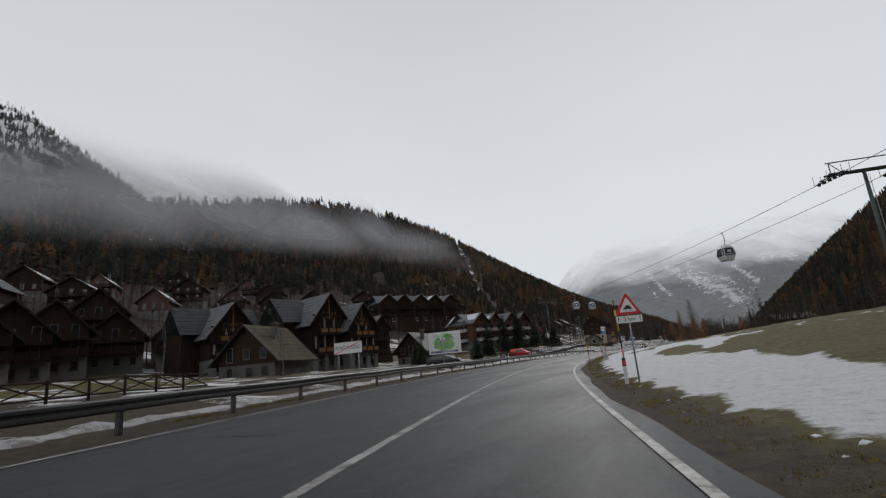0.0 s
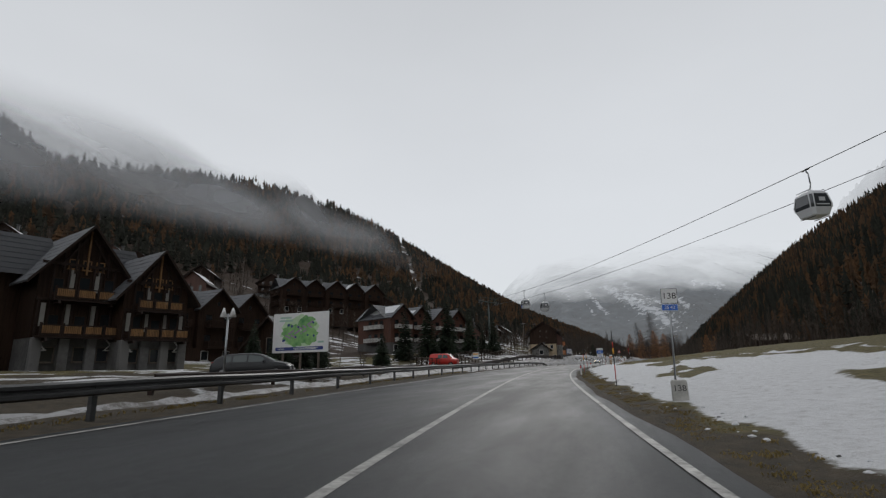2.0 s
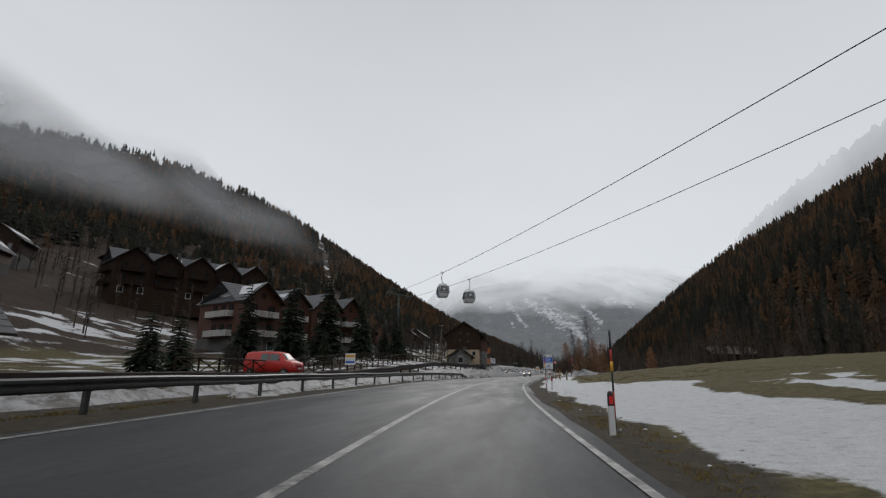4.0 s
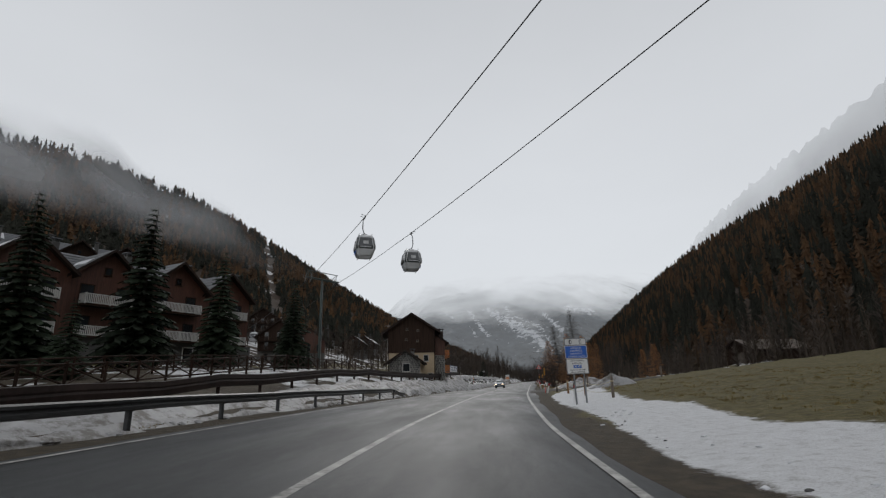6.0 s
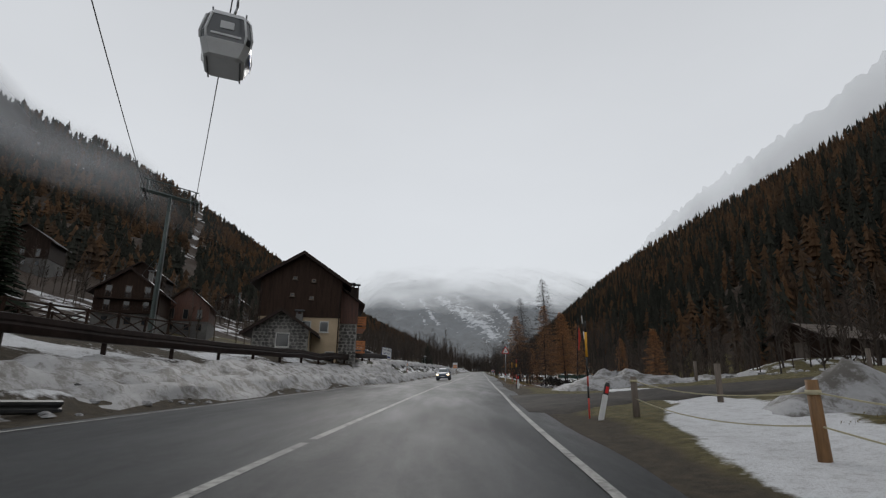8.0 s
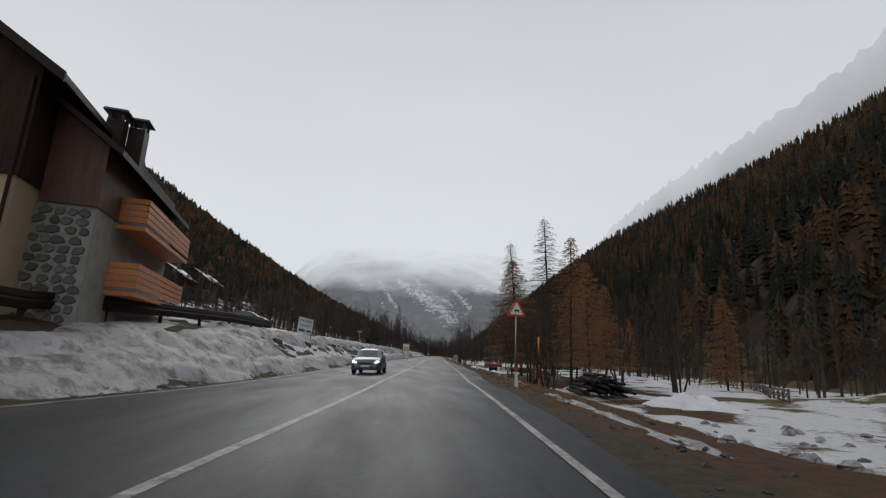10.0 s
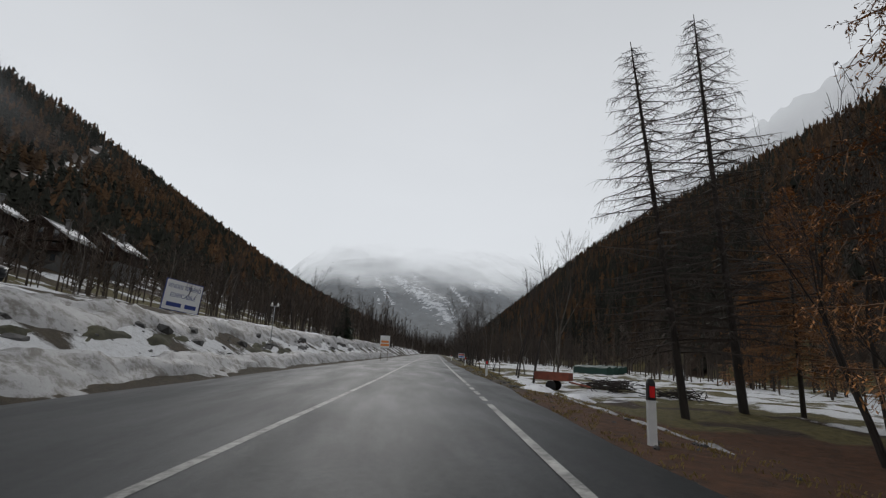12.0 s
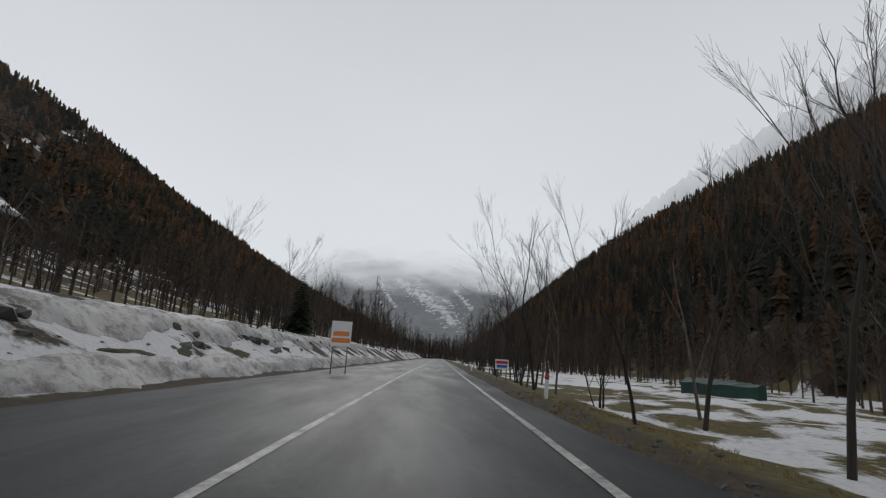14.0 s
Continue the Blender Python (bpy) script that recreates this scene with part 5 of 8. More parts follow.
def billboard(m):
    """A hoarding with a painted resort plan."""
    e = thing("billboard", m, "large white billboard with a green resort plan on timber posts", "billboard")
    w, h, z = 5.9, 3.55, 3.62
    for dx in (-1.9, 0.0, 1.9):
        rod("post", (dx, 0.14, -0.6), (dx, 0.14, z + 1.2), 0.1, GREYWOOD, e, n=8)
    f = block("frame", (0, 0.02, z), (w, 0.1, h), SIGNWHITE, e, bevel=0.015)
    rng = random.Random(5)

    def blob(name, cx, cz, r, mat, y, n=22, sx=1.0):
        a0 = rng.uniform(0, 6)
        plate(name, [(cx + sx * r * (1 + 0.16 * math.sin(3 * k + a0) + 0.1 * rng.uniform(-1, 1)) * math.cos(k * math.tau / n), cz + r * (1 + 0.16 * math.sin(2 * k + a0)) * math.sin(k * math.tau / n)) for k in range(n)], 0.003, y, z, mat, f)

    blob("pale_ground", -0.1, 0.15, 1.35, SIGNPALE, -0.034, sx=1.45)
    blob("meadow", -0.9, -0.05, 0.85, SIGNGREEN, -0.038, sx=1.2)
    blob("woodland", 0.7, 0.75, 0.72, SIGNGREEN, -0.040, sx=1.3)
    blob("woodland", 0.9, -0.35, 0.75, SIGNGREEN, -0.042, sx=1.3)
    blob("woodland", -0.4, -0.75, 0.5, SIGNGREEN, -0.039, sx=1.6)
    for k in range(9):
        cx, cz, a = -1.3 + 0.32 * k + 0.1 * math.sin(k * 3), -0.35 + 0.13 * k + 0.3 * math.sin(k * 2.1), 0.5
        pts = [Vector((x, z2)) for x, z2 in ((-0.34, -0.07), (0.34, -0.07), (0.34, 0.07), (-0.34, 0.07))]
        rot = Matrix.Rotation(a if k % 2 else -0.45, 2)
        plate("roof_mark", [tuple((rot @ p) + Vector((cx, cz))) for p in pts], 0.003, -0.046, z, SIGNVIOLET, f)
    for k in range(14):
        blob("tree_mark", rng.uniform(-1.8, 1.5), rng.uniform(-0.9, 1.0), rng.uniform(0.07, 0.14), NAVY if k % 3 else SIGNGREEN, -0.048 - 0.0006 * k, 9)
    plate("title_band", [(-2.6, -1.58), (2.45, -1.58), (2.45, -1.28), (-2.6, -1.28)], 0.003, -0.036, z, NAVY, f)
    bars("writing", [(-2.0, z - 1.42, 0.7), (0.6, z - 1.38, 2.6), (0.6, z - 1.48, 2.2)], -0.04, SIGNWHITE, f, 0.05)
    bars("writing", [(-1.6, z + 1.38, 1.2), (-1.55, z + 1.1, 1.5), (2.2, z - 0.9, 0.6)], -0.036, SILVERGREEN, f, 0.16)


def sale_sign(m):
    e = thing("sale_sign", m, "white land-for-sale sign with blue lettering on posts", "sign board")
    for dx in (-0.95, 0.95):
        rod("post", (dx, 0.07, -1.6), (dx, 0.07, 2.1), 0.045, GREYWOOD, e, n=8)
    f = block("panel", (0, 0, 1.25), (2.6, 0.05, 1.95), NAVY, e, bevel=0.01)
    plate("field", rounded(2.5, 1.85, 0.06), 0.004, -0.03, 1.25, SIGNWHITE, f)
    lettering("lettering", "VENDESI TERRENO", 0.38, Matrix.Translation((0, -0.034, 1.8)) @ FACE, NAVY, f, 2.3)
    lettering("lettering", "EDIFICABILE", 0.38, Matrix.Translation((0, -0.034, 1.25)) @ FACE, NAVY, f, 1.75)
    bars("writing", [(-0.5, 0.66, 1.0), (0.65, 0.66, 0.8)], -0.034, NAVY, f, 0.26)


def small_panel(name, m, w, h, z, label, mats, legs=True):
    e = thing(name, m, label, "sign board")
    if legs:
        for dx in (-w * 0.36, w * 0.36):
            rod("post", (dx, 0.04, -0.5), (dx, 0.04, z), 0.035, GREYWOOD, e, n=8)
    f = block("panel", (0, 0, z), (w, 0.05, h), SIGNWHITE, e, bevel=0.008)
    for k, mt in enumerate(mats):
        hh = h * 0.8 / len(mats)
        plate("patch", rounded(w * (0.9 - 0.12 * (k % 2)), hh * 0.7, 0.02), 0.004, -0.03, z + h * 0.4 - hh * (k + 0.5), mt, f)
    return e


# ---- ropeway ----
ROPE_L = ((37.8, 193.0, 20.4), (43.1, 50.0, 16.9))
ROPE_R = ((42.9, 193.0, 19.6), (50.7, 50.0, 17.4))


def rope_point(ends, y, sag=2.2):
    a, b = Vector(ends[0]), Vector(ends[1])
    t = (y - a.y) / (b.y - a.y)
    p = a.lerp(b, t)
    p.z -= 4 * sag * t * (1 - t)
    return p


def rope(ends, label, sag):
    bm = bmesh.new()
    pts = [Vector(ends[0]).lerp(Vector(ends[1]), k / 40) - Vector((0, 0, 4 * sag * (k / 40) * (1 - k / 40))) for k in range(41)]
    for p, q in zip(pts, pts[1:]):
        tube(bm, p, q, 0.033, n=5, caps=False)
    tagged(part("haul_rope", bm, ROPE, smooth=True), label, "steel rope", "ropeway ropes")


def pylon(base, left, right, label, width=0.5):
    """A tubular ropeway support with a crosshead, roller batteries and a service frame."""
    base, left, right = Vector(base), Vector(left), Vector(right)
    mid = (left + right) / 2
    e = thing("ropeway_pylon", Matrix.Translation(base), label, "ropeway pylon", "ropeway pylons")
    o = lambda p: Vector(p) - base
    bm = bmesh.new()
    loft(bm, [[(math.cos(k * math.tau / 12) * r, math.sin(k * math.tau / 12) * r, z) for k in range(12)] for z, r in ((-1.5, width * 0.62), (0.3, width * 0.6), ((mid.z - base.z) * 0.55, width * 0.46), (mid.z - base.z + 0.3, width * 0.36))])
    mast = part("mast", bm, PYLON, e, smooth=True)
    rod("ladder_rail", (width * 0.7, 0.25, 0.5), (width * 0.5, 0.25, mid.z - base.z - 0.4), 0.03, STEEL, mast, n=5)
    rod("ladder_rail", (width * 0.7, -0.25, 0.5), (width * 0.5, -0.25, mid.z - base.z - 0.4), 0.03, STEEL, mast, n=5)
    for k in range(int((mid.z - base.z) / 0.9)):
        rod("rung", (width * 0.66, -0.25, 0.8 + 0.9 * k), (width * 0.66, 0.25, 0.8 + 0.9 * k), 0.02, STEEL, mast, n=4)
    ax = (right - left).normalized()
    fw = Vector((-ax.y, ax.x, 0)).normalized()
    bm = bmesh.new()
    for d in (-0.32, 0.32):
        tube(bm, o(left - ax * 0.5 + fw * d) + Vector((0, 0, 0.35)), o(right + ax * 0.5 + fw * d) + Vector((0, 0, 0.35)), 0.13, n=6)
    n = 6
    for k in range(n + 1):
        c = left.lerp(right, k / n)
        tube(bm, o(c - fw * 0.4) + Vector((0, 0, 0.35)), o(c + fw * 0.4) + Vector((0, 0, 0.35)), 0.06, n=5)
    part("crosshead", bm, PYLON, e)
    bm = bmesh.new()
    for c in (left, right):
        tube(bm, o(c) + Vector((0, 0, 0.3)), o(c) + Vector((0, 0, 1.7)), 0.06, n=5)
        tube(bm, o(c) + Vector((0, 0, 1.7)), o(c.lerp(mid, 0.35)) + Vector((0, 0, 0.4)), 0.045, n=5)
    tube(bm, o(left - ax * 0.3) + Vector((0, 0, 1.7)), o(right + ax * 0.3) + Vector((0, 0, 1.7)), 0.07, n=5)
    part("lifting_frame", bm, PYLON, e)
    for c in (left, right):
        bm = bmesh.new()
        for k in range(6):
            w = o(c + fw * (-1.9 + 0.76 * k)) + Vector((0, 0, -0.05 - 0.02 * abs(k - 2.5)))
            tube(bm, w - ax * 0.07, w + ax * 0.07, 0.21, n=10)
        for d in (-1.5, 0, 1.5):
            tube(bm, o(c + fw * (d - 0.4)) + Vector((0, 0, 0.05)), o(c + fw * (d + 0.4)) + Vector((0, 0, 0.05)), 0.06, n=5)
        tube(bm, o(c - fw * 1.7) + Vector((0, 0, 0.2)), o(c + fw * 1.7) + Vector((0, 0, 0.2)), 0.08, n=5)
        part("roller_battery", bm, ROPE, e, "dark rows of rope rollers")
        bm = bmesh.new()
        for d in (-0.45, 0.45):
            tube(bm, o(c - fw * 2.0 + ax * d) + Vector((0, 0, -0.1)), o(c + fw * 2.0 + ax * d) + Vector((0, 0, -0.1)), 0.03, n=4)
            for q in (-2.0, 0, 2.0):
                tube(bm, o(c + fw * q + ax * d) + Vector((0, 0, -0.1)), o(c + fw * q + ax * d) + Vector((0, 0, 0.9)), 0.025, n=4)
        part("catwalk", bm, STEEL, e)
    bm = bmesh.new()
    tube(bm, (0, 0, -1.2), (0, 0, 0.5), width * 1.05, n=12)
    part("footing", bm, CONCRETE, e)
    return e


def gondola_cabin():
    """A six-seat cabin with hanger and grip; origin at the grip."""
    e = thing("gondola", Matrix(), "white ropeway gondola with dark tinted windows hanging from the rope", "gondola", "gondolas")
    rod("grip", (0, -0.35, 0.02), (0, 0.35, 0.02), 0.08, CABINDARK, e, n=8)
    bm = bmesh.new()
    for d in (-0.3, 0.3):
        tube(bm, (0.1, d, 0.12), (0.42, d, 0.2), 0.03, n=5)
    part("guide_arms", bm, STEEL, e)
    bm = bmesh.new()
    pts = [Vector((0, 0, -0.02)), Vector((0.18, 0, -0.35)), Vector((0.2, 0, -1.2)), Vector((0.12, 0, -1.55)), Vector((0, 0, -1.75))]
    for p, q in zip(pts, pts[1:]):
        tube(bm, p, q, 0.055, n=7)
    part("hanger", bm, STEEL, e, smooth=True)
    bm = bmesh.new()
    for sx in (-1, 1):
        tube(bm, (sx * 0.62, -0.7, -1.95), (sx * 0.62, 0.7, -1.95), 0.035, n=5)
        tube(bm, (sx * 0.62, 0, -1.95), (0, 0, -1.72), 0.04, n=5)
    part("roof_frame", bm, STEEL, e)

    def ring(z, hx, hy, c=0.22):
        o = []
        for sx, sy in ((1, 1), (-1, 1), (-1, -1), (1, -1)):
            a, b = (sx * hx, sy * (hy - c)), (sx * (hx - c), sy * hy)
            o += [(*a, z), (*b, z)] if sx * sy > 0 else [(*b, z), (*a, z)]
        return o

    bm = bmesh.new()
    loft(bm, [ring(-4.15, 0.62, 0.72), ring(-4.08, 0.74, 0.86), ring(-3.5, 0.92, 1.02)])
    body = part("lower_shell", bm, CABIN, e)
    bm = bmesh.new()
    loft(bm, [ring(-3.5, 0.905, 1.005), ring(-3.2, 0.94, 1.04), ring(-2.35, 0.8, 0.9)])
    part("window_band", bm, CABINGLASS, e, "dark tinted windows all round")
    bm = bmesh.new()
    loft(bm, [ring(-2.35, 0.82, 0.92), ring(-2.15, 0.74, 0.84), ring(-1.98, 0.5, 0.6)])
    part("roof", bm, CABIN, e)
    bm = bmesh.new()
    for k, (a, b, c) in enumerate(zip(ring(-3.5, 0.92, 1.02), ring(-3.2, 0.955, 1.055), ring(-2.35, 0.815, 0.915))):
        tube(bm, a, b, 0.045, n=5)
        tube(bm, b, c, 0.045, n=5)
    part("corner_posts", bm, CABIN, e)
    bm = bmesh.new()
    for sy in (-1, 1):
        box(bm, (0, sy * 1.03, -3.3), (1.1, 0.05, 0.09))
        box(bm, (0, sy * 1.02, -2.85), (0.5, 0.03, 0.32))
    part("ski_rack", bm, CABIN, e)
    bm = bmesh.new()
    for sx in (-1, 1):
        tube(bm, (sx * 0.6, -0.75, -4.22), (sx * 0.6, 0.75, -4.22), 0.035, n=5)
    part("bumper_rail", bm, CABINDARK, e)
    bm = bmesh.new()
    box(bm, (0.93, 0, -3.7), (0.03, 0.9, 0.32))
    part("blue_strip", bm, SIGNBLUE, e, "pale blue advertising strip")
    return e


# ---- vehicles ----
def wheel(parent, x, y, r=0.31, w=0.2):
    bm = bmesh.new()
    rings = []
    for dx, rr in ((-w / 2, r * 0.72), (-w / 2, r * 0.95), (-w * 0.3, r), (w * 0.3, r), (w / 2, r * 0.95), (w / 2, r * 0.72)):
        rings.append([(x + dx, y + rr * math.cos(k * math.tau / 20), r + rr * math.sin(k * math.tau / 20)) for k in range(20)])
    loft(bm, rings)
    wh = part("wheel", bm, RUBBER, parent, smooth=True)
    bm = bmesh.new()
    out = 1 if x > 0 else -1
    tube(bm, (x + out * (w / 2 - 0.03), y, r), (x + out * (w / 2 + 0.008), y, r), r * 0.66, n=16)
    rim = part("rim", bm, HUB, wh)
    return wh


def car(name, m, label, paint, length=3.9, width=1.7, tall=1.5, lights=None, van=False, group=""):
    """A car whose nose points to -y: a rounded shell, with glass, lamps, bumpers and wheels as parts."""
    e = thing(name, m, label, "car", group)
    L, W, H = length, width / 2, tall
    if van:
        ys = [-0.5, -0.488, -0.46, -0.40, -0.34, -0.22, -0.1, 0.2, 0.42, 0.48, 0.495, 0.5]
        ws = [0.72, 0.86, 0.95, 0.98, 1.0, 1.0, 1.0, 1.0, 0.99, 0.97, 0.95, 0.93]
        tops = [0.46, 0.53, 0.58, 0.62, 0.66, 0.93, 0.985, 1.0, 0.99, 0.96, 0.7, 0.5]
    else:
        ys = [-0.5, -0.485, -0.455, -0.39, -0.30, -0.11, 0.0, 0.16, 0.33, 0.43, 0.475, 0.5]
        ws = [0.66, 0.82, 0.93, 0.98, 1.0, 1.0, 1.0, 1.0, 0.98, 0.94, 0.9, 0.8]
        tops = [0.42, 0.50, 0.555, 0.605, 0.66, 0.945, 1.0, 0.995, 0.95, 0.84, 0.68, 0.48]

    def ring(y, lift=0.0):
        """Section at y (share of the length), seen from the front: up the side, over the top and down."""
        w, t = np.interp(y, ys, ws) * W, np.interp(y, ys, tops)
        belt = min(0.62, t * 0.96)
        cab = float(smooth(0.64, 0.8, t))
        edge = w * (0.9 - 0.16 * cab)
        half = [(w * 0.86, 0.17), (w * 0.98, 0.24), (w, 0.38), (w * 0.985, belt * 0.8), (w * (0.965 - 0.02 * cab), belt), (edge, t - 0.045 - 0.02 * cab), (edge * 0.86, t - 0.008), (edge * 0.4, t + 0.012)]
        full = half + [(-x, z) for x, z in half[::-1]]
        return [Vector((x + (lift if x > 0 else -lift) * (0.4 < z), y * L, z * H + (lift if z > 0.5 else 0))) for x, z in full]

    bm = bmesh.new()
    loft(bm, [ring(y) for y in sorted(set(ys + [-0.47, -0.35, -0.2, 0.08, 0.25, 0.38, 0.455]))])
    part("body", bm, paint, e, smooth=True)

    def pane(nm, a, b, ks, inset=0.0):
        """Glass laid 8 mm over the shell between two sections; ks picks the run of points across it."""
        bm = bmesh.new()
        rows = []
        for q in np.linspace(a, b, 5):
            r = ring(q, 0.008)
            rows.append([r[k] for k in ks])
        if inset:
            rows = [[p.lerp(sum(r, Vector()) / len(r), inset) for p in r] for r in rows]
        loft(bm, rows, closed=False, caps=False)
        part(nm, bm, CARGLASS, e, smooth=True)

    a0, a1 = (-0.335, -0.235) if van else (-0.292, -0.125)
    pane("windscreen", a0, a1, range(5, 11), 0.05)
    if not van:
        pane("rear_window", 0.36, 0.455, range(5, 11), 0.08)
    for run in (range(4, 6), range(10, 12)):
        for a, b in (((-0.2, -0.02), (0.0, 0.16)) if van else ((-0.16, 0.03), (0.05, 0.22), (0.24, 0.33))):
            pane("side_window", a, b, run, 0.13)
    for sx in (-1, 1):
        bm = bmesh.new()
        box(bm, (sx * (W + 0.09), (-0.24 if van else -0.17) * L, 0.665 * H), (0.17, 0.11, 0.13))
        part("mirror", bm, CARTRIM if van else paint, e, bevel=0.03)
        bm = bmesh.new()
        z = 0.47 * H
        loft(bm, [[(sx * W * x, -y * L, z + dz * sc) for x, y, dz in ((0.6, 0.49, -0.03), (0.76, 0.484, -0.045), (0.89, 0.464, -0.015), (0.92, 0.44, 0.09), (0.8, 0.452, 0.075), (0.64, 0.476, 0.035))] for sc in (1.0, 0.8)])
        for v in bm.verts[6:]:
            v.co += Vector((sx * 0.012, -0.03, 0.01))
        part("headlight", bm, lights or SIGNWHITE, e, "lit headlight" if lights else "")
        bm = bmesh.new()
        box(bm, (sx * W * 0.8, 0.468 * L, 0.6 * H), (0.12, 0.1, 0.24))
        part("tail_light", bm, TAILLAMP, e, bevel=0.03)
        for y in (-0.325 * L, 0.33 * L):
            wheel(e, sx * (W - 0.1), y)
            bm = bmesh.new()
            loft(bm, [[(sx * (W + o), y + r * math.cos(a), 0.31 + r * math.sin(a)) for a in np.linspace(-0.15, math.pi + 0.15, 14)] for o, r in ((-0.1, 0.33), (0.006, 0.345), (0.01, 0.375), (-0.03, 0.385))], closed=False, caps=False)
            part("wheel_arch", bm, CARTRIM, e, smooth=True)
        for yy in (-0.02, 0.2):
            rod("door_handle", (sx * (W + 0.004), yy * L, 0.56 * H), (sx * (W + 0.004), yy * L + 0.16, 0.56 * H), 0.014, CARTRIM, e, n=6)
    bm = bmesh.new()
    loft(bm, [[(x * W, -L * y, z * H) for x, y in ((-0.94, 0.45), (-0.7, 0.492), (0, 0.512), (0.7, 0.492), (0.94, 0.45), (0, 0.44))] for z in (0.17, 0.22, 0.36, 0.4)])
    part("front_bumper", bm, paint, e, bevel=0.015)
    for z, w, h in ((0.43, 0.5, 0.06), (0.235, 0.62, 0.09)):
        bm = bmesh.new()
        xs = [w * q for q in (-1, -0.7, 0, 0.7, 1)]
        nose = lambda x: -L * float(np.interp(abs(x), [0, 0.7, 0.94], [0.513, 0.494, 0.452]))
        loft(bm, [[(x * W, nose(x) + d, z * H - h / 2) for x in xs] + [(x * W, nose(x) + d, z * H + h / 2) for x in xs[::-1]] for d in (0.02, -0.004)])
        part("grille", bm, CARTRIM, e)
    block("number_plate", (0, -0.522 * L, 0.33 * H), (0.5, 0.015, 0.11), SIGNWHITE, e)
    bm = bmesh.new()
    loft(bm, [[(x * W, L * y, z * H) for x, y in ((-0.92, 0.46), (-0.7, 0.497), (0, 0.51), (0.7, 0.497), (0.92, 0.46), (0, 0.44))] for z in (0.18, 0.4)])
    part("rear_bumper", bm, paint, e, bevel=0.015)
    rod("wiper", (-0.5, -0.288 * L, 0.685 * H), (0.12, -0.24 * L, 0.76 * H), 0.012, CARTRIM, e, n=4)
    return e


# ---- trees ----
def limb(bm, pts, r0, r1, n=4):
    """A bent tapering branch."""
    rings = []
    for i, p in enumerate(pts):
        q = pts[min(i + 1, len(pts) - 1)] - pts[max(i - 1, 0)]
        q = q.normalized() if q.length > 1e-6 else Vector((0, 0, 1))
        a = q.orthogonal().normalized()
        b = q.cross(a)
        r = r0 + (r1 - r0) * i / (len(pts) - 1)
        rings.append([p + (a * math.cos(k * math.tau / n) + b * math.sin(k * math.tau / n)) * r for k in range(n)])
    loft(bm, rings, caps=False)


def spray(bm, p, d, w):
    """A small flat tuft from p along d."""
    s = d.cross(Vector((0, 0, 1)))
    s = s.normalized() * w if s.length > 1e-6 else Vector((w, 0, 0))
    vs = [bm.verts.new(p), bm.verts.new(p + d * 0.55 + s), bm.verts.new(p + d), bm.verts.new(p + d * 0.5 - s)]
    bm.faces.new(vs)


def spruce(tall, seed, label, wide=None):
    rng = random.Random(seed)
    wide = wide or tall * 0.2
    e = thing("spruce_tree", Matrix(), label, "tree", "spruces")
    bm = bmesh.new()
    limb(bm, [Vector((0, 0, -0.4)), Vector((0, 0, tall * 0.4)), Vector((0.02 * tall, 0, tall * 0.97))], tall * 0.016 + 0.04, 0.015, 7)
    part("trunk", bm, BARK, e)
    bm = bmesh.new()
    rows = int(12 + tall * 1.6)
    for i in range(rows):
        q = 0.06 + 0.92 * i / rows
        r = wide * (1 - q) ** 0.8 * rng.uniform(0.85, 1.12) + 0.08
        n = max(5, int(9 * (1 - 0.4 * q)))
        a0 = rng.uniform(0, 6.28)
        for k in range(n):
            a = a0 + k * math.tau / n + rng.uniform(-0.25, 0.25)
            rr = r * rng.uniform(0.65, 1.15)
            out = Vector((math.cos(a), math.sin(a), 0))
            pts = [Vector((0, 0, tall * q)) + out * rr * t + Vector((0, 0, -rr * 0.28 * t * t + 0.1 * rr * t)) for t in (0.05, 0.4, 0.75, 1.0)]
            side = Vector((-out.y, out.x, 0))
            for t0, (p, p2) in enumerate(zip(pts, pts[1:])):
                w = rr * (0.22 - 0.05 * t0)
                vs = [bm.verts.new(p - side * w + Vector((0, 0, -0.12 * rr))), bm.verts.new(p), bm.verts.new(p2), bm.verts.new(p2 - side * w * 0.7 + Vector((0, 0, -0.14 * rr)))]
                bm.faces.new(vs)
                vs = [bm.verts.new(p), bm.verts.new(p + side * w + Vector((0, 0, -0.12 * rr))), bm.verts.new(p2 + side * w * 0.7 + Vector((0, 0, -0.14 * rr))), bm.verts.new(p2)]
                bm.faces.new(vs)
            for t in (0.45, 0.7, 0.95):
                for sg in (-1, 1):
                    spray(bm, pts[0].lerp(pts[-1], t), (out * 0.5 + side * sg * 0.8 + Vector((0, 0, -0.5))).normalized() * rr * 0.34, rr * 0.08)
    part("crown", bm, SPRUCE, e)
    return e


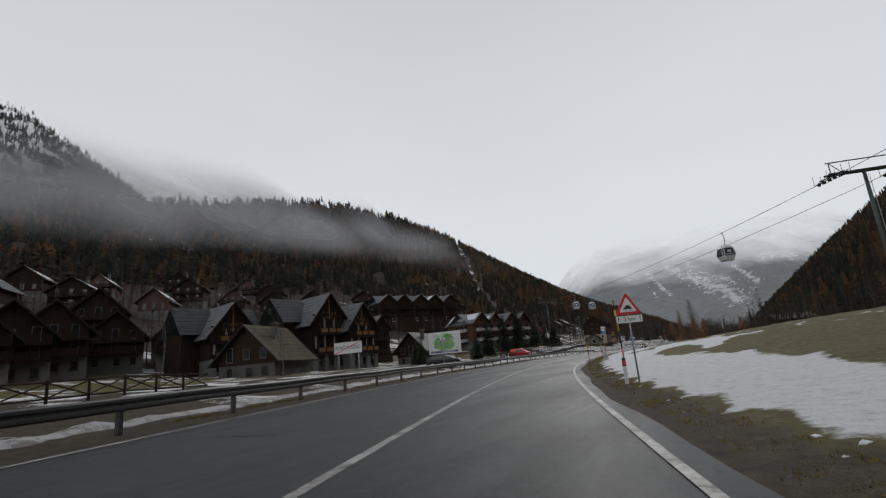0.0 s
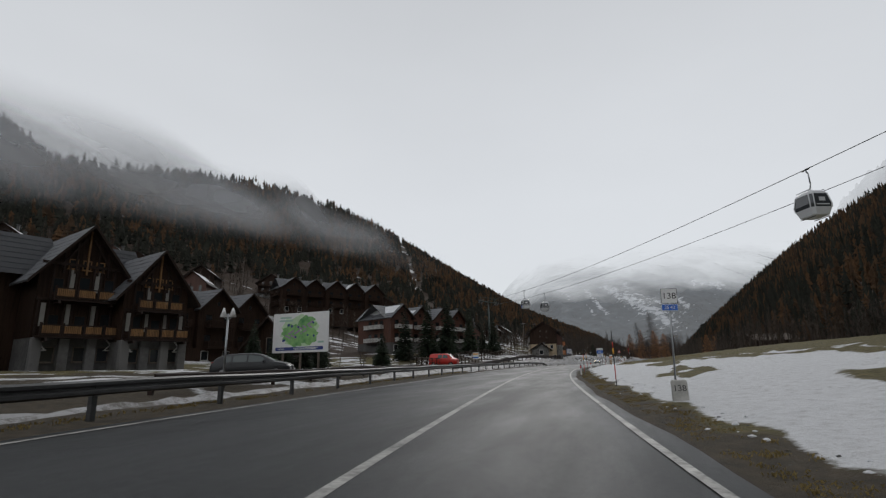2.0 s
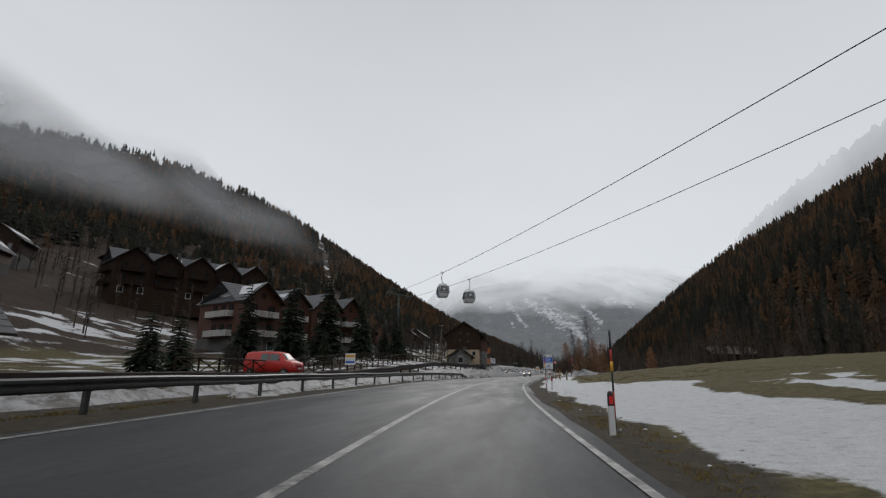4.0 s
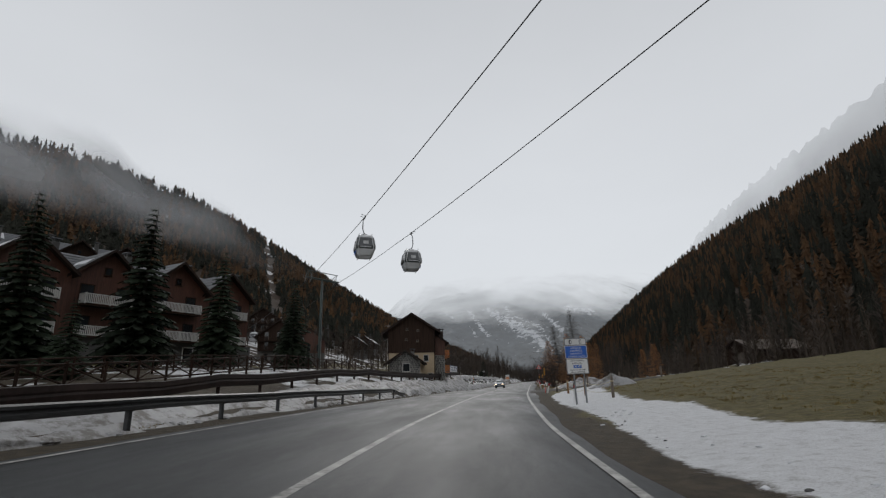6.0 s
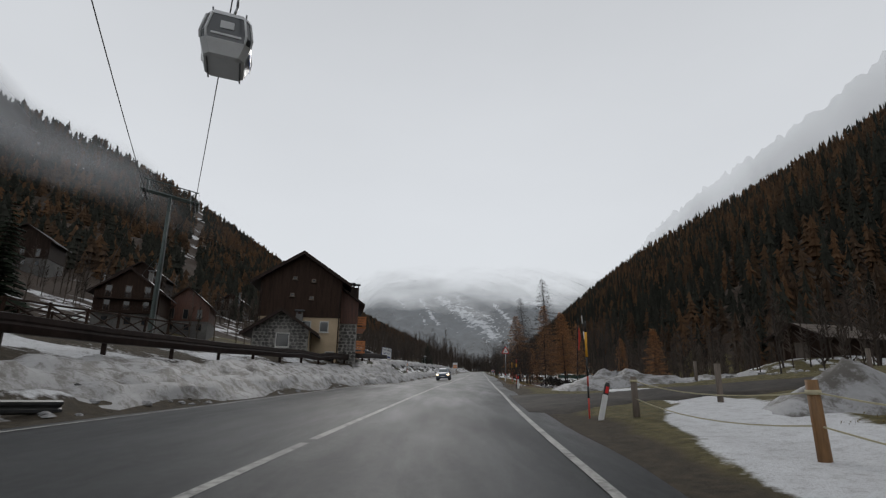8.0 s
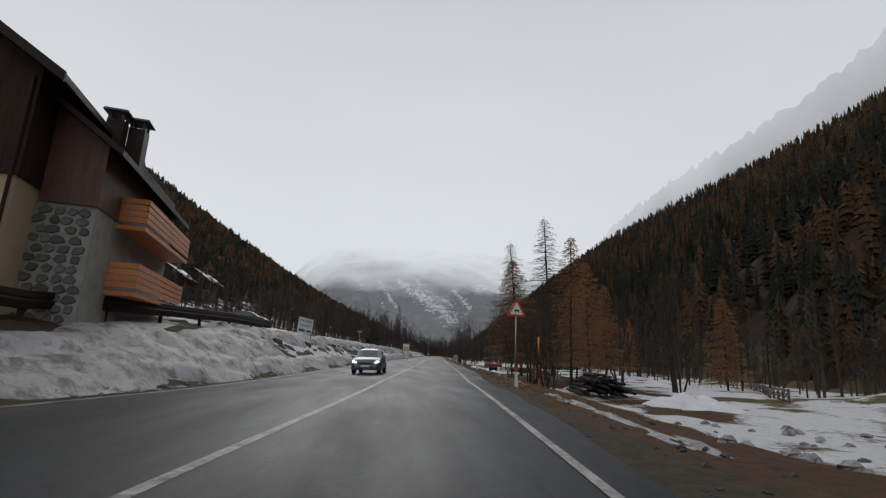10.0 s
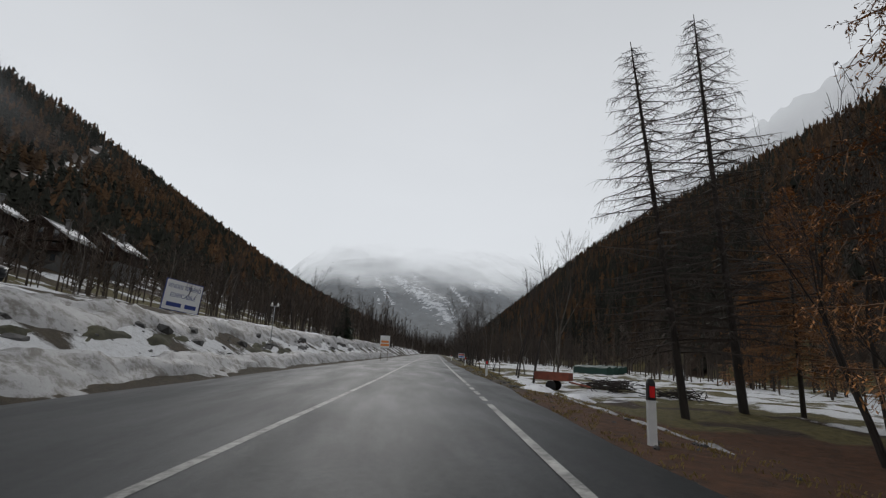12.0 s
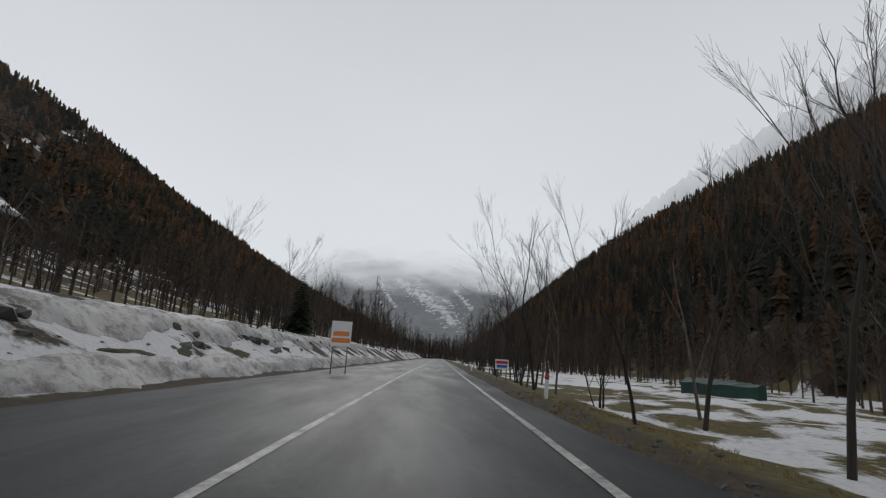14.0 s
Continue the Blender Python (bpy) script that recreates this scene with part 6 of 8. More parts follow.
def larch(tall, seed, label, needles=0.0, needle_mat=None, name="larch_tree", reach=0.23, low=0.16):
    rng = random.Random(seed)
    e = thing(name, Matrix(), label, "tree", "larches")
    bend = Vector((rng.uniform(-0.02, 0.02), rng.uniform(-0.02, 0.02), 0)) * tall
    bm = bmesh.new()
    stem = lambda q: Vector((bend.x * q * q, bend.y * q * q, tall * q))
    limb(bm, [stem(q) + Vector((0, 0, -0.5 if q == 0 else 0)) for q in (0, 0.2, 0.45, 0.7, 0.9, 1.0)], 0.0085 * tall + 0.03, 0.012, 8)
    part("trunk", bm, BARK, e, smooth=True)
    bm, bn = bmesh.new(), bmesh.new()
    n = int(70 + tall * 8.0)
    for i in range(n):
        q = low + (0.985 - low) * (i / n) ** 0.92
        a = i * 2.399 + rng.uniform(-0.4, 0.4)
        r = tall * reach * (1 - q) ** 0.72 * rng.uniform(0.6, 1.12) + 0.12
        out = Vector((math.cos(a), math.sin(a), 0))
        base = stem(q)
        up = rng.uniform(-0.12, 0.18)
        pts = [base + out * r * t + Vector((0, 0, r * (up * t - 0.34 * t * t + 0.3 * t**3 * 0.8))) for t in (0, 0.3, 0.6, 0.85, 1.0)]
        limb(bm, pts, 0.012 + 0.011 * r, 0.005, 3)
        side = Vector((-out.y, out.x, 0))
        for k in range(int(9 + r * 9)):
            t = rng.uniform(0.15, 1.0)
            p = pts[0].lerp(pts[2], t / 0.6) if t < 0.6 else pts[2].lerp(pts[4], (t - 0.6) / 0.4)
            d = (side * rng.choice((-1, 1)) * rng.uniform(0.3, 1.0) + out * rng.uniform(0.1, 0.7) + Vector((0, 0, rng.uniform(-0.9, 0.1)))).normalized() * rng.uniform(0.15, 0.46) * min(1.6, 0.6 + r * 0.35)
            limb(bm, [p, p + d * 0.55, p + d + Vector((0, 0, -0.06))], 0.0065, 0.003, 3)
            if rng.random() < needles:
                for j in range(13):
                    c = p + d * rng.uniform(0.05, 1.1)
                    spray(bn, c, Vector((rng.uniform(-1, 1), rng.uniform(-1, 1), rng.uniform(-0.9, 0.5))).normalized() * rng.uniform(0.05, 0.11), 0.013)
    part("crown", bm, LARCHTWIG if needles else TWIG, e)
    if needles:
        part("needles", bn, needle_mat or LARCH, e, "thin rust-coloured needles")
    else:
        bn.free()
    return e


def bare_tree(tall, seed, label, stems=1, spread=0.35, bark=None, name="bare_tree", depth=4, leaves=0.0):
    """A leafless broadleaf: stems that fork again and again into fine twigs."""
    rng = random.Random(seed)
    e = thing(name, Matrix(), label, "tree", "bare trees")
    bm, bt, bl = bmesh.new(), bmesh.new(), bmesh.new()

    def grow(p, d, length, r, level):
        pts, q = [p], p
        for k in range(3):
            d = (d + Vector((rng.uniform(-1, 1), rng.uniform(-1, 1), rng.uniform(-0.2, 0.7))) * 0.13).normalized()
            q = q + d * length / 3
            pts.append(q)
        limb(bm if level < 2 else bt, pts, r, r * 0.55, 6 if level == 0 else 4 if level < 3 else 3)
        if leaves and level >= 2:
            for k in range(5):
                if rng.random() < leaves:
                    spray(bl, pts[rng.randrange(1, 4)], Vector((rng.uniform(-1, 1), rng.uniform(-1, 1), rng.uniform(-1, 0.4))).normalized() * 0.09, 0.028)
        if level >= depth:
            return
        for k in range(3 if level == 0 else rng.choice((3, 4, 4))):
            t = rng.uniform(0.35, 1.0)
            b = pts[0].lerp(pts[3], t) if k else pts[3]
            nd2 = (d + Vector((rng.uniform(-1, 1), rng.uniform(-1, 1), rng.uniform(-0.15, 0.5))) * spread * (1.4 if k else 0.6)).normalized()
            grow(b, nd2, length * rng.uniform(0.5, 0.72), max(0.004, r * (0.62 if k == 0 else 0.42)), level + 1)

    for s in range(stems):
        a = s * math.tau / max(1, stems) + rng.uniform(-0.4, 0.4)
        lean = 0.0 if stems == 1 else rng.uniform(0.12, 0.3)
        p = Vector((math.cos(a), math.sin(a), 0)) * (0.0 if stems == 1 else 0.22)
        grow(p + Vector((0, 0, -0.3)), Vector((math.cos(a) * lean, math.sin(a) * lean, 1)).normalized(), tall * rng.uniform(0.4, 0.5), 0.0065 * tall + 0.02 if stems == 1 else 0.006 * tall + 0.012, 0)
    part("trunk", bm, bark or BARK, e, smooth=True)
    part("crown", bt, TWIG, e)
    if leaves:
        part("leaves", bl, LARCHBROWN, e, "few withered brown leaves")
    else:
        bl.free()
    return e


def tree_at(proto, s, lat, turn=0.0, size=1.0, lean=0.0, used=[]):
    """lean: degrees by which the top hangs over towards the road."""
    p = on(s, lat)
    h = heading(s)
    stand = pose(p.x, p.y, p.z - 0.05, 0, 0, h) @ pose(0, 0, 0, 0, -lean, 0) @ pose(0, 0, 0, 0, 0, turn - h)
    m = stand @ Matrix.Diagonal((size, size, size, 1))
    if proto not in used:
        used.append(proto)
        proto.matrix_world = m
        return proto
    o = copy_thing(proto, stand)
    o.scale = (size, size, size)
    return o


# ---- houses ----
def window_set(parent, x, z, w, h, y=0.0, frame_mat=None, depth_dir=-1.0, shutter=None, lit=False):
    """A window in a wall that faces -y: frame proud of the wall, pane set in it."""
    bm = bmesh.new()
    t = 0.09
    for c, s in (((x, y + depth_dir * 0.02, z + h / 2 - t / 2), (w, 0.1, t)), ((x, y + depth_dir * 0.02, z - h / 2 + t / 2), (w, 0.1, t)),
                 ((x - w / 2 + t / 2, y + depth_dir * 0.02, z), (t, 0.1, h - 2 * t)), ((x + w / 2 - t / 2, y + depth_dir * 0.02, z), (t, 0.1, h - 2 * t))):
        box(bm, c, s)
    win = part("window", bm, frame_mat or WHITEWOOD, parent)
    bm = bmesh.new()
    box(bm, (x, y + depth_dir * 0.012, z), (w - 2 * t, 0.03, h - 2 * t))
    part("pane", bm, shutter or GLASS, win)
    bm = bmesh.new()
    box(bm, (x, y + depth_dir * 0.06, z - h / 2 - 0.03), (w + 0.14, 0.16, 0.06))
    part("sill", bm, frame_mat or WHITEWOOD, win)
    return win


def roof_pair(parent, w, y0, y1, eave, rise, over=0.7, mat=None, thick=0.16, courses=9, snow=0.0, seed=1, name="roof"):
    """Two slopes of overlapping courses of slate with a dark edge board; the ridge runs along y."""
    rng = random.Random(seed)
    half = w / 2 + over
    slope = rise / (w / 2)
    for sx in (-1, 1):
        # one stepped skin of slate courses
        bm = bmesh.new()
        n = max(3, int((y1 - y0 + 1.6) / 1.2))
        rings = []
        for j in range(n + 1):
            y = y0 - 0.8 + (y1 - y0 + 1.6) * j / n
            low = eave - over * slope
            ring = [(sx * half, y, low + 0.02)]
            for k in range(courses):
                dz = rng.uniform(-0.012, 0.016)
                ring.append((sx * half * (1 - k / courses), y, low + slope * half * k / courses + thick + 0.045 + dz))
                ring.append((sx * half * (1 - (k + 1) / courses), y, low + slope * half * (k + 1) / courses + thick + dz))
            rings.append(ring)
        loft(bm, rings, closed=False, caps=False)
        rf = part(name, bm, mat or SLATE, parent)
        bm = bmesh.new()
        e0, e1 = (sx * half, eave - over * slope), (0, eave + rise)
        prism(bm, [(e0[0], e0[1]), (e1[0], e1[1]), (e1[0], e1[1] + thick), (e0[0], e0[1] + thick)], y1 - y0 + 1.5, Matrix.Translation((0, y0 - 0.75, 0)))
        part("roof_deck", bm, FASCIA, rf)
        bm = bmesh.new()
        prism(bm, [(e0[0] * 1.01, e0[1] - 0.1), (e1[0], e1[1] - 0.1), (e1[0], e1[1] + thick + 0.05), (e0[0] * 1.01, e0[1] + thick + 0.05)], 0.08, Matrix.Translation((0, y0 - 0.86, 0)))
        part("barge_board", bm, FASCIA, rf)
        if snow and rng.random() < snow:
            bm = bmesh.new()
            n = 12
            a0, a1 = rng.uniform(0.25, 0.5), rng.uniform(0.7, 0.98)
            rings = []
            for j in range(n + 1):
                y = y0 + (y1 - y0) * (rng.uniform(0.0, 0.03) + j / n)
                r = []
                for i, a in enumerate((a0 + rng.uniform(-0.06, 0.06), (a0 + a1) / 2, a1)):
                    r.append((sx * half * (1 - a), y, eave - over * slope + slope * half * a + thick + 0.05 + (0.09 if i == 1 else 0.0)))
                rings.append(r)
            loft(bm, rings, closed=False, caps=False)
            part("roof_snow", bm, SNOW, rf, "melting snow left on the roof", smooth=True)


def chimney(parent, x, y, z, tall=1.3, mat=None):
    bm = bmesh.new()
    box(bm, (x, y, z + tall / 2 - 0.4), (0.62, 0.62, tall + 0.8))
    c = part("chimney", bm, mat or STONE, parent)
    bm = bmesh.new()
    for dx, dy in ((-0.24, -0.24), (0.24, -0.24), (0.24, 0.24), (-0.24, 0.24)):
        box(bm, (x + dx, y + dy, z + tall + 0.15), (0.1, 0.1, 0.34))
    part("chimney_pillars", bm, STONE, c)
    bm = bmesh.new()
    box(bm, (x, y, z + tall + 0.37), (0.95, 0.95, 0.1), taper=0.9)
    part("chimney_cap", bm, SLATE, c)


def gable_wall(parent, w, z0, eave, rise, y, depth, mat, name="wall"):
    bm = bmesh.new()
    prism(bm, [(-w / 2, z0), (w / 2, z0), (w / 2, eave), (0, eave + rise), (-w / 2, eave)], depth, Matrix.Translation((0, y, 0)))
    return part(name, bm, mat, parent)


def balcony(parent, x, z, w, y=0.0, deep=1.2, rail=None, style="slats", tall=0.95):
    rail = rail or WHITEWOOD
    bm = bmesh.new()
    box(bm, (x, y - deep / 2, z - 0.09), (w, deep, 0.16))
    b = part("balcony", bm, DARKWOOD, parent)
    bm = bmesh.new()
    for zz in (0.12, tall):
        box(bm, (x, y - deep + 0.04, z + zz), (w, 0.07, 0.09))
        for sx in (-1, 1):
            box(bm, (x + sx * (w / 2 - 0.04), y - deep / 2, z + zz), (0.07, deep - 0.16, 0.09))
    part("hand_rail", bm, rail, b)
    n = int(w / 0.16) if style == "slats" else int(w / 0.3)
    bm = bmesh.new()
    for k in range(n + 1):
        box(bm, (x - w / 2 + 0.06 + (w - 0.12) * k / n, y - deep + 0.04, z + tall / 2 + 0.06), (0.085 if style == "slats" else 0.07, 0.035, tall - 0.12))
    for k in range(int(deep / 0.16)):
        for sx in (-1, 1):
            box(bm, (x + sx * (w / 2 - 0.04), y - 0.1 - 0.16 * k, z + tall / 2 + 0.06), (0.035, 0.085, tall - 0.12))
    part("balustrade", bm, rail, b)
    bm = bmesh.new()
    for k in range(max(2, int(w / 1.6)) + 1):
        kk = max(2, int(w / 1.6))
        bm = bmesh.new()
        box(bm, (x - w / 2 + 0.05 + (w - 0.1) * k / kk, y - deep + 0.04, z + tall / 2 + 0.03), (0.11, 0.11, tall + 0.1))
        part("rail_post", bm, rail, b)
    return b


def stone_facing(parent, w, z0, z1, y, seed, cell=0.34, gable=0.0, skip=None, protos=[]):
    """Rubble stones laid one by one in a mortar wall that faces -y."""
    rng = random.Random(seed)
    if not protos:
        for k in range(7):
            r2 = random.Random(100 + k)
            bm = bmesh.new()
            n = 7
            ang = sorted(r2.uniform(-0.3, 0.3) + j * math.tau / n for j in range(n))
            rad = [r2.uniform(0.8, 1.08) for _ in ang]
            loft(bm, [[(math.cos(a) * r * 0.5, 0.0, math.sin(a) * r * 0.42) for a, r in zip(ang, rad)], [(math.cos(a) * r * 0.42, -0.06, math.sin(a) * r * 0.35) for a, r in zip(ang, rad)]])
            protos.append(finish(bm, "stone", STONE))
    rows = int((z1 + gable - z0) / (cell * 0.8))
    for j in range(rows):
        z = z0 + (j + 0.5) * cell * 0.8
        x = -w / 2 + cell * (0.3 + 0.4 * (j % 2))
        while x < w / 2 - 0.1:
            c = cell * rng.uniform(0.8, 1.35)
            lim = w / 2 if z < z1 else w / 2 * (1 - (z - z1) / max(gable, 0.01))
            if abs(x) < lim - 0.12 and not (skip and skip[0] < x < skip[1] and skip[2] < z < skip[3]):
                o = new("stone", protos[rng.randrange(7)])
                o.parent = parent
                o.matrix_basis = Matrix.Translation((x, y, z)) @ Matrix.Rotation(rng.uniform(-0.4, 0.4), 4, "Y") @ Matrix.Diagonal((c * 1.02, 1, cell * 1.0, 1))
            x += c * 0.97


def panel_balcony(parent, x, z, w, y, deep, decor, n):
    """A gallery on dark beams whose front is closed by framed, slatted honey-coloured panels."""
    b = block("balcony", (x, y - deep / 2, z - 0.12), (w, deep, 0.2), FASCIA, parent)
    for zz in (0.1, 0.86):
        block("hand_rail", (x, y - deep + 0.05, z + zz), (w, 0.12, 0.1), FASCIA, b)
    pw = w / n
    for k in range(n):
        cx = x - w / 2 + pw * (k + 0.5)
        block("rail_post", (cx - pw / 2 + 0.07, y - deep + 0.05, z + 0.5), (0.14, 0.14, 1.05), FASCIA, b)
        bm = bmesh.new()
        m = max(4, int(pw / 0.16))
        for q in range(m):
            box(bm, (cx - pw * 0.4 + pw * 0.8 * (q + 0.5) / m, y - deep + 0.03, z + 0.48), (pw * 0.8 / m * 0.74, 0.05, 0.62))
        part("balcony_panel", bm, decor, b, "slatted honey-coloured panel")
    for sx in (-1, 1):
        block("beam_end", (x + sx * w * 0.42, y - deep * 0.6, z - 0.34), (0.2, deep * 1.1, 0.24), FASCIA, b, taper=0.8)
    return b


def timber_front(e, w, base, eave, rise, step, floors, decor, rng):
    """A half-timbered gable: stone piers, dark posts and beams with pale infill, panelled galleries, a crossed brace, a glazed top."""
    for x in (-0.44, -0.15, 0.16, 0.45):
        block("stone_pier", (w * x, -0.25, base / 2 - 0.5), (0.75, 0.5, base + 1.0), STONE, e, bevel=0.04)
    for f in range(floors):
        z = base + 0.15 + f * step
        panel_balcony(e, 0, z, w * (0.94 - 0.22 * f), -0.06, 1.2 - 0.25 * f, decor, 4 - f)
        for k, x in enumerate((-0.47, -0.36, -0.19, -0.1, 0.1, 0.19, 0.36, 0.47)):
            if abs(x) < 0.5 - 0.1 * f:
                block("timber_post", (w * x, -0.13, z + step / 2), (0.16, 0.14, step), FASCIA, e)
        for x in (-0.415, -0.145, 0.145, 0.415):
            if abs(x) < 0.45 - 0.1 * f:
                block("infill_panel", (w * x, -0.085, z + step * 0.56), (0.34, 0.06, step * 0.62), WHITEWALL, e, "pale rendered panel between posts")
        block("timber_beam", (0, -0.14, z + step - 0.06), (w * 0.99, 0.18, 0.22), FASCIA, e)
    for sx in (-1, 1):
        bm = bmesh.new()
        for a in (-0.72, 0.72):
            box(bm, (sx * w * 0.4, -0.2, base * 0.82), (0.1, 0.08, 1.25), Matrix.Rotation(a, 3, "Y"))
        box(bm, (sx * w * 0.4, -0.2, base * 0.82 + 0.5), (1.05, 0.09, 0.09))
        box(bm, (sx * w * 0.4, -0.2, base * 0.82 - 0.5), (1.05, 0.09, 0.09))
        part("crossed_brace", bm, WHITEWOOD, e, "white crossed brace")
    for x in (-0.26, -0.13, 0.0, 0.13, 0.26):
        top = eave + rise * (1 - abs(x) * 2) - 0.35
        block("gable_post", (w * x, -0.16, (eave - 0.1 + top) / 2), (0.14, 0.16, top - eave + 0.1), decor if x == 0 else FASCIA, e)
    for sx in (-1, 1):
        block("gable_strut", (sx * w * 0.17, -0.22, eave + rise * 0.42), (0.16, 0.12, rise * 0.75), FASCIA, e, rot=Matrix.Rotation(-sx * 0.55, 3, "Y"))
    for x in (-0.16, 0.0, 0.16):
        window_set(e, w * x, eave + 0.75, 0.7, 0.9, -0.06, decor)


def cross_wing(e, w, d, eave, rise, reach, mat):
    """The main roof behind a gable, its ridge running sideways, with dark walls below."""
    y0, y1, top = d * 0.3, d * 0.95, eave + rise - 0.15
    for sx in (-1, 1):
        block("wing_wall", (sx * (w / 2 + reach / 2), (y0 + y1) / 2, eave / 2 - 0.6), (reach, y1 - y0 - 0.6, eave + 1.2), DARKWOOD, e)
        for a, b in ((y0 - 0.7, (y0 + y1) / 2), (y1 + 0.7, (y0 + y1) / 2)):
            bm = bmesh.new()
            lo, hi = eave - 0.35, top
            n = 8
            prev = None
            for k in range(n):
                for t, lift in ((k / n, 0.06), ((k + 1) / n, 0.0)):
                    row = [bm.verts.new((sx * x, a + (b - a) * t, lo + (hi - lo) * t + lift + 0.1)) for x in (w * 0.12, w / 2 + reach + 0.6)]
                    if prev:
                        bm.faces.new((prev[0], prev[1], row[1], row[0]))
                    prev = row
            r = bmesh.ops.solidify(bm, geom=bm.faces[:], thickness=0.14)
            part("wing_roof", bm, mat or SLATE, e)


def chalet(m, w, d, eave, rise, label, seed, base=2.6, upper=None, roof=None, floors=2, decor=None, balconies=True, snow=0.3, rail=None, group="chalets", stack=True, windows=True):
    """A gabled alpine house: stone below, timber above, balconies across the gable."""
    rng = random.Random(seed)
    e = thing("chalet", m, label, "house", group)
    upper = upper or DARKWOOD
    bm = bmesh.new()
    box(bm, (0, d / 2, base / 2 - 1.5), (w, d, base + 3.0))
    part("stone_base", bm, STONE, e)
    gable_wall(e, w + 0.12, base, eave, rise, -0.06, d + 0.12, upper, "timber_wall")
    roof_pair(e, w, 0, d, eave, rise, 0.95, roof, snow=snow, seed=seed)
    step = (eave - base + 0.6) / floors
    for f in range(floors):
        z = base + 0.15 + f * step
        if balconies and not decor:
            balcony(e, 0, z, w * 0.94, -0.06, 1.15, rail or DARKWOOD)
        if windows:
            for x in (-w * 0.3, 0.0, w * 0.3):
                window_set(e, x, z + 1.15, 0.95, 1.35 if rng.random() < 0.5 else 1.9, -0.06, DARKWOOD if decor else GREYWOOD)
    if windows:
        for x in (-w * 0.3, 0.05 * w, w * 0.32):
            window_set(e, x, base * 0.52, 1.0, 1.3, 0.0, GREYWOOD)
    if decor:
        timber_front(e, w, base, eave, rise, step, floors, decor, rng)
    if stack:
        chimney(e, w * 0.22, d * 0.4, eave + rise * 0.62, 1.5)
    return e


def terrace_house(m, bays, bw, d, eave, rise, label, seed, wall, rail, base_mat, floors=2, base=2.4, group="terraces", roof=None):
    """A row of gabled bays side by side, with balconies on every floor."""
    e = thing("apartment_house", m, label, "house", group)
    W = bays * bw
    bm = bmesh.new()
    box(bm, (W / 2, d / 2, base / 2 - 2.0), (W, d, base + 4.0))
    part("base_wall", bm, base_mat, e)
    step = (eave - base + 0.3) / floors
    for k in range(bays):
        x = bw * (k + 0.5)
        off = 0.0 if k % 2 == 0 else 0.8
        bay = new("bay")
        bay.parent = e
        bay.location = (x, off, 0)
        gable_wall(bay, bw - 0.02, base, eave, rise, 0.0, d - off, wall, "wall")
        roof_pair(bay, bw, 0, d - off, eave, rise, 0.35, roof, courses=6, snow=0.35, seed=seed + k)
        for f in range(floors):
            z = base + 0.1 + f * step
            balcony(bay, 0, z, bw * 0.66, 0, 1.25, rail)
            for q in (-0.24, 0.24):
                window_set(bay, q * bw, z + 1.05, 1.3, 2.0, 0.0, DARKWOOD)
        window_set(bay, 0, eave + rise * 0.3, 0.7, 0.8, 0.0, DARKWOOD)
        for q in (-0.28, 0.28):
            window_set(bay, q * bw, base * 0.5, 1.3, 1.5, 0.0, WHITEWOOD)
        if k % 2 == 0:
            chimney(bay, bw * 0.5, d * 0.45, eave + rise * 0.35, 1.7)
    ridge, lo = eave + rise + 0.3, eave - 0.1
    for ya, yb in ((1.6, d / 2), (d - 0.4, d / 2)):
        bm = bmesh.new()
        prev = None
        for k in range(9):
            for t, lift in ((k / 9, 0.07), ((k + 1) / 9, 0.0)):
                row = [bm.verts.new((x, ya + (yb - ya) * t, lo + (ridge - lo) * t + lift)) for x in (-0.5, W + 0.5)]
                if prev:
                    bm.faces.new((prev[0], prev[1], row[1], row[0]))
                prev = row
        part("main_roof", bm, roof or SLATE, e)
    rs = random.Random(seed)
    slope = (ridge - lo) / (d / 2 - 1.6)
    for k in range(bays):
        x0, n = bw * (k + rs.uniform(0.55, 0.75)), 7
        bm = bmesh.new()
        rows = []
        for q in range(n):
            x, y0 = x0 + bw * 0.5 * q / n, d * 0.5 - rs.uniform(0.7, 1.9)
            rows.append([(x, y, ridge + slope * (y - d / 2) + h) for y, h in ((y0, 0.1), (y0 * 0.4 + d * 0.3 - 0.1, 0.16), (d * 0.5 - 0.25 - rs.uniform(0, 0.3), 0.1))])
        loft(bm, rows, closed=False, caps=False)
        part("roof_snow", bm, SNOW, e, "thin patch of snow left below the ridge", smooth=True)
    for k in range(bays):
        chimney(e, bw * (k + 1) - 0.4, d * 0.3, eave + rise * 0.55, 1.9)
    # end walls: windows and a balcony on the side that is seen
    for f in range(floors):
        z = base + 0.1 + f * step
        side = new("end_wall")
        side.parent = e
        side.matrix_basis = pose(0, d * 0.45, 0, 0, 0, -90)
        balcony(side, 0, z, d * 0.5, 0, 1.2, rail)
        for q in (-2.0, 0.2, 2.2):
            window_set(side, q, z + 1.05, 1.2, 1.9, 0.0, DARKWOOD)
    return e


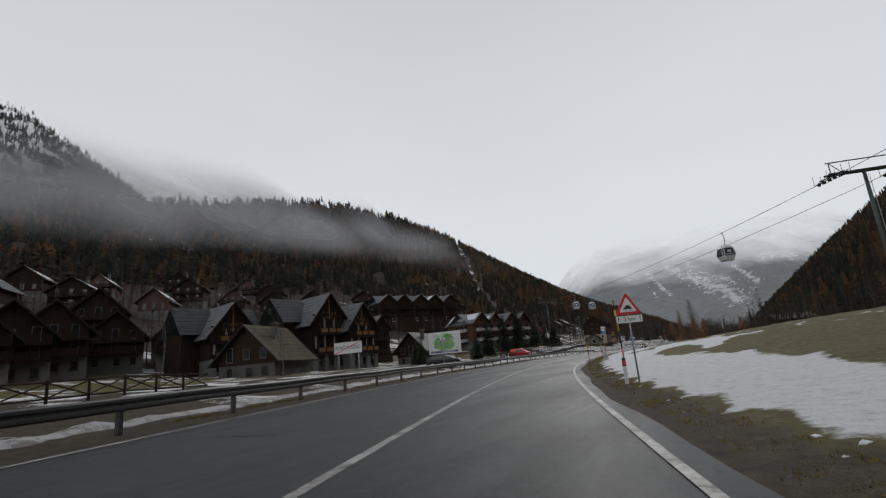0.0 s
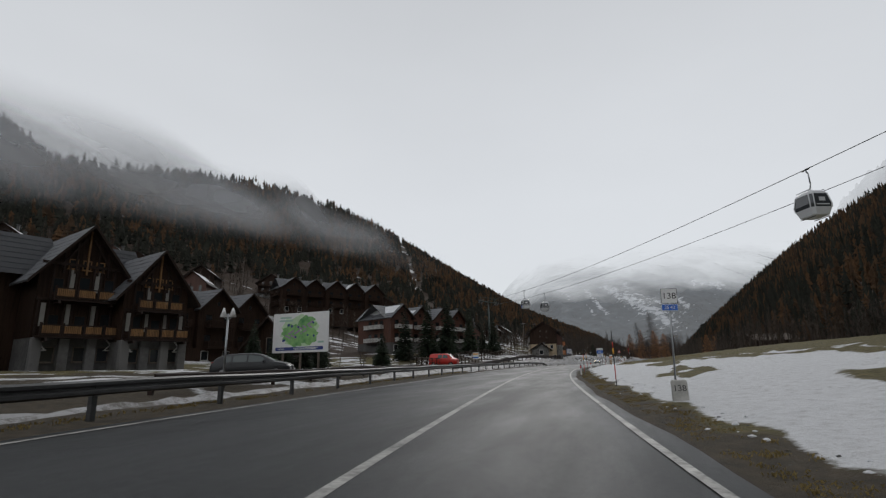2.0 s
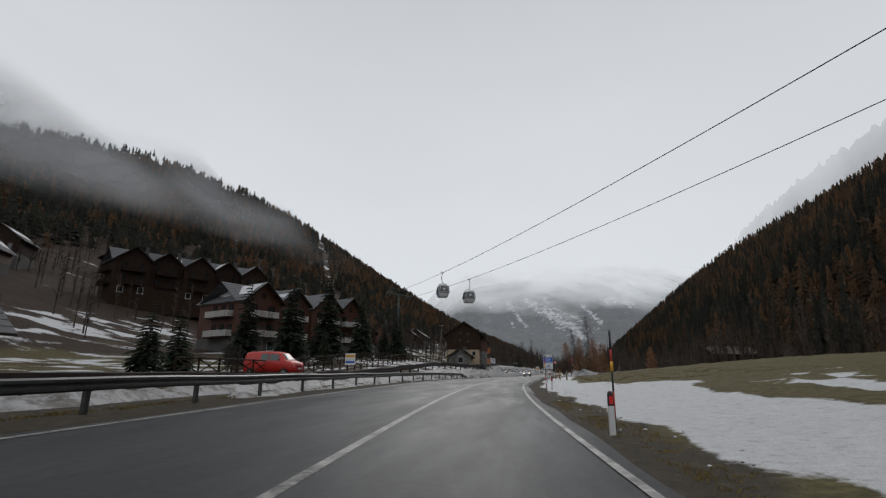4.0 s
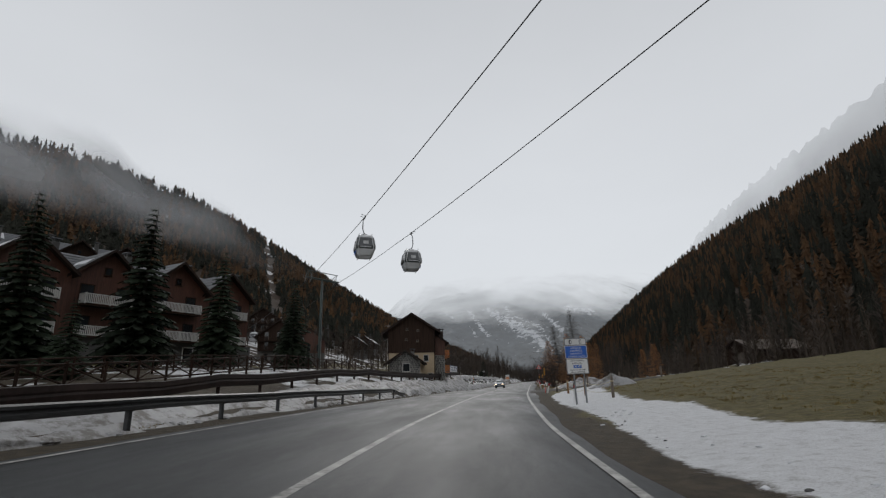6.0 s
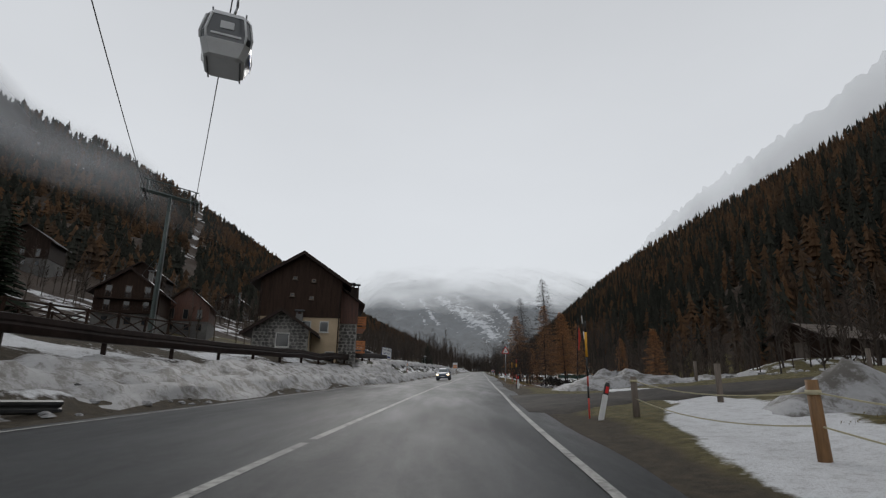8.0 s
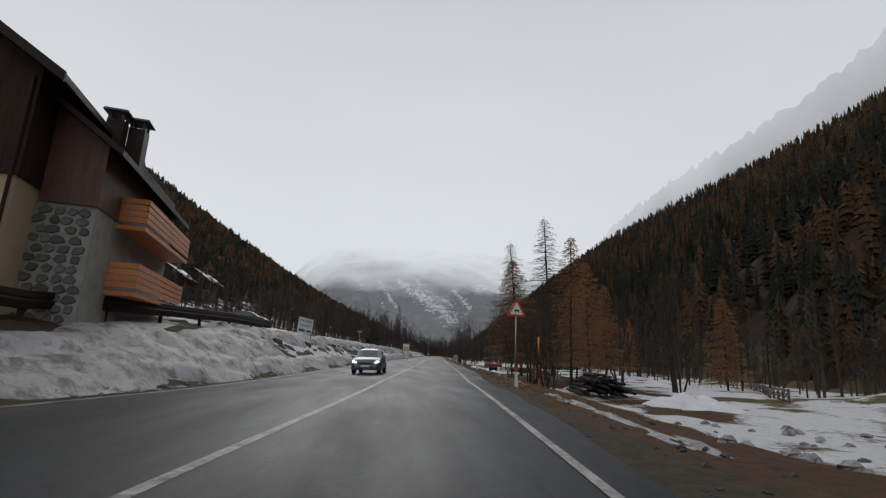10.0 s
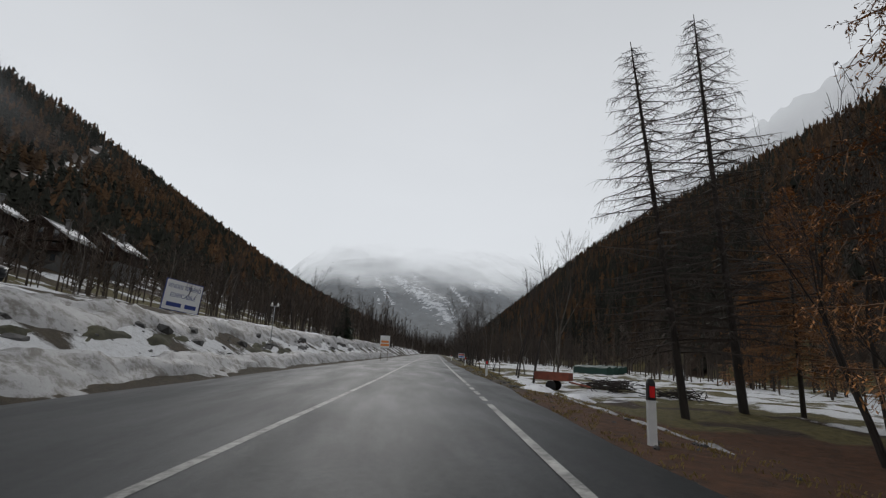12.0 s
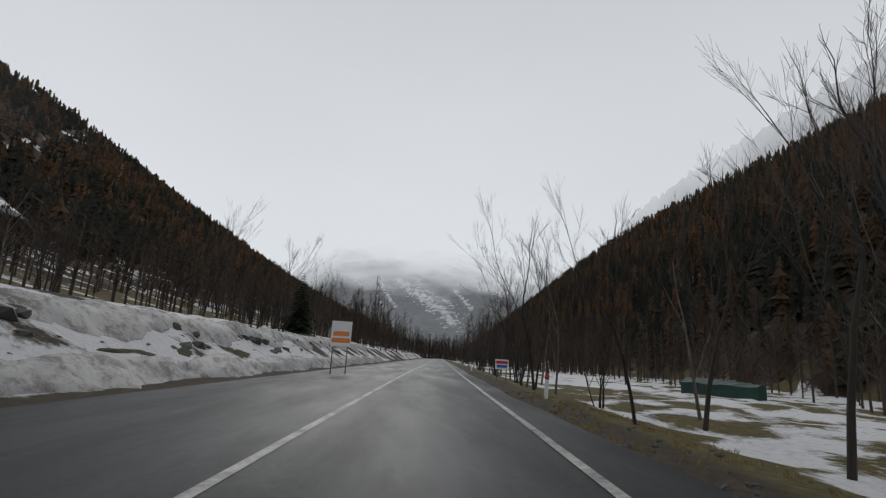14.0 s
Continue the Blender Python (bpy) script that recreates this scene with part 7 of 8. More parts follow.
def big_house(m):
    """The tall house by the road: cream render and stone below, dark boards above, a stone lodge in front."""
    e = thing("tall_house", m, "tall alpine house with cream walls below and dark brown boarding above", "house")
    w, d, eave, rise = 7.8, 14.0, 8.8, 2.6
    bm = bmesh.new()
    box(bm, (0, d / 2, 1.0), (w, d, 8.0))
    part("rendered_wall", bm, CREAM, e)
    gable_wall(e, w + 0.16, 5.0, eave, rise, -0.08, d + 0.16, DARKWOOD, "boarded_wall")
    roof_pair(e, w, 0, d, eave, rise, 1.0, SLATE, 0.2, 8, seed=3)
    for x, z in ((-0.75, 8.9), (1.1, 8.7), (-0.9, 7.2), (1.0, 6.95)):
        window_set(e, x, z, 0.42, 0.36, -0.08, GREYWOOD)
    for x, z, a, b in ((0.7, 4.1, 0.9, 1.1), (2.4, 4.1, 0.9, 1.1), (3.1, 0.9, 0.9, 1.6)):
        window_set(e, x, z, a, b, 0.0, WHITEWOOD)
    # left flank with windows
    for k in range(3):
        for z in (2.2, 4.4, 6.6):
            s = new("flank_window")
            s.parent = e
            s.matrix_basis = pose(-w / 2 - (0.08 if z > 5 else 0), 3 + 4.2 * k, 0, 0, 0, -90)
            window_set(s, 0, z, 0.9, 1.3, 0.0, WHITEWOOD)
    # right wing: stone below, reddish boards above, orange balconies towards the road
    bm = bmesh.new()
    box(bm, (w / 2 + 0.9, 6.5, 1.0), (1.8, 10.0, 7.2))
    st = part("stone_wing", bm, MORTAR, e)
    face = new("wing_stones")
    face.parent = e
    face.matrix_basis = Matrix.Translation((w / 2 + 0.9, 1.5, 0))
    stone_facing(face, 1.8, -0.2, 4.6, 0.0, 8, 0.42)
    bm = bmesh.new()
    prism(bm, [(w / 2 + 0.08, 4.6), (w / 2 + 1.85, 4.6), (w / 2 + 1.85, 6.9), (w / 2 + 0.08, 8.2)], 10.2, Matrix.Translation((0, 1.4, 0)))
    part("boarded_wing", bm, REDWOOD, e)
    bm = bmesh.new()
    prism(bm, [(w / 2 - 0.2, 8.35), (w / 2 + 2.5, 6.4), (w / 2 + 2.5, 6.63), (w / 2 - 0.2, 8.6)], 11.6, Matrix.Translation((0, 0.8, 0)))
    part("wing_roof", bm, FASCIA, e)
    for z in (1.9, 4.5):
        bm = bmesh.new()
        box(bm, (w / 2 + 2.3, 7.5, z - 0.1), (1.1, 8.0, 0.16))
        b = part("balcony", bm, ORANGEWOOD, e, "orange-boarded balcony")
        bm = bmesh.new()
        for zz in (0.25, 0.5, 0.75, 1.0):
            box(bm, (w / 2 + 2.82, 7.5, z + zz), (0.06, 8.0, 0.2))
            box(bm, (w / 2 + 2.3, 3.53, z + zz), (1.1, 0.06, 0.2))
        part("balcony_boards", bm, ORANGEWOOD, b)
    for dx, dy in ((w / 2 + 1.0, 4.0), (w / 2 + 1.6, 4.7)):
        chimney(e, dx, dy, 7.4, 1.5, FASCIA)
    chimney(e, -2.0, 6.0, eave + 1.4, 0.9, FASCIA)
    # drainpipes, vents
    rod("drainpipe", (w / 2 - 0.1, -0.12, 0), (w / 2 - 0.1, -0.12, 8.4), 0.06, FASCIA, e, n=6)
    rod("drainpipe", (-w / 2 + 0.1, -0.12, 0), (-w / 2 + 0.1, -0.12, 8.4), 0.06, FASCIA, e, n=6)
    return e


def stone_lodge(m):
    e = thing("stone_lodge", m, "small rubble-stone annex with a dark gabled roof and white-framed window", "house")
    w, d, eave, rise = 4.8, 4.4, 2.5, 1.6
    bm = bmesh.new()
    prism(bm, [(-w / 2, -1.6), (w / 2, -1.6), (w / 2, eave), (0, eave + rise), (-w / 2, eave)], d)
    wl2 = part("wall", bm, MORTAR, e)
    stone_facing(wl2, w, -0.4, eave, -0.0, 4, 0.36, rise - 0.1, (-0.5, 0.75, 0.75, 2.35))
    window_set(e, 0.2, 1.5, 1.2, 1.3, -0.03, WHITEWOOD)
    roof_pair(e, w, 0, d, eave, rise, 0.95, SLATE, 0.16, 6, seed=9)
    rod("drainpipe", (w / 2 + 0.1, -0.1, -1), (w / 2 + 0.1, -0.1, eave), 0.05, CREAM, e, n=6)
    chimney(e, 1.3, 2.6, eave + rise * 0.5, 0.8)
    return e


def field_hut(m):
    e = thing("field_barn", m, "low dark timber barn with a shallow roof in the meadow", "barn")
    w, d, eave, rise = 6.0, 11.5, 2.5, 1.5
    bm = bmesh.new()
    prism(bm, [(-w / 2, -0.8), (w / 2, -0.8), (w / 2, eave), (0, eave + rise), (-w / 2, eave)], d)
    part("wall", bm, DARKWOOD, e)
    for k in range(12):
        bm = bmesh.new()
        box(bm, (-w / 2 + 0.25 + k * w / 12.0, -0.03, eave * 0.5), (0.32, 0.05, eave))
        part("plank", bm, DARKWOOD, e)
    roof_pair(e, w, 0, d, eave, rise, 0.7, GREYWOOD, 0.12, 5, seed=13)
    bm = bmesh.new()
    box(bm, (0.3, -0.08, 0.9), (1.5, 0.06, 1.9))
    part("door", bm, GREYWOOD, e)
    return e


# ---- placing: right side of the road ----
triangle_sign(17.6, 3.4, 3.1, 0.9, "skidding-car warning triangle with a distance panel on a steel post", "car", 3.0, with_panel="3 km")
snow_stake(18.1, 3.1, 2.95, -2.0, 1)
delineator(17.7, 3.0)
snow_stake(37.6, 2.6, 2.4, 0.5)
km_sign(52.5, 3.85)
milestone(52.1, 3.85)
snow_stake(61.5, 3.3, 2.6, 0.0)
delineator(82.0, 2.45)
snow_stake(83.0, 2.75, 2.3, 0.5)
snow_stake(105.6, 2.98, 2.7, -2.0)
delineator(106.3, 3.4)
tyre_sign(131.2, 3.84)
delineator(134.5, 4.0)
snow_stake(152.2, 3.36, 2.5, 0.5, 1)
delineator(151.6, 3.5, 14.0)
snow_stake(175.2, 3.1, 2.5, 0.5)
delineator(174.8, 3.2)
triangle_sign(194.1, 3.15, 3.75, 0.92, "cattle warning triangle on a grey post beside a snow stake", "cow", 14.0)
snow_stake(191.9, 3.7, 2.3, -1.0, 1)
delineator(193.3, 3.05)
delineator(215.4, 3.4)
delineator(236.3, 3.45)
delineator(259.0, 3.8, 3.0)
delineator(290.0, 3.4)
p = on(273.5, 4.2)
small_panel("info_sign", pose(p.x, p.y, p.z, 0, 0, heading(265) + 10), 0.85, 0.6, 0.95, "small blue and red place sign on low posts by the road", (SIGNRED, SIGNBLUE))

# posts with a rope along the meadow
ROPED = [(134.3, 6.0), (139.6, 5.3), (145.6, 4.8), (151.5, 4.35)]
posts = []
for k, (s, lat) in enumerate(ROPED):
    p = on(s, lat)
    posts.append(p)
    e = thing("rope_post", pose(p.x, p.y, p.z, 0, 0, 25 * k), "weathered wooden fence post holding a pale rope", "fence post", "rope fence posts")
    rod("stump", (0, 0, -0.3), (0.02, 0.01, (1.1, 1.25, 1.0, 0.95)[k]), 0.085, HONEYWOOD if k in (1, 2) else GREYWOOD, e, r1=0.075, n=9)
    rod("rope_band", (0.018, 0.008, 0.81), (0.019, 0.009, 0.87), 0.092, ROPEYELLOW, e, n=9)
for k, (p, q) in enumerate(zip(posts, posts[1:])):
    for zz, sag in ((0.84, 0.16), (0.42, 0.18)):
        bm = bmesh.new()
        prev = None
        for j in range(9):
            t = j / 8
            c = p.lerp(q, t) + Vector((0, 0, zz - sag * 4 * t * (1 - t)))
            if prev is not None:
                tube(bm, prev, c, 0.014, n=4, caps=False)
            prev = c
        tagged(part("fence_rope", bm, ROPEYELLOW), "slack pale rope strung between fence posts", "rope", "fence ropes")
for s, lat in ((153.3, 7.2), (158.1, 14.8), (166.9, 12.2)):
    p = on(s, lat)
    e = thing("rope_post", pose(p.x, p.y, p.z), "short dark post beside the side road", "fence post", "rope fence posts")
    rod("stump", (0, 0, -0.3), (0.03, 0, 1.05), 0.08, GREYWOOD, e, n=8)

# tall striped marker poles with a red flag on the snow heap
for s, lat, tall, lean, flag in ((172.0, 7.6, 5.2, -4.0, False), (172.6, 6.9, 4.6, 3.0, True)):
    p = on(s, lat)
    e = thing("marker_pole", pose(p.x, p.y, p.z, 2, lean, heading(s)), "tall black and white striped marker pole" + (" with a red flag" if flag else " in a snow heap"), "marker pole", "marker poles")
    for k in range(10):
        rod("black_band" if k % 2 else "white_band", (0, 0, tall * k / 10), (0, 0, tall * (k + 1) / 10), 0.035, STAKEBLACK if k % 2 or flag else PLASTIC, e, n=7)
    if flag:
        bm = bmesh.new()
        loft(bm, [[(0.03 + 0.05 * math.sin(z * 6), 0.0, tall * 0.72 - z), (0.16 + 0.07 * math.cos(z * 5), 0.02, tall * 0.72 - z)] for z in (-0.7, -0.4, 0.0, 0.4, 0.8)], closed=False, caps=False)
        part("flag", bm, STAKERED, e, "limp red flag")

# barn in the meadow, fence behind it
field_hut(pose(108.5, 164.9, ground_z(113.5, 163.5) - 0.4, 0, 0, -97))
pts = [Vector((x, y, ground_z(x, y))) for x, y in ((118, 150), (126, 143), (136, 136), (146, 128))]
cross_fence(pts, "low rustic rail fence along the upper meadow", 0.9, GREYWOOD)
pts = [Vector((x, y, ground_z(x, y))) for x, y in ((96, 176), (104, 181), (113, 186), (122, 192))]
cross_fence(pts, "low rail fence across the snowy field", 0.8, GREYWOOD)

# snow heaps by the junction, then along the verge
mound("snow_heap", at(169.0, 8.6), 4.2, 2.6, 1.1, DIRTY_SNOW, "dirty ploughed snow heap with clods of earth by the side road", 3, -20)
mound("snow_heap", at(174.0, 17.0), 5.0, 2.8, 0.75, DIRTY_SNOW, "low dirty snow heap beside the side road", 5, -40)
mound("snow_heap", at(184.0, 25.0), 5.0, 3.0, 0.9, SNOW, "melting snow heap in the field", 6, 10)
mound("snow_heap", at(186.0, 33.0), 6.0, 3.0, 0.8, SNOW, "melting snow heap in the field", 7, 30)
mound("snow_heap", at(151.0, 9.2), 2.3, 1.6, 1.0, DIRTY_SNOW, "lumpy snow heap at the meadow's edge", 12, 0)
mound("snow_heap", at(197.5, 12.5), 3.6, 2.2, 0.7, SNOW, "snow heap beside the log pile", 8, 30)
heap("snow_strip", 178, 192, 3.9, 0.9, 0.16, DIRTY_SNOW, "thin strip of old snow along the verge", 31, None, 0.6)
heap("snow_strip", 197, 213, 4.3, 0.7, 0.14, DIRTY_SNOW, "thin strip of old snow along the verge", 32, None, 0.6)
heap("snow_strip", 214, 228, 5.0, 0.8, 0.14, DIRTY_SNOW, "thin grey strip of snow along the verge", 33, None, 0.6)
for k, (s, lat, r) in enumerate([(233.5, 5.6, 0.9), (235.5, 6.4, 0.7), (230.0, 6.8, 0.8), (207.0, 9.5, 1.0), (227.0, 4.4, 0.6), (241.5, 6.2, 0.8)]):
    mound("snow_patch", at(s, lat), r * 1.6, r, 0.28, SNOW, "small patch of crusted snow on the verge", 60 + k, 25 * k, "snow patch")

# log pile
rng = random.Random(77)
pile = thing("log_pile", Matrix.Translation(on(201.5, 9.4)), "dark wet logs stacked loosely on the snowy verge", "log pile")
pile.matrix_world = Matrix.Translation(on(201.5, 9.4)) @ pose(0, 0, 0, 0, 0, heading(201) - 96)
for row, n in ((0, 11), (1, 10), (2, 9), (3, 8), (4, 6), (5, 4)):
    for k in range(n):
        r = rng.uniform(0.06, 0.12)
        x0, y0, z0 = rng.uniform(-3.0, -2.0), (k - n / 2) * 0.27 + rng.uniform(-0.08, 0.08), 0.1 + 0.19 * row
        x1, bend = x0 + rng.uniform(2.6, 5.2), rng.uniform(-0.12, 0.12)
        bm = bmesh.new()
        y1, z1 = y0 + rng.uniform(-0.3, 0.3), z0 + rng.uniform(-0.06, 0.14)
        pts = [Vector((x0, y0, z0)), Vector(((x0 + x1) / 2, (y0 + y1) / 2 + bend, (z0 + z1) / 2 + 0.05)), Vector((x1, y1, z1))]
        for p0, p1, ra, rb in ((pts[0], pts[1], r, r * 0.9), (pts[1], pts[2], r * 0.9, r * 0.7)):
            tube(bm, p0, p1, ra, rb, 7)
        part("log", bm, BARK, pile)

# red trailer with brushwood, green tarpaulin row in the field
p = on(237.6, 7.6)
e = thing("farm_trailer", pose(p.x, p.y, p.z, 0, 0, heading(240) - 28), "small rusty red trailer in the snowy field", "trailer")
for c, s in (((0, 0, 0.65), (2.0, 1.2, 0.08)), ((0, -0.58, 0.85), (2.0, 0.06, 0.4)), ((0, 0.58, 0.85), (2.0, 0.06, 0.4)), ((-0.98, 0, 0.85), (0.06, 1.1, 0.4)), ((0.98, 0, 0.85), (0.06, 1.1, 0.4))):
    block("board", c, s, RUST, e)
for sy in (-0.66, 0.66):
    bm = bmesh.new()
    tube(bm, (0, sy - 0.07, 0.3), (0, sy + 0.07, 0.3), 0.3, n=14)
    part("wheel", bm, RUBBER, e)
rod("drawbar", (0.9, 0, 0.55), (2.1, 0, 0.35), 0.05, RUST, e, n=6)
for j, (s, lat, h) in enumerate(((239.0, 11.6, 0.9), (242.0, 12.8, 0.7), (236.5, 14.5, 0.6), (213.0, 12.0, 0.8), (217.0, 14.5, 0.7))):
    p = on(s, lat)
    r3 = random.Random(300 + j)
    bm = bmesh.new()
    for k in range(70):
        a = Vector((r3.uniform(-1.5, 1.5), r3.uniform(-1.0, 1.0), r3.uniform(0.0, h) * 0.8))
        d = Vector((r3.uniform(-1, 1), r3.uniform(-1, 1), r3.uniform(-0.15, 0.3))) * 0.9
        tube(bm, a - d, a + d, 0.035, 0.015, n=4, caps=False)
    o = tagged(part("brush_pile", bm, BARK), "heap of dark cut branches lying in the snow", "brush pile", "brush piles", kind="stuff")
    o.location = p
for k in range(4):
    p = on(288.0 + 7 * k, 26.0 + 3.5 * k)
    e = thing("covered_woodpile", pose(p.x, p.y, p.z, 0, 0, heading(290) - 62), "long low woodpile under a dark green tarpaulin", "woodpile", "covered woodpiles")
    bm = bmesh.new()
    loft(bm, [[(x, -0.65, -0.2), (x, -0.62, 1.05 + 0.06 * math.sin(x * 2)), (x, 0.0, 1.32 + 0.05 * math.cos(x * 3)), (x, 0.62, 1.05), (x, 0.65, -0.2)] for x in np.linspace(-3.6, 3.6, 10)])
    part("tarpaulin", bm, TARP, e)

# ---- trees along the right ----
LARCH_A = larch(15.0, 3, "tall bare larch with drooping twigs at the field's edge", 0.0, reach=0.27)
LARCH_B = larch(13.0, 5, "larch with thin rusty autumn needles beside the road", 1.0, reach=0.36, low=0.16)
LARCH_C = larch(11.0, 9, "young larch half covered in orange needles", 0.45, reach=0.24)
LARCH_D = larch(8.5, 12, "bushy orange larch in full autumn colour", 1.0, reach=0.3, low=0.08)
tree_at(LARCH_A, 225.4, 9.1, 0, 0.98, 5.5)
tree_at(LARCH_A, 228.6, 13.2, 130, 1.24, 4.0)
tree_at(LARCH_B, 211.6, 6.2, 40, 0.74, 3.0)
tree_at(LARCH_B, 216.5, 13.5, 160, 0.85, 2.0)
tree_at(LARCH_C, 207.2, 9.2, 30, 1.0)
tree_at(LARCH_C, 221.0, 16.5, 200, 0.9)
tree_at(LARCH_D, 213.6, 8.2, 80, 0.62)
tree_at(LARCH_B, 229.0, 16.0, 300, 0.8)
for k, (s, lat, z) in enumerate([(222, 29, 1.1), (262, 35, 1.2)]):
    tree_at(LARCH_D, s, lat, 41 * k, z)

ALDER = bare_tree(7.5, 21, "leafless multi-stemmed alder thicket beside the road", 6, 0.5, None, "bare_thicket", 4, 0.10)
BIRCH = bare_tree(9.5, 23, "slender leafless birch with pale bark", 1, 0.36, BIRCHBARK, "bare_birch", 5)
ASH = bare_tree(10.0, 27, "leafless ash with upright forked limbs", 1, 0.36, None, "bare_tree", 5)
WILLOW = bare_tree(5.0, 29, "low leafless willow shrub", 7, 0.6, None, "bare_shrub", 3)
for s, lat, t, z in ((201.5, 5.4, 0, 0.62), (200.4, 5.0, 75, 0.6), (203.4, 6.6, 190, 0.66), (211.3, 5.9, 60, 0.8), (206.8, 4.9, 130, 0.45), (264.5, 7.4, 250, 0.6), (276, 5.6, 20, 0.8), (292, 6.0, 90, 0.9), (310, 6.2, 140, 1.0), (218.0, 9.6, 110, 1.1), (211.0, 18.5, 80, 1.4), (224.0, 19.0, 200, 1.4)):
    tree_at(ALDER, s, lat, t, z)
for s, lat, t, z in ((254.0, 11.5, 0, 0.95), (239.5, 8.3, 80, 0.95), (262.0, 10.5, 210, 0.9), (272.0, 7.2, 300, 0.95), (283.0, 8.6, 20, 1.0), (300.0, 7.5, 110, 1.1), (322.0, 7.5, 160, 1.1)):
    tree_at(BIRCH, s, lat, t, z)
for s, lat, t, z in ((245.5, 8.0, 30, 1.15), (252.0, 8.0, 20, 1.02), (259.0, 9.0, 0, 1.06), (242.2, 5.0, 70, 0.42), (246.2, 4.7, 140, 0.5), (254.3, 4.9, 200, 0.55), (266.0, 4.8, 220, 0.85), (271.5, 5.9, 30, 0.8), (280.0, 6.3, 190, 0.9), (289.0, 7.0, 250, 0.95), (297.0, 5.8, 300, 0.85), (315.0, 6.0, 40, 1.0), (332.0, 6.5, 80, 1.1), (345.0, 8.0, 120, 1.1)):
    tree_at(ASH, s, lat, t, z)
for s, lat, t, z in ((198.0, 5.6, 0, 0.6), (270.0, 5.0, 170, 0.7), (285.5, 5.2, 210, 0.8), (303.0, 5.2, 280, 0.9), (325.0, 5.4, 330, 1.0)):
    tree_at(WILLOW, s, lat, t, z)

# ---- left side: barriers, snow banks, boards ----
w_beam("guard_rail", -36, 150, -8.85, lambda s: 0.06 - road_tilt(s) * 9.0, 0.56, RAILSTEEL, RAILSTEEL, "long weathered steel guard rail along the road edge", "guard rails", 4.0, end_flare=0.8)
bank_z = lambda s: ground_z(*at(s, rail_lat(s)).xy) - 0.25 * (1 - smooth(90, 125, s))
rail_lat = lambda s: -13.4 - 0.3 * math.sin(s * 0.03)
timber_rail(52, 212, rail_lat, bank_z)
heap("snow_bank", -20, 66, -10.4, 1.5, 0.3, DIRTY_SNOW, "low strip of snow behind the guard rail", 41, None)
heap("snow_bank", 66, 118, -11.6, 2.6, 0.7, DIRTY_SNOW, "lumpy ploughed snow behind the guard rail", 42, None)
heap("snow_bank", 86, 150, -9.1, 1.1, 0.3, DIRTY_SNOW, "dirty snow pushed under the guard rail", 43, None)
heap("snow_bank", 112, 208, -11.2, 3.6, 0.75, DIRTY_SNOW, "long ploughed snow bank below the timber rail", 44, None)
heap("snow_bank", 150, 330, -9.7, 2.2, 0.55, DIRTY_SNOW, "grey ploughed snow bank at the road edge", 45, None)
heap("snow_bank", 200, 330, -13.2, 3.6, 0.7, DIRTY_SNOW, "snow lying along the top of the stone revetment", 46, None)

# revetment of rough blocks in the bank
rng = random.Random(9)
ROCKS = []
for k in range(6):
    bm = bmesh.new()
    bmesh.ops.create_icosphere(bm, subdivisions=1, radius=0.5)
    r2 = random.Random(k)
    for v in bm.verts:
        v.co = Vector((v.co.x * 1.5, v.co.y * 0.9, v.co.z * 0.75)) * r2.uniform(0.78, 1.15)
    ROCKS.append(finish(bm, "rock", ROCK))
wallr = thing("stone_revetment", Matrix(), "dark rough boulders holding the snowy bank", "retaining wall", kind="structure")
for s in np.arange(196, 300, 0.95):
    for row in range(2):
        if rng.random() < 0.3 + 0.3 * math.sin(s * 0.55):
            p = on(s + rng.uniform(-0.4, 0.4), -11.3 - 0.9 * row + rng.uniform(-0.25, 0.25), -0.12 + 0.06 * row)
            o = new("rock", ROCKS[rng.randrange(6)])
            o.parent = wallr
            o.matrix_basis = pose(p.x, p.y, p.z, rng.uniform(-20, 20), rng.uniform(-20, 20), heading(s) + 90 + rng.uniform(-25, 25)) @ Matrix.Diagonal((rng.uniform(0.35, 1.0),) * 3 + (1,))

town_sign(pose(-6.5, 33.1, 0.0, 0, 0, -28))
billboard(pose(-0.4, 81.8, ground_z(-0.6, 81.8) - 0.3, 0, 0, -26))
sale_sign(pose(82.2, 235.0, 2.95, 0, 5, 30) @ Matrix.Scale(1.24, 4))
small_panel("poster_board", pose(107.3, 250.6, ground_z(107.3, 250.6), 0, 0, -22), 1.25, 1.55, 2.25 - ground_z(107.3, 250.6), "white poster board with an orange picture on posts", (SIGNWHITE, SIGNORANGE, SIGNORANGE))
e = thing("twin_lamp", pose(87.6, 226.0, 1.6), "thin post with two small white lamps", "lamp post")
rod("post", (0, 0, -0.3), (0, 0, 2.2), 0.03, STEEL, e, n=8)
for dx in (-0.2, 0.2):
    rod("lamp", (dx, 0, 2.15), (dx, 0, 2.4), 0.11, PLASTIC, e, n=8, r1=0.03)
rod("bracket", (-0.24, 0, 2.15), (0.24, 0, 2.15), 0.02, STEEL, e, n=6)
snow_stake(213.0, -10.4, 2.0, 1.0)
rng = random.Random(611)
for k in range(34):
    s = 197.0 + 2.3 * k + rng.uniform(-1, 1)
    mound("earth_patch", on(s, rng.choice((-10.9, -11.6, -12.6, -14.0)) + rng.uniform(-0.2, 0.2), -0.1), rng.uniform(0.9, 2.4), rng.uniform(0.25, 0.5), rng.uniform(0.2, 0.32), BANKEARTH, "bare brown-green turf showing through the snowy bank", 700 + k, heading(s) + 90 + rng.uniform(-8, 8), "bare turf")

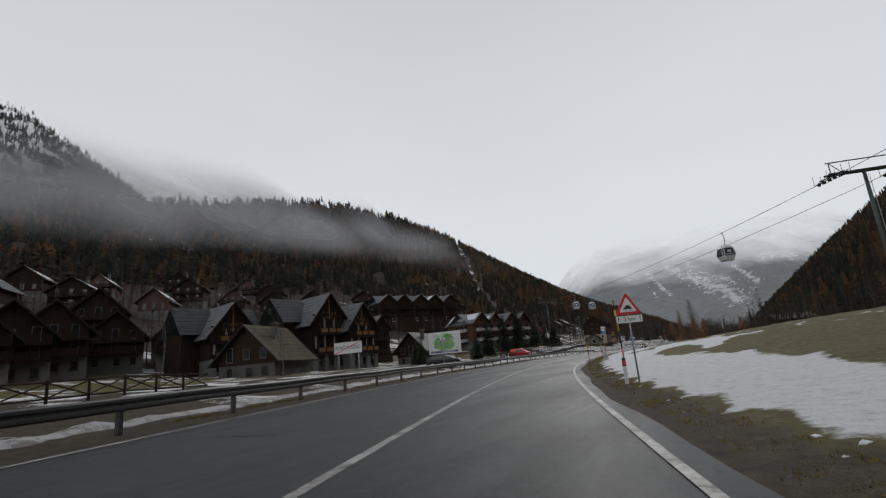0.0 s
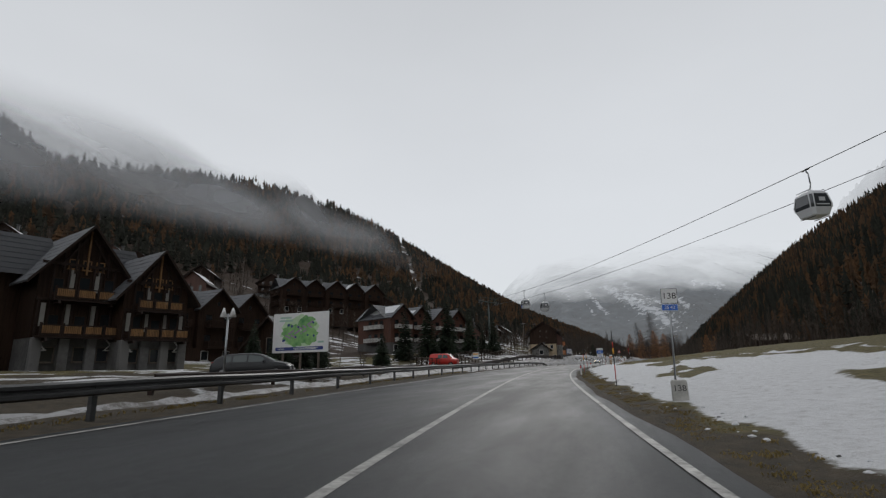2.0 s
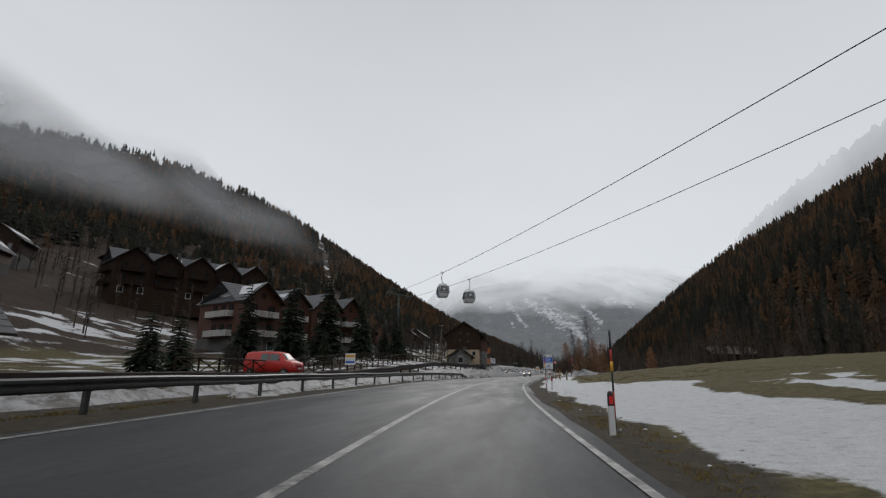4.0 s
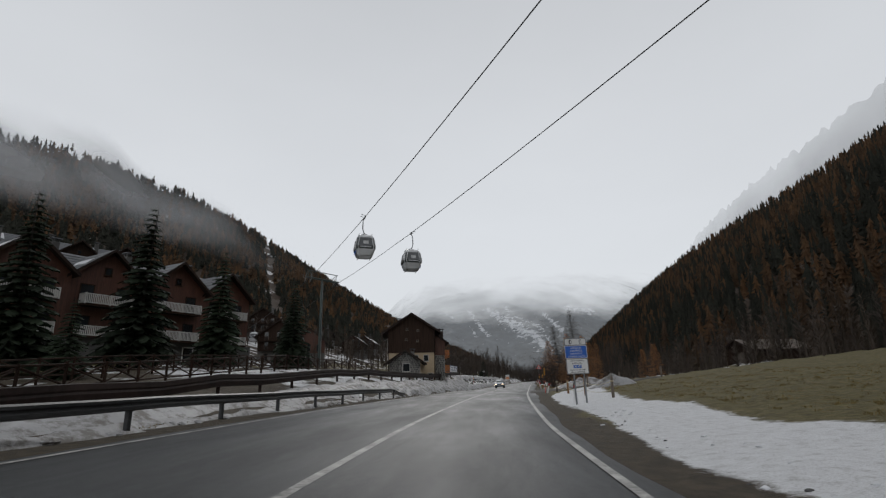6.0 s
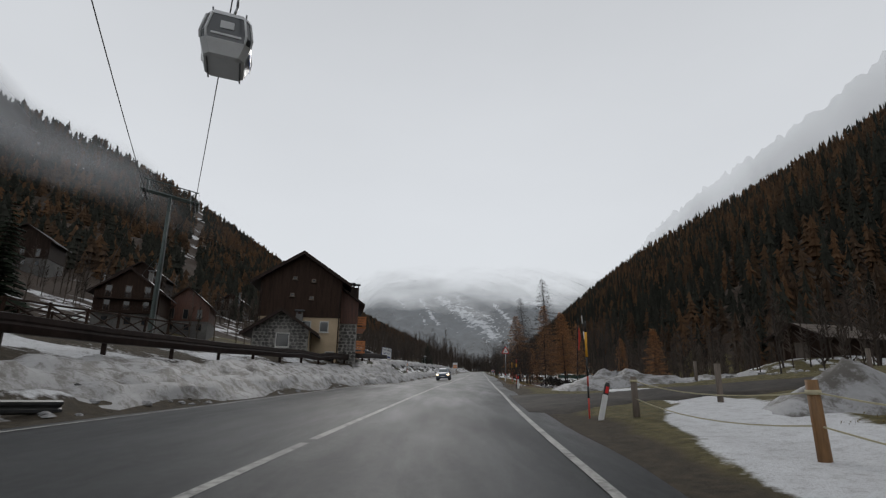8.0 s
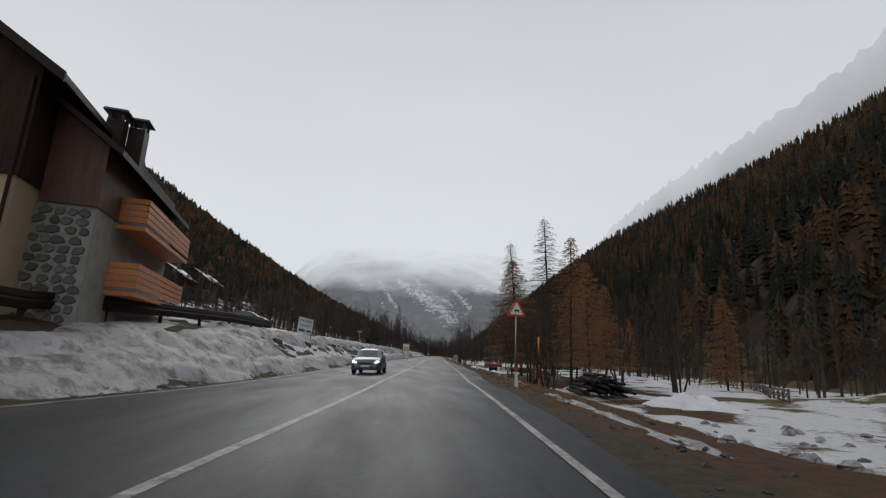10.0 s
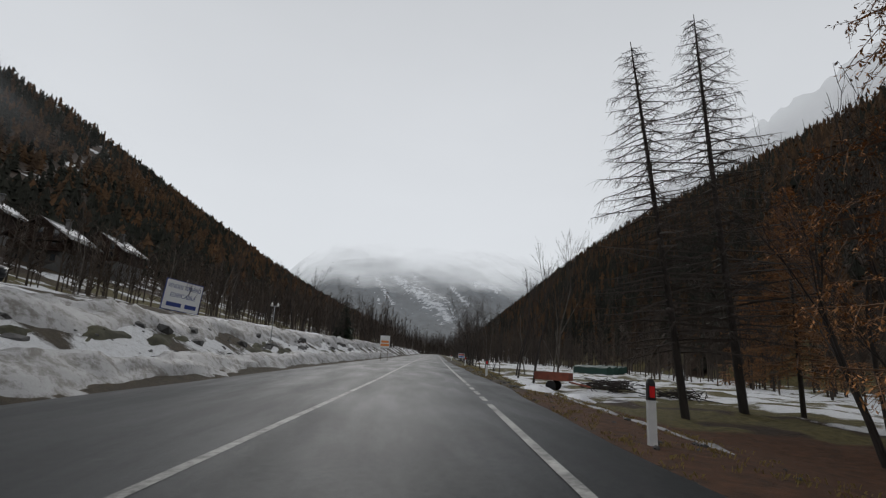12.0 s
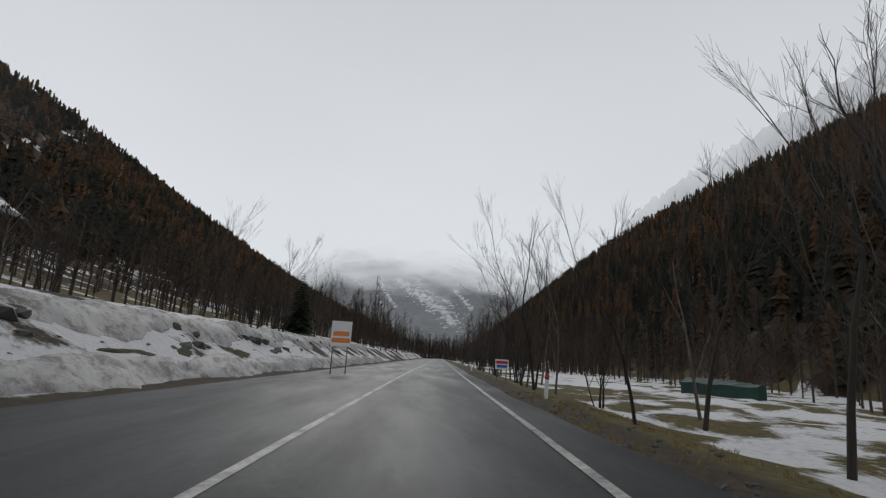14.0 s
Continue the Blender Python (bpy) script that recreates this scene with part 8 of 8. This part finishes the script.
# crossed timber fences on the bank and round the yards
for a, b, lat, lift in ((96, 176, -17.5, 0.2), (110, 170, -23.0, 0.2)):
    pts = [on(s, lat, lift) for s in np.arange(a, b, 8.0)]
    cross_fence(pts, "dark rustic fence with crossed braces along the bank")
pts = [on(s, -22.0, 0.1) for s in np.arange(-2, 34, 6.0)]
cross_fence(pts, "dark rustic rail fence round the snowy yard", 0.95)
p = on(118, -15.6)
small_panel("notice_board", pose(p.x, p.y, p.z, 0, 0, heading(118) + 10), 1.0, 1.1, 1.5, "small yellow and white notice on the fence", (STAKEYELLOW, SIGNWHITE, SIGNBLUE), legs=True)

# street lamps by the yard
for s, lat in ((58.0, -15.2),):
    p = on(s, lat)
    e = thing("street_lamp", pose(p.x, p.y, p.z), "slim street lamp with two white globes", "street lamp", "street lamps")
    rod("post", (0, 0, -0.3), (0, 0, 3.3), 0.055, STEEL, e, n=8)
    for dx in (-0.22, 0.22):
        rod("globe", (dx, 0, 3.15), (dx, 0, 3.6), 0.17, PLASTIC, e, n=10, r1=0.03)
        rod("bracket", (0, 0, 3.0), (dx, 0, 3.15), 0.025, STEEL, e, n=5)

# ---- vehicles ----
p = at(203.9, -4.3)
car("oncoming_car", pose(p.x, p.y, -0.14, 0, -2.0, heading(206) - 1), "grey-blue hatchback with lit headlights on the wet road", CARBLUE, lights=HEADLAMP, group="cars")
car("red_van", pose(15.7, 108.8, ground_z(15.7, 108.8), 0, 0, 60), "small red van parked among snow heaps", CARRED, 4.2, 1.75, 1.85, van=True, group="cars")
p = on(63.4, -17.2)
car("dark_car", pose(p.x, p.y, p.z, 0, 0, heading(63) + 110), "dark estate car parked beside the billboard", CARDARK, 4.6, 1.8, 1.45, group="cars")
for s, lat, t in ((226.0, -20.5, 95), (230.5, -22.5, 85), (233.5, -24.0, 70)):
    p = on(s, lat)
    car("parked_car", pose(p.x, p.y, p.z, 0, 0, heading(s) + t), "dark car parked on the snowy bank", CARDARK, 4.3, 1.75, 1.48, group="cars")

# ---- ropeway ----
gx, gy = 40.3, 193.2
pylon((gx, gy, ground_z(gx, gy) - 0.2), ROPE_L[0], ROPE_R[0], "green-grey tubular ropeway pylon with roller batteries", 0.45)
gx, gy = 46.9, 50.2
pylon((gx, gy, ground_z(gx, gy) - 0.2), ROPE_L[1], ROPE_R[1], "dark ropeway pylon on the meadow with roller batteries", 0.5)
rope(ROPE_L, "thin dark haul rope crossing over the road", 2.2)
rope(ROPE_R, "thin dark haul rope crossing over the road", 2.2)
rope(((43.1, 50.0, 16.9), (52.0, -90.0, 34.0)), "thin dark haul rope running up the meadow", 2.0)
rope(((50.7, 50.0, 17.4), (60.0, -90.0, 34.0)), "thin dark haul rope running up the meadow", 2.0)
rope(((37.8, 193.0, 20.4), (6.0, 330.0, 22.0)), "thin dark haul rope running down to the station", 5.0)
rope(((42.9, 193.0, 19.6), (11.0, 330.0, 22.0)), "thin dark haul rope running down to the station", 5.0)
GONDOLA = gondola_cabin()
q = rope_point(ROPE_L, 70.8)
GONDOLA.matrix_world = pose(q.x, q.y, q.z - 0.06, 0, 0, -3)
for ends, y, t in ((ROPE_L, 147.0, 177), (ROPE_R, 150.3, -3)):
    q = rope_point(ends, y)
    copy_thing(GONDOLA, pose(q.x, q.y, q.z - 0.06, 0, 0, t))
for t, end in ((0.3, ((37.8, 193.0, 20.4), (6.0, 330.0, 22.0))), (0.55, ((42.9, 193.0, 19.6), (11.0, 330.0, 22.0)))):
    a, b = Vector(end[0]), Vector(end[1])
    q = a.lerp(b, t) - Vector((0, 0, 20.0 * t * (1 - t) + 0.06))
    copy_thing(GONDOLA, pose(q.x, q.y, q.z, 0, 0, 13))

# ---- houses ----
HZ = 1.1
big_house(pose(54.1, 180.9, HZ, 0, 0, -14))
stone_lodge(pose(51.9, 177.1, HZ + 1.0, 0, 0, -14))
RROW = math.degrees(math.atan2(13.2, 15.0))
terrace_house(pose(8.2, 150.4, ground_z(11, 156) - 0.2, 0, 0, RROW), 4, 7.0, 12.0, 8.2, 3.0, "reddish timber apartment house with white slatted balconies", 71, REDWOOD, WHITEWOOD, STONE)
gz = lambda x, y: ground_z(x, y) - 0.2
terrace_house(pose(-26.0, 196.0, gz(-12, 208) + 4.5, 0, 0, 33), 5, 7.6, 11.0, 8.4, 3.1, "long dark-boarded apartment house with gabled bays", 75, DARKWOOD, DARKWOOD, DARKWOOD)
terrace_house(pose(-30.5, 106.5, gz(-22, 115), 0, 0, 55), 4, 7.0, 12.0, 8.6, 3.4, "dark timber hotel with a row of gables", 81, DARKWOOD, DARKWOOD, DARKWOOD)
# chalets by the road, half-timbered
big = chalet(pose(-19.6, 82.6, gz(-20, 80), 0, 0, 50), 6.6, 11.0, 8.6, 4.3, "large dark half-timbered chalet with honey-coloured galleries", 91, 2.9, decor=HONEYWOOD, snow=0.0)
cross_wing(big, 6.6, 11.0, 8.6, 4.3, 3.0, SLATE)
chalet(pose(-14.6, 85.6, gz(-13, 86), 0, 0, 50), 5.8, 10.0, 7.6, 3.8, "dark half-timbered chalet with panelled galleries and a slate roof", 93, 2.9, decor=HONEYWOOD, snow=0.0)
chalet(pose(-25.5, 63.0, gz(-27, 68) - 0.3, 0, 0, -12), 8.0, 9.0, 2.9, 4.0, "low stone chalet with a steep mossy shingle roof", 94, 2.0, roof=MOSSROOF, floors=1, snow=0.0, balconies=False)
mid = chalet(pose(-31.5, 72.5, gz(-34, 76), 0, 0, 50), 6.5, 10.0, 6.4, 4.2, "dark half-timbered chalet with honey-coloured galleries", 95, 2.4, decor=HONEYWOOD, snow=0.0)
cross_wing(mid, 6.5, 10.0, 6.4, 4.2, 2.6, SLATE)
chalet(pose(-7.5, 101.5, gz(-7, 103), 0, 0, -20), 6.0, 8.0, 3.2, 3.2, "small gabled lodge with a grey slate roof", 96, 1.6, floors=1, snow=0.0, balconies=False)
# dark row on the left of the yard
for k, (x, y, t, z) in enumerate(((-46, 46, 18, 0), (-50, 56, 14, 0), (-53, 66, 10, 0.5), (-52, 77, 6, 0.8), (-46, 86, 0, 1.0), (-60, 84, 4, 3.0))):
    chalet(pose(x, y, gz(x, y) + z, 0, 0, t + 35), 8.0, 11.0, 5.4 + 0.5 * (k % 3), 3.9, "dark timber chalet with wide eaves and a slate roof", 110 + k, 2.6, snow=0.2, stack=k % 2 == 0)
# village on the slope behind
spots = [(-74, 170, 12), (-62, 176, 8), (-88, 166, 14), (-50, 186, 2), (-98, 178, 15), (-70, 194, 6), (-84, 206, 10), (-56, 208, 4), (-40, 240, 5), (-20, 252, 0), (-6, 262, -4), (6, 270, -6),
         (-108, 150, 18), (-116, 132, 20), (-96, 124, 18), (-84, 140, 14), (-102, 104, 18), (-120, 96, 20), (-60, 128, 8), (-46, 140, 4), (30, 268, -10), (42, 236, -8), (34, 222, -6)]
for k, (x, y, t) in enumerate(spots):
    chalet(pose(x, y, gz(x, y) + 0.6, 0, 0, t), 8.0 + (k % 3), 10.0, 5.4 + 0.7 * (k % 3), 3.4, ("dark" if k % 3 else "brown") + " village chalet with patches of snow on its roof", 130 + k, 2.4, upper=DARKWOOD if k % 3 else REDWOOD, snow=0.8, stack=k % 2 == 0, balconies=k % 2 == 0, floors=1 if k % 2 else 2)
for k, (x, y, t) in enumerate(((63, 292, -20), (70, 306, -24), (52, 300, -14))):
    chalet(pose(x, y, gz(x, y) + 0.4, 0, 0, t), 8.0, 10.0, 4.8, 2.8, "dark hillside house with a snowy roof", 160 + k, 2.2, snow=1.0, balconies=k == 0)
e = thing("utility_pole", pose(60.5, 226.0, ground_z(60.5, 226.0)), "tall leaning wooden utility pole", "utility pole")
rod("pole", (0, 0, -0.4), (0.5, 0, 12.0), 0.14, GREYWOOD, e, n=9, r1=0.09)
rod("arm", (-0.4, 0, 11.6), (1.4, 0, 11.7), 0.05, STEEL, e, n=6)

# ---- spruces and garden trees on the left ----
SPRUCE_A = spruce(11.0, 41, "dark green spruce standing by the apartment house")
SPRUCE_B = spruce(7.0, 43, "young dark spruce in the garden", 1.7)
for s, lat, t, z in ((142.0, -29.5, 0, 1.3), (148.0, -26.5, 60, 1.05), (156.5, -23.5, 130, 0.95), (125.0, -32.0, 20, 1.0), (133.0, -30.5, 250, 1.15), (167.0, -30.0, 200, 0.8), (96.0, -31.0, 90, 0.6), (84.0, -29.5, 40, 0.5), (78.5, -28.0, 100, 0.45)):
    tree_at(SPRUCE_A, s, lat, t, z)
for s, lat, t, z in ((112.0, -30.0, 0, 0.9), (104.0, -26.0, 70, 0.8), (80.0, -25.5, 140, 0.8), (75.0, -25.5, 30, 0.6), (81.0, -24.0, 80, 0.55), (87.0, -26.0, 160, 0.6), (131.0, -24.5, 210, 0.7), (300.0, -16.5, 20, 1.1)):
    tree_at(SPRUCE_B, s, lat, t, z)
for s, lat, t, z in ((84.0, -23.0, 0, 0.6), (90.0, -25.0, 70, 0.6), (120.0, -27.0, 120, 0.55), (40.0, -25.0, 10, 0.7), (30.0, -28.0, 60, 0.8), (244.0, -26.0, 10, 0.8), (252.0, -24.0, 60, 0.8), (262.0, -23.0, 130, 0.9), (270.0, -25.0, 190, 0.9), (238.0, -30.0, 230, 0.8)):
    tree_at(BIRCH, s, lat, t, z)
for s, lat, t, z in ((115.0, -26.0, 0, 0.6), (88.0, -21.0, 50, 0.5), (108.0, -22.0, 100, 0.6), (248.0, -20.0, 0, 0.8), (258.0, -19.5, 90, 0.8), (266.0, -19.0, 160, 0.9), (280.0, -14.0, 200, 1.0), (290.0, -15.0, 250, 1.0)):
    tree_at(WILLOW, s, lat, t, z)
for s, lat, t, z in ((284.0, -20.0, 0, 1.0), (296.0, -18.0, 50, 1.1), (306.0, -16.0, 100, 1.0), (318.0, -15.0, 150, 1.1), (330.0, -14.0, 200, 1.1), (300.0, -26.0, 240, 1.2)):
    tree_at(ASH, s, lat, t, z)


# ---- withered grass along the verges, clods and crumbs of snow ----
def tufts(name, count, s0, s1, l0, l1, tall, label, seed, mat):
    """Clumps of thin bent blades standing on the ground, in one mesh."""
    rng = np.random.default_rng(seed)
    verts, faces = [], []
    S, LA = rng.uniform(s0, s1, count), l0 + (l1 - l0) * rng.random(count) ** 1.3
    P = [at(a, b) for a, b in zip(S, LA)]
    Z = height(np.array([q.x for q in P]), np.array([q.y for q in P]))
    keep = fbm(S, LA, 3.0, 3, 1.0) > -0.1
    for p, z, ok in zip(P, Z, keep):
        if not ok:
            continue
        for k in range(rng.integers(4, 9)):
            a, h = rng.uniform(0, 6.28), tall * rng.uniform(0.4, 1.2)
            x, y = p.x + rng.normal() * 0.06, p.y + rng.normal() * 0.06
            dx, dy = math.cos(a), math.sin(a)
            b = len(verts)
            verts += [(x - dy * 0.008, y + dx * 0.008, z - 0.03), (x + dy * 0.008, y - dx * 0.008, z - 0.03),
                      (x + dx * h * 0.4, y + dy * h * 0.4, z + h * 0.75), (x + dx * h * 0.9, y + dy * h * 0.9, z + h * 0.85)]
            faces += [(b, b + 1, b + 2), (b + 1, b + 3, b + 2)]
    me = bpy.data.meshes.new(name)
    me.from_pydata(verts, [], faces)
    me.materials.append(mat)
    tagged(new(name, me), label, "grass", "verge grass", kind="stuff")


tufts("verge_grass", 5200, -2, 96, 2.45, 3.35, 0.05, "tufts of withered olive-brown grass along the road verge", 501, GRASSBLADE)
tufts("verge_grass", 2600, 185, 262, 2.9, 6.5, 0.06, "tufts of withered brown grass on the muddy verge", 502, GRASSBLADE)
tufts("verge_grass", 2000, 10, 120, -9.3, -8.95, 0.06, "withered grass growing under the guard rail", 503, GRASSBLADE)
tufts("meadow_grass", 5000, 105, 150, 7.5, 20.0, 0.05, "short withered meadow grass between the patches of snow", 504, GRASSBLADE)


def crumbs(name, count, s0, s1, l0, l1, size, mat, label, category, seed):
    """Small lumps strewn on the ground, in one mesh."""
    rng = np.random.default_rng(seed)
    verts, faces = [], []
    for k in range(count):
        p = at(rng.uniform(s0, s1), rng.uniform(l0, l1))
        z, r = ground_z(p.x, p.y), size * rng.uniform(0.4, 1.3)
        b = len(verts)
        m = 6
        for ring, (q, h) in enumerate(((1.0, -0.1), (0.85, 0.35), (0.35, 0.62))):
            for j in range(m):
                a = j * math.tau / m + 0.4 * ring
                rr = r * q * rng.uniform(0.7, 1.25)
                verts.append((p.x + math.cos(a) * rr * 1.25, p.y + math.sin(a) * rr, z + r * h * rng.uniform(0.8, 1.2)))
        for ring in range(2):
            for j in range(m):
                c = b + ring * m
                faces.append((c + j, c + (j + 1) % m, c + m + (j + 1) % m, c + m + j))
        faces.append(tuple(b + 2 * m + j for j in range(m)))
    me = bpy.data.meshes.new(name)
    me.from_pydata(verts, [], faces)
    me.materials.append(mat)
    tagged(new(name, me), label, category, kind="stuff")


crumbs("snow_crumbs", 150, 0, 125, 2.8, 4.4, 0.05, SNOW, "crumbs of crusted snow left on the grass verge", "snow", 511)
crumbs("snow_crumbs", 260, 112, 215, -9.6, -8.7, 0.13, DIRTY_SNOW, "lumps of dirty snow broken off the ploughed bank", "snow", 512)
crumbs("snow_crumbs", 200, 165, 190, 5.0, 20.0, 0.16, DIRTY_SNOW, "lumps of dirty snow round the heaps by the side road", "snow", 513)
crumbs("earth_clods", 260, 175, 262, 2.4, 5.5, 0.06, ROCK, "dark clods and stones on the muddy verge", "stones", 514)
crumbs("earth_clods", 300, 150, 300, -12.5, -9.6, 0.09, ROCK, "dark stones and clods in the ploughed snow", "stones", 515)
crumbs("earth_clods", 200, 0, 125, 2.35, 3.6, 0.04, ROCK, "gravel and clods along the edge of the asphalt", "stones", 516)
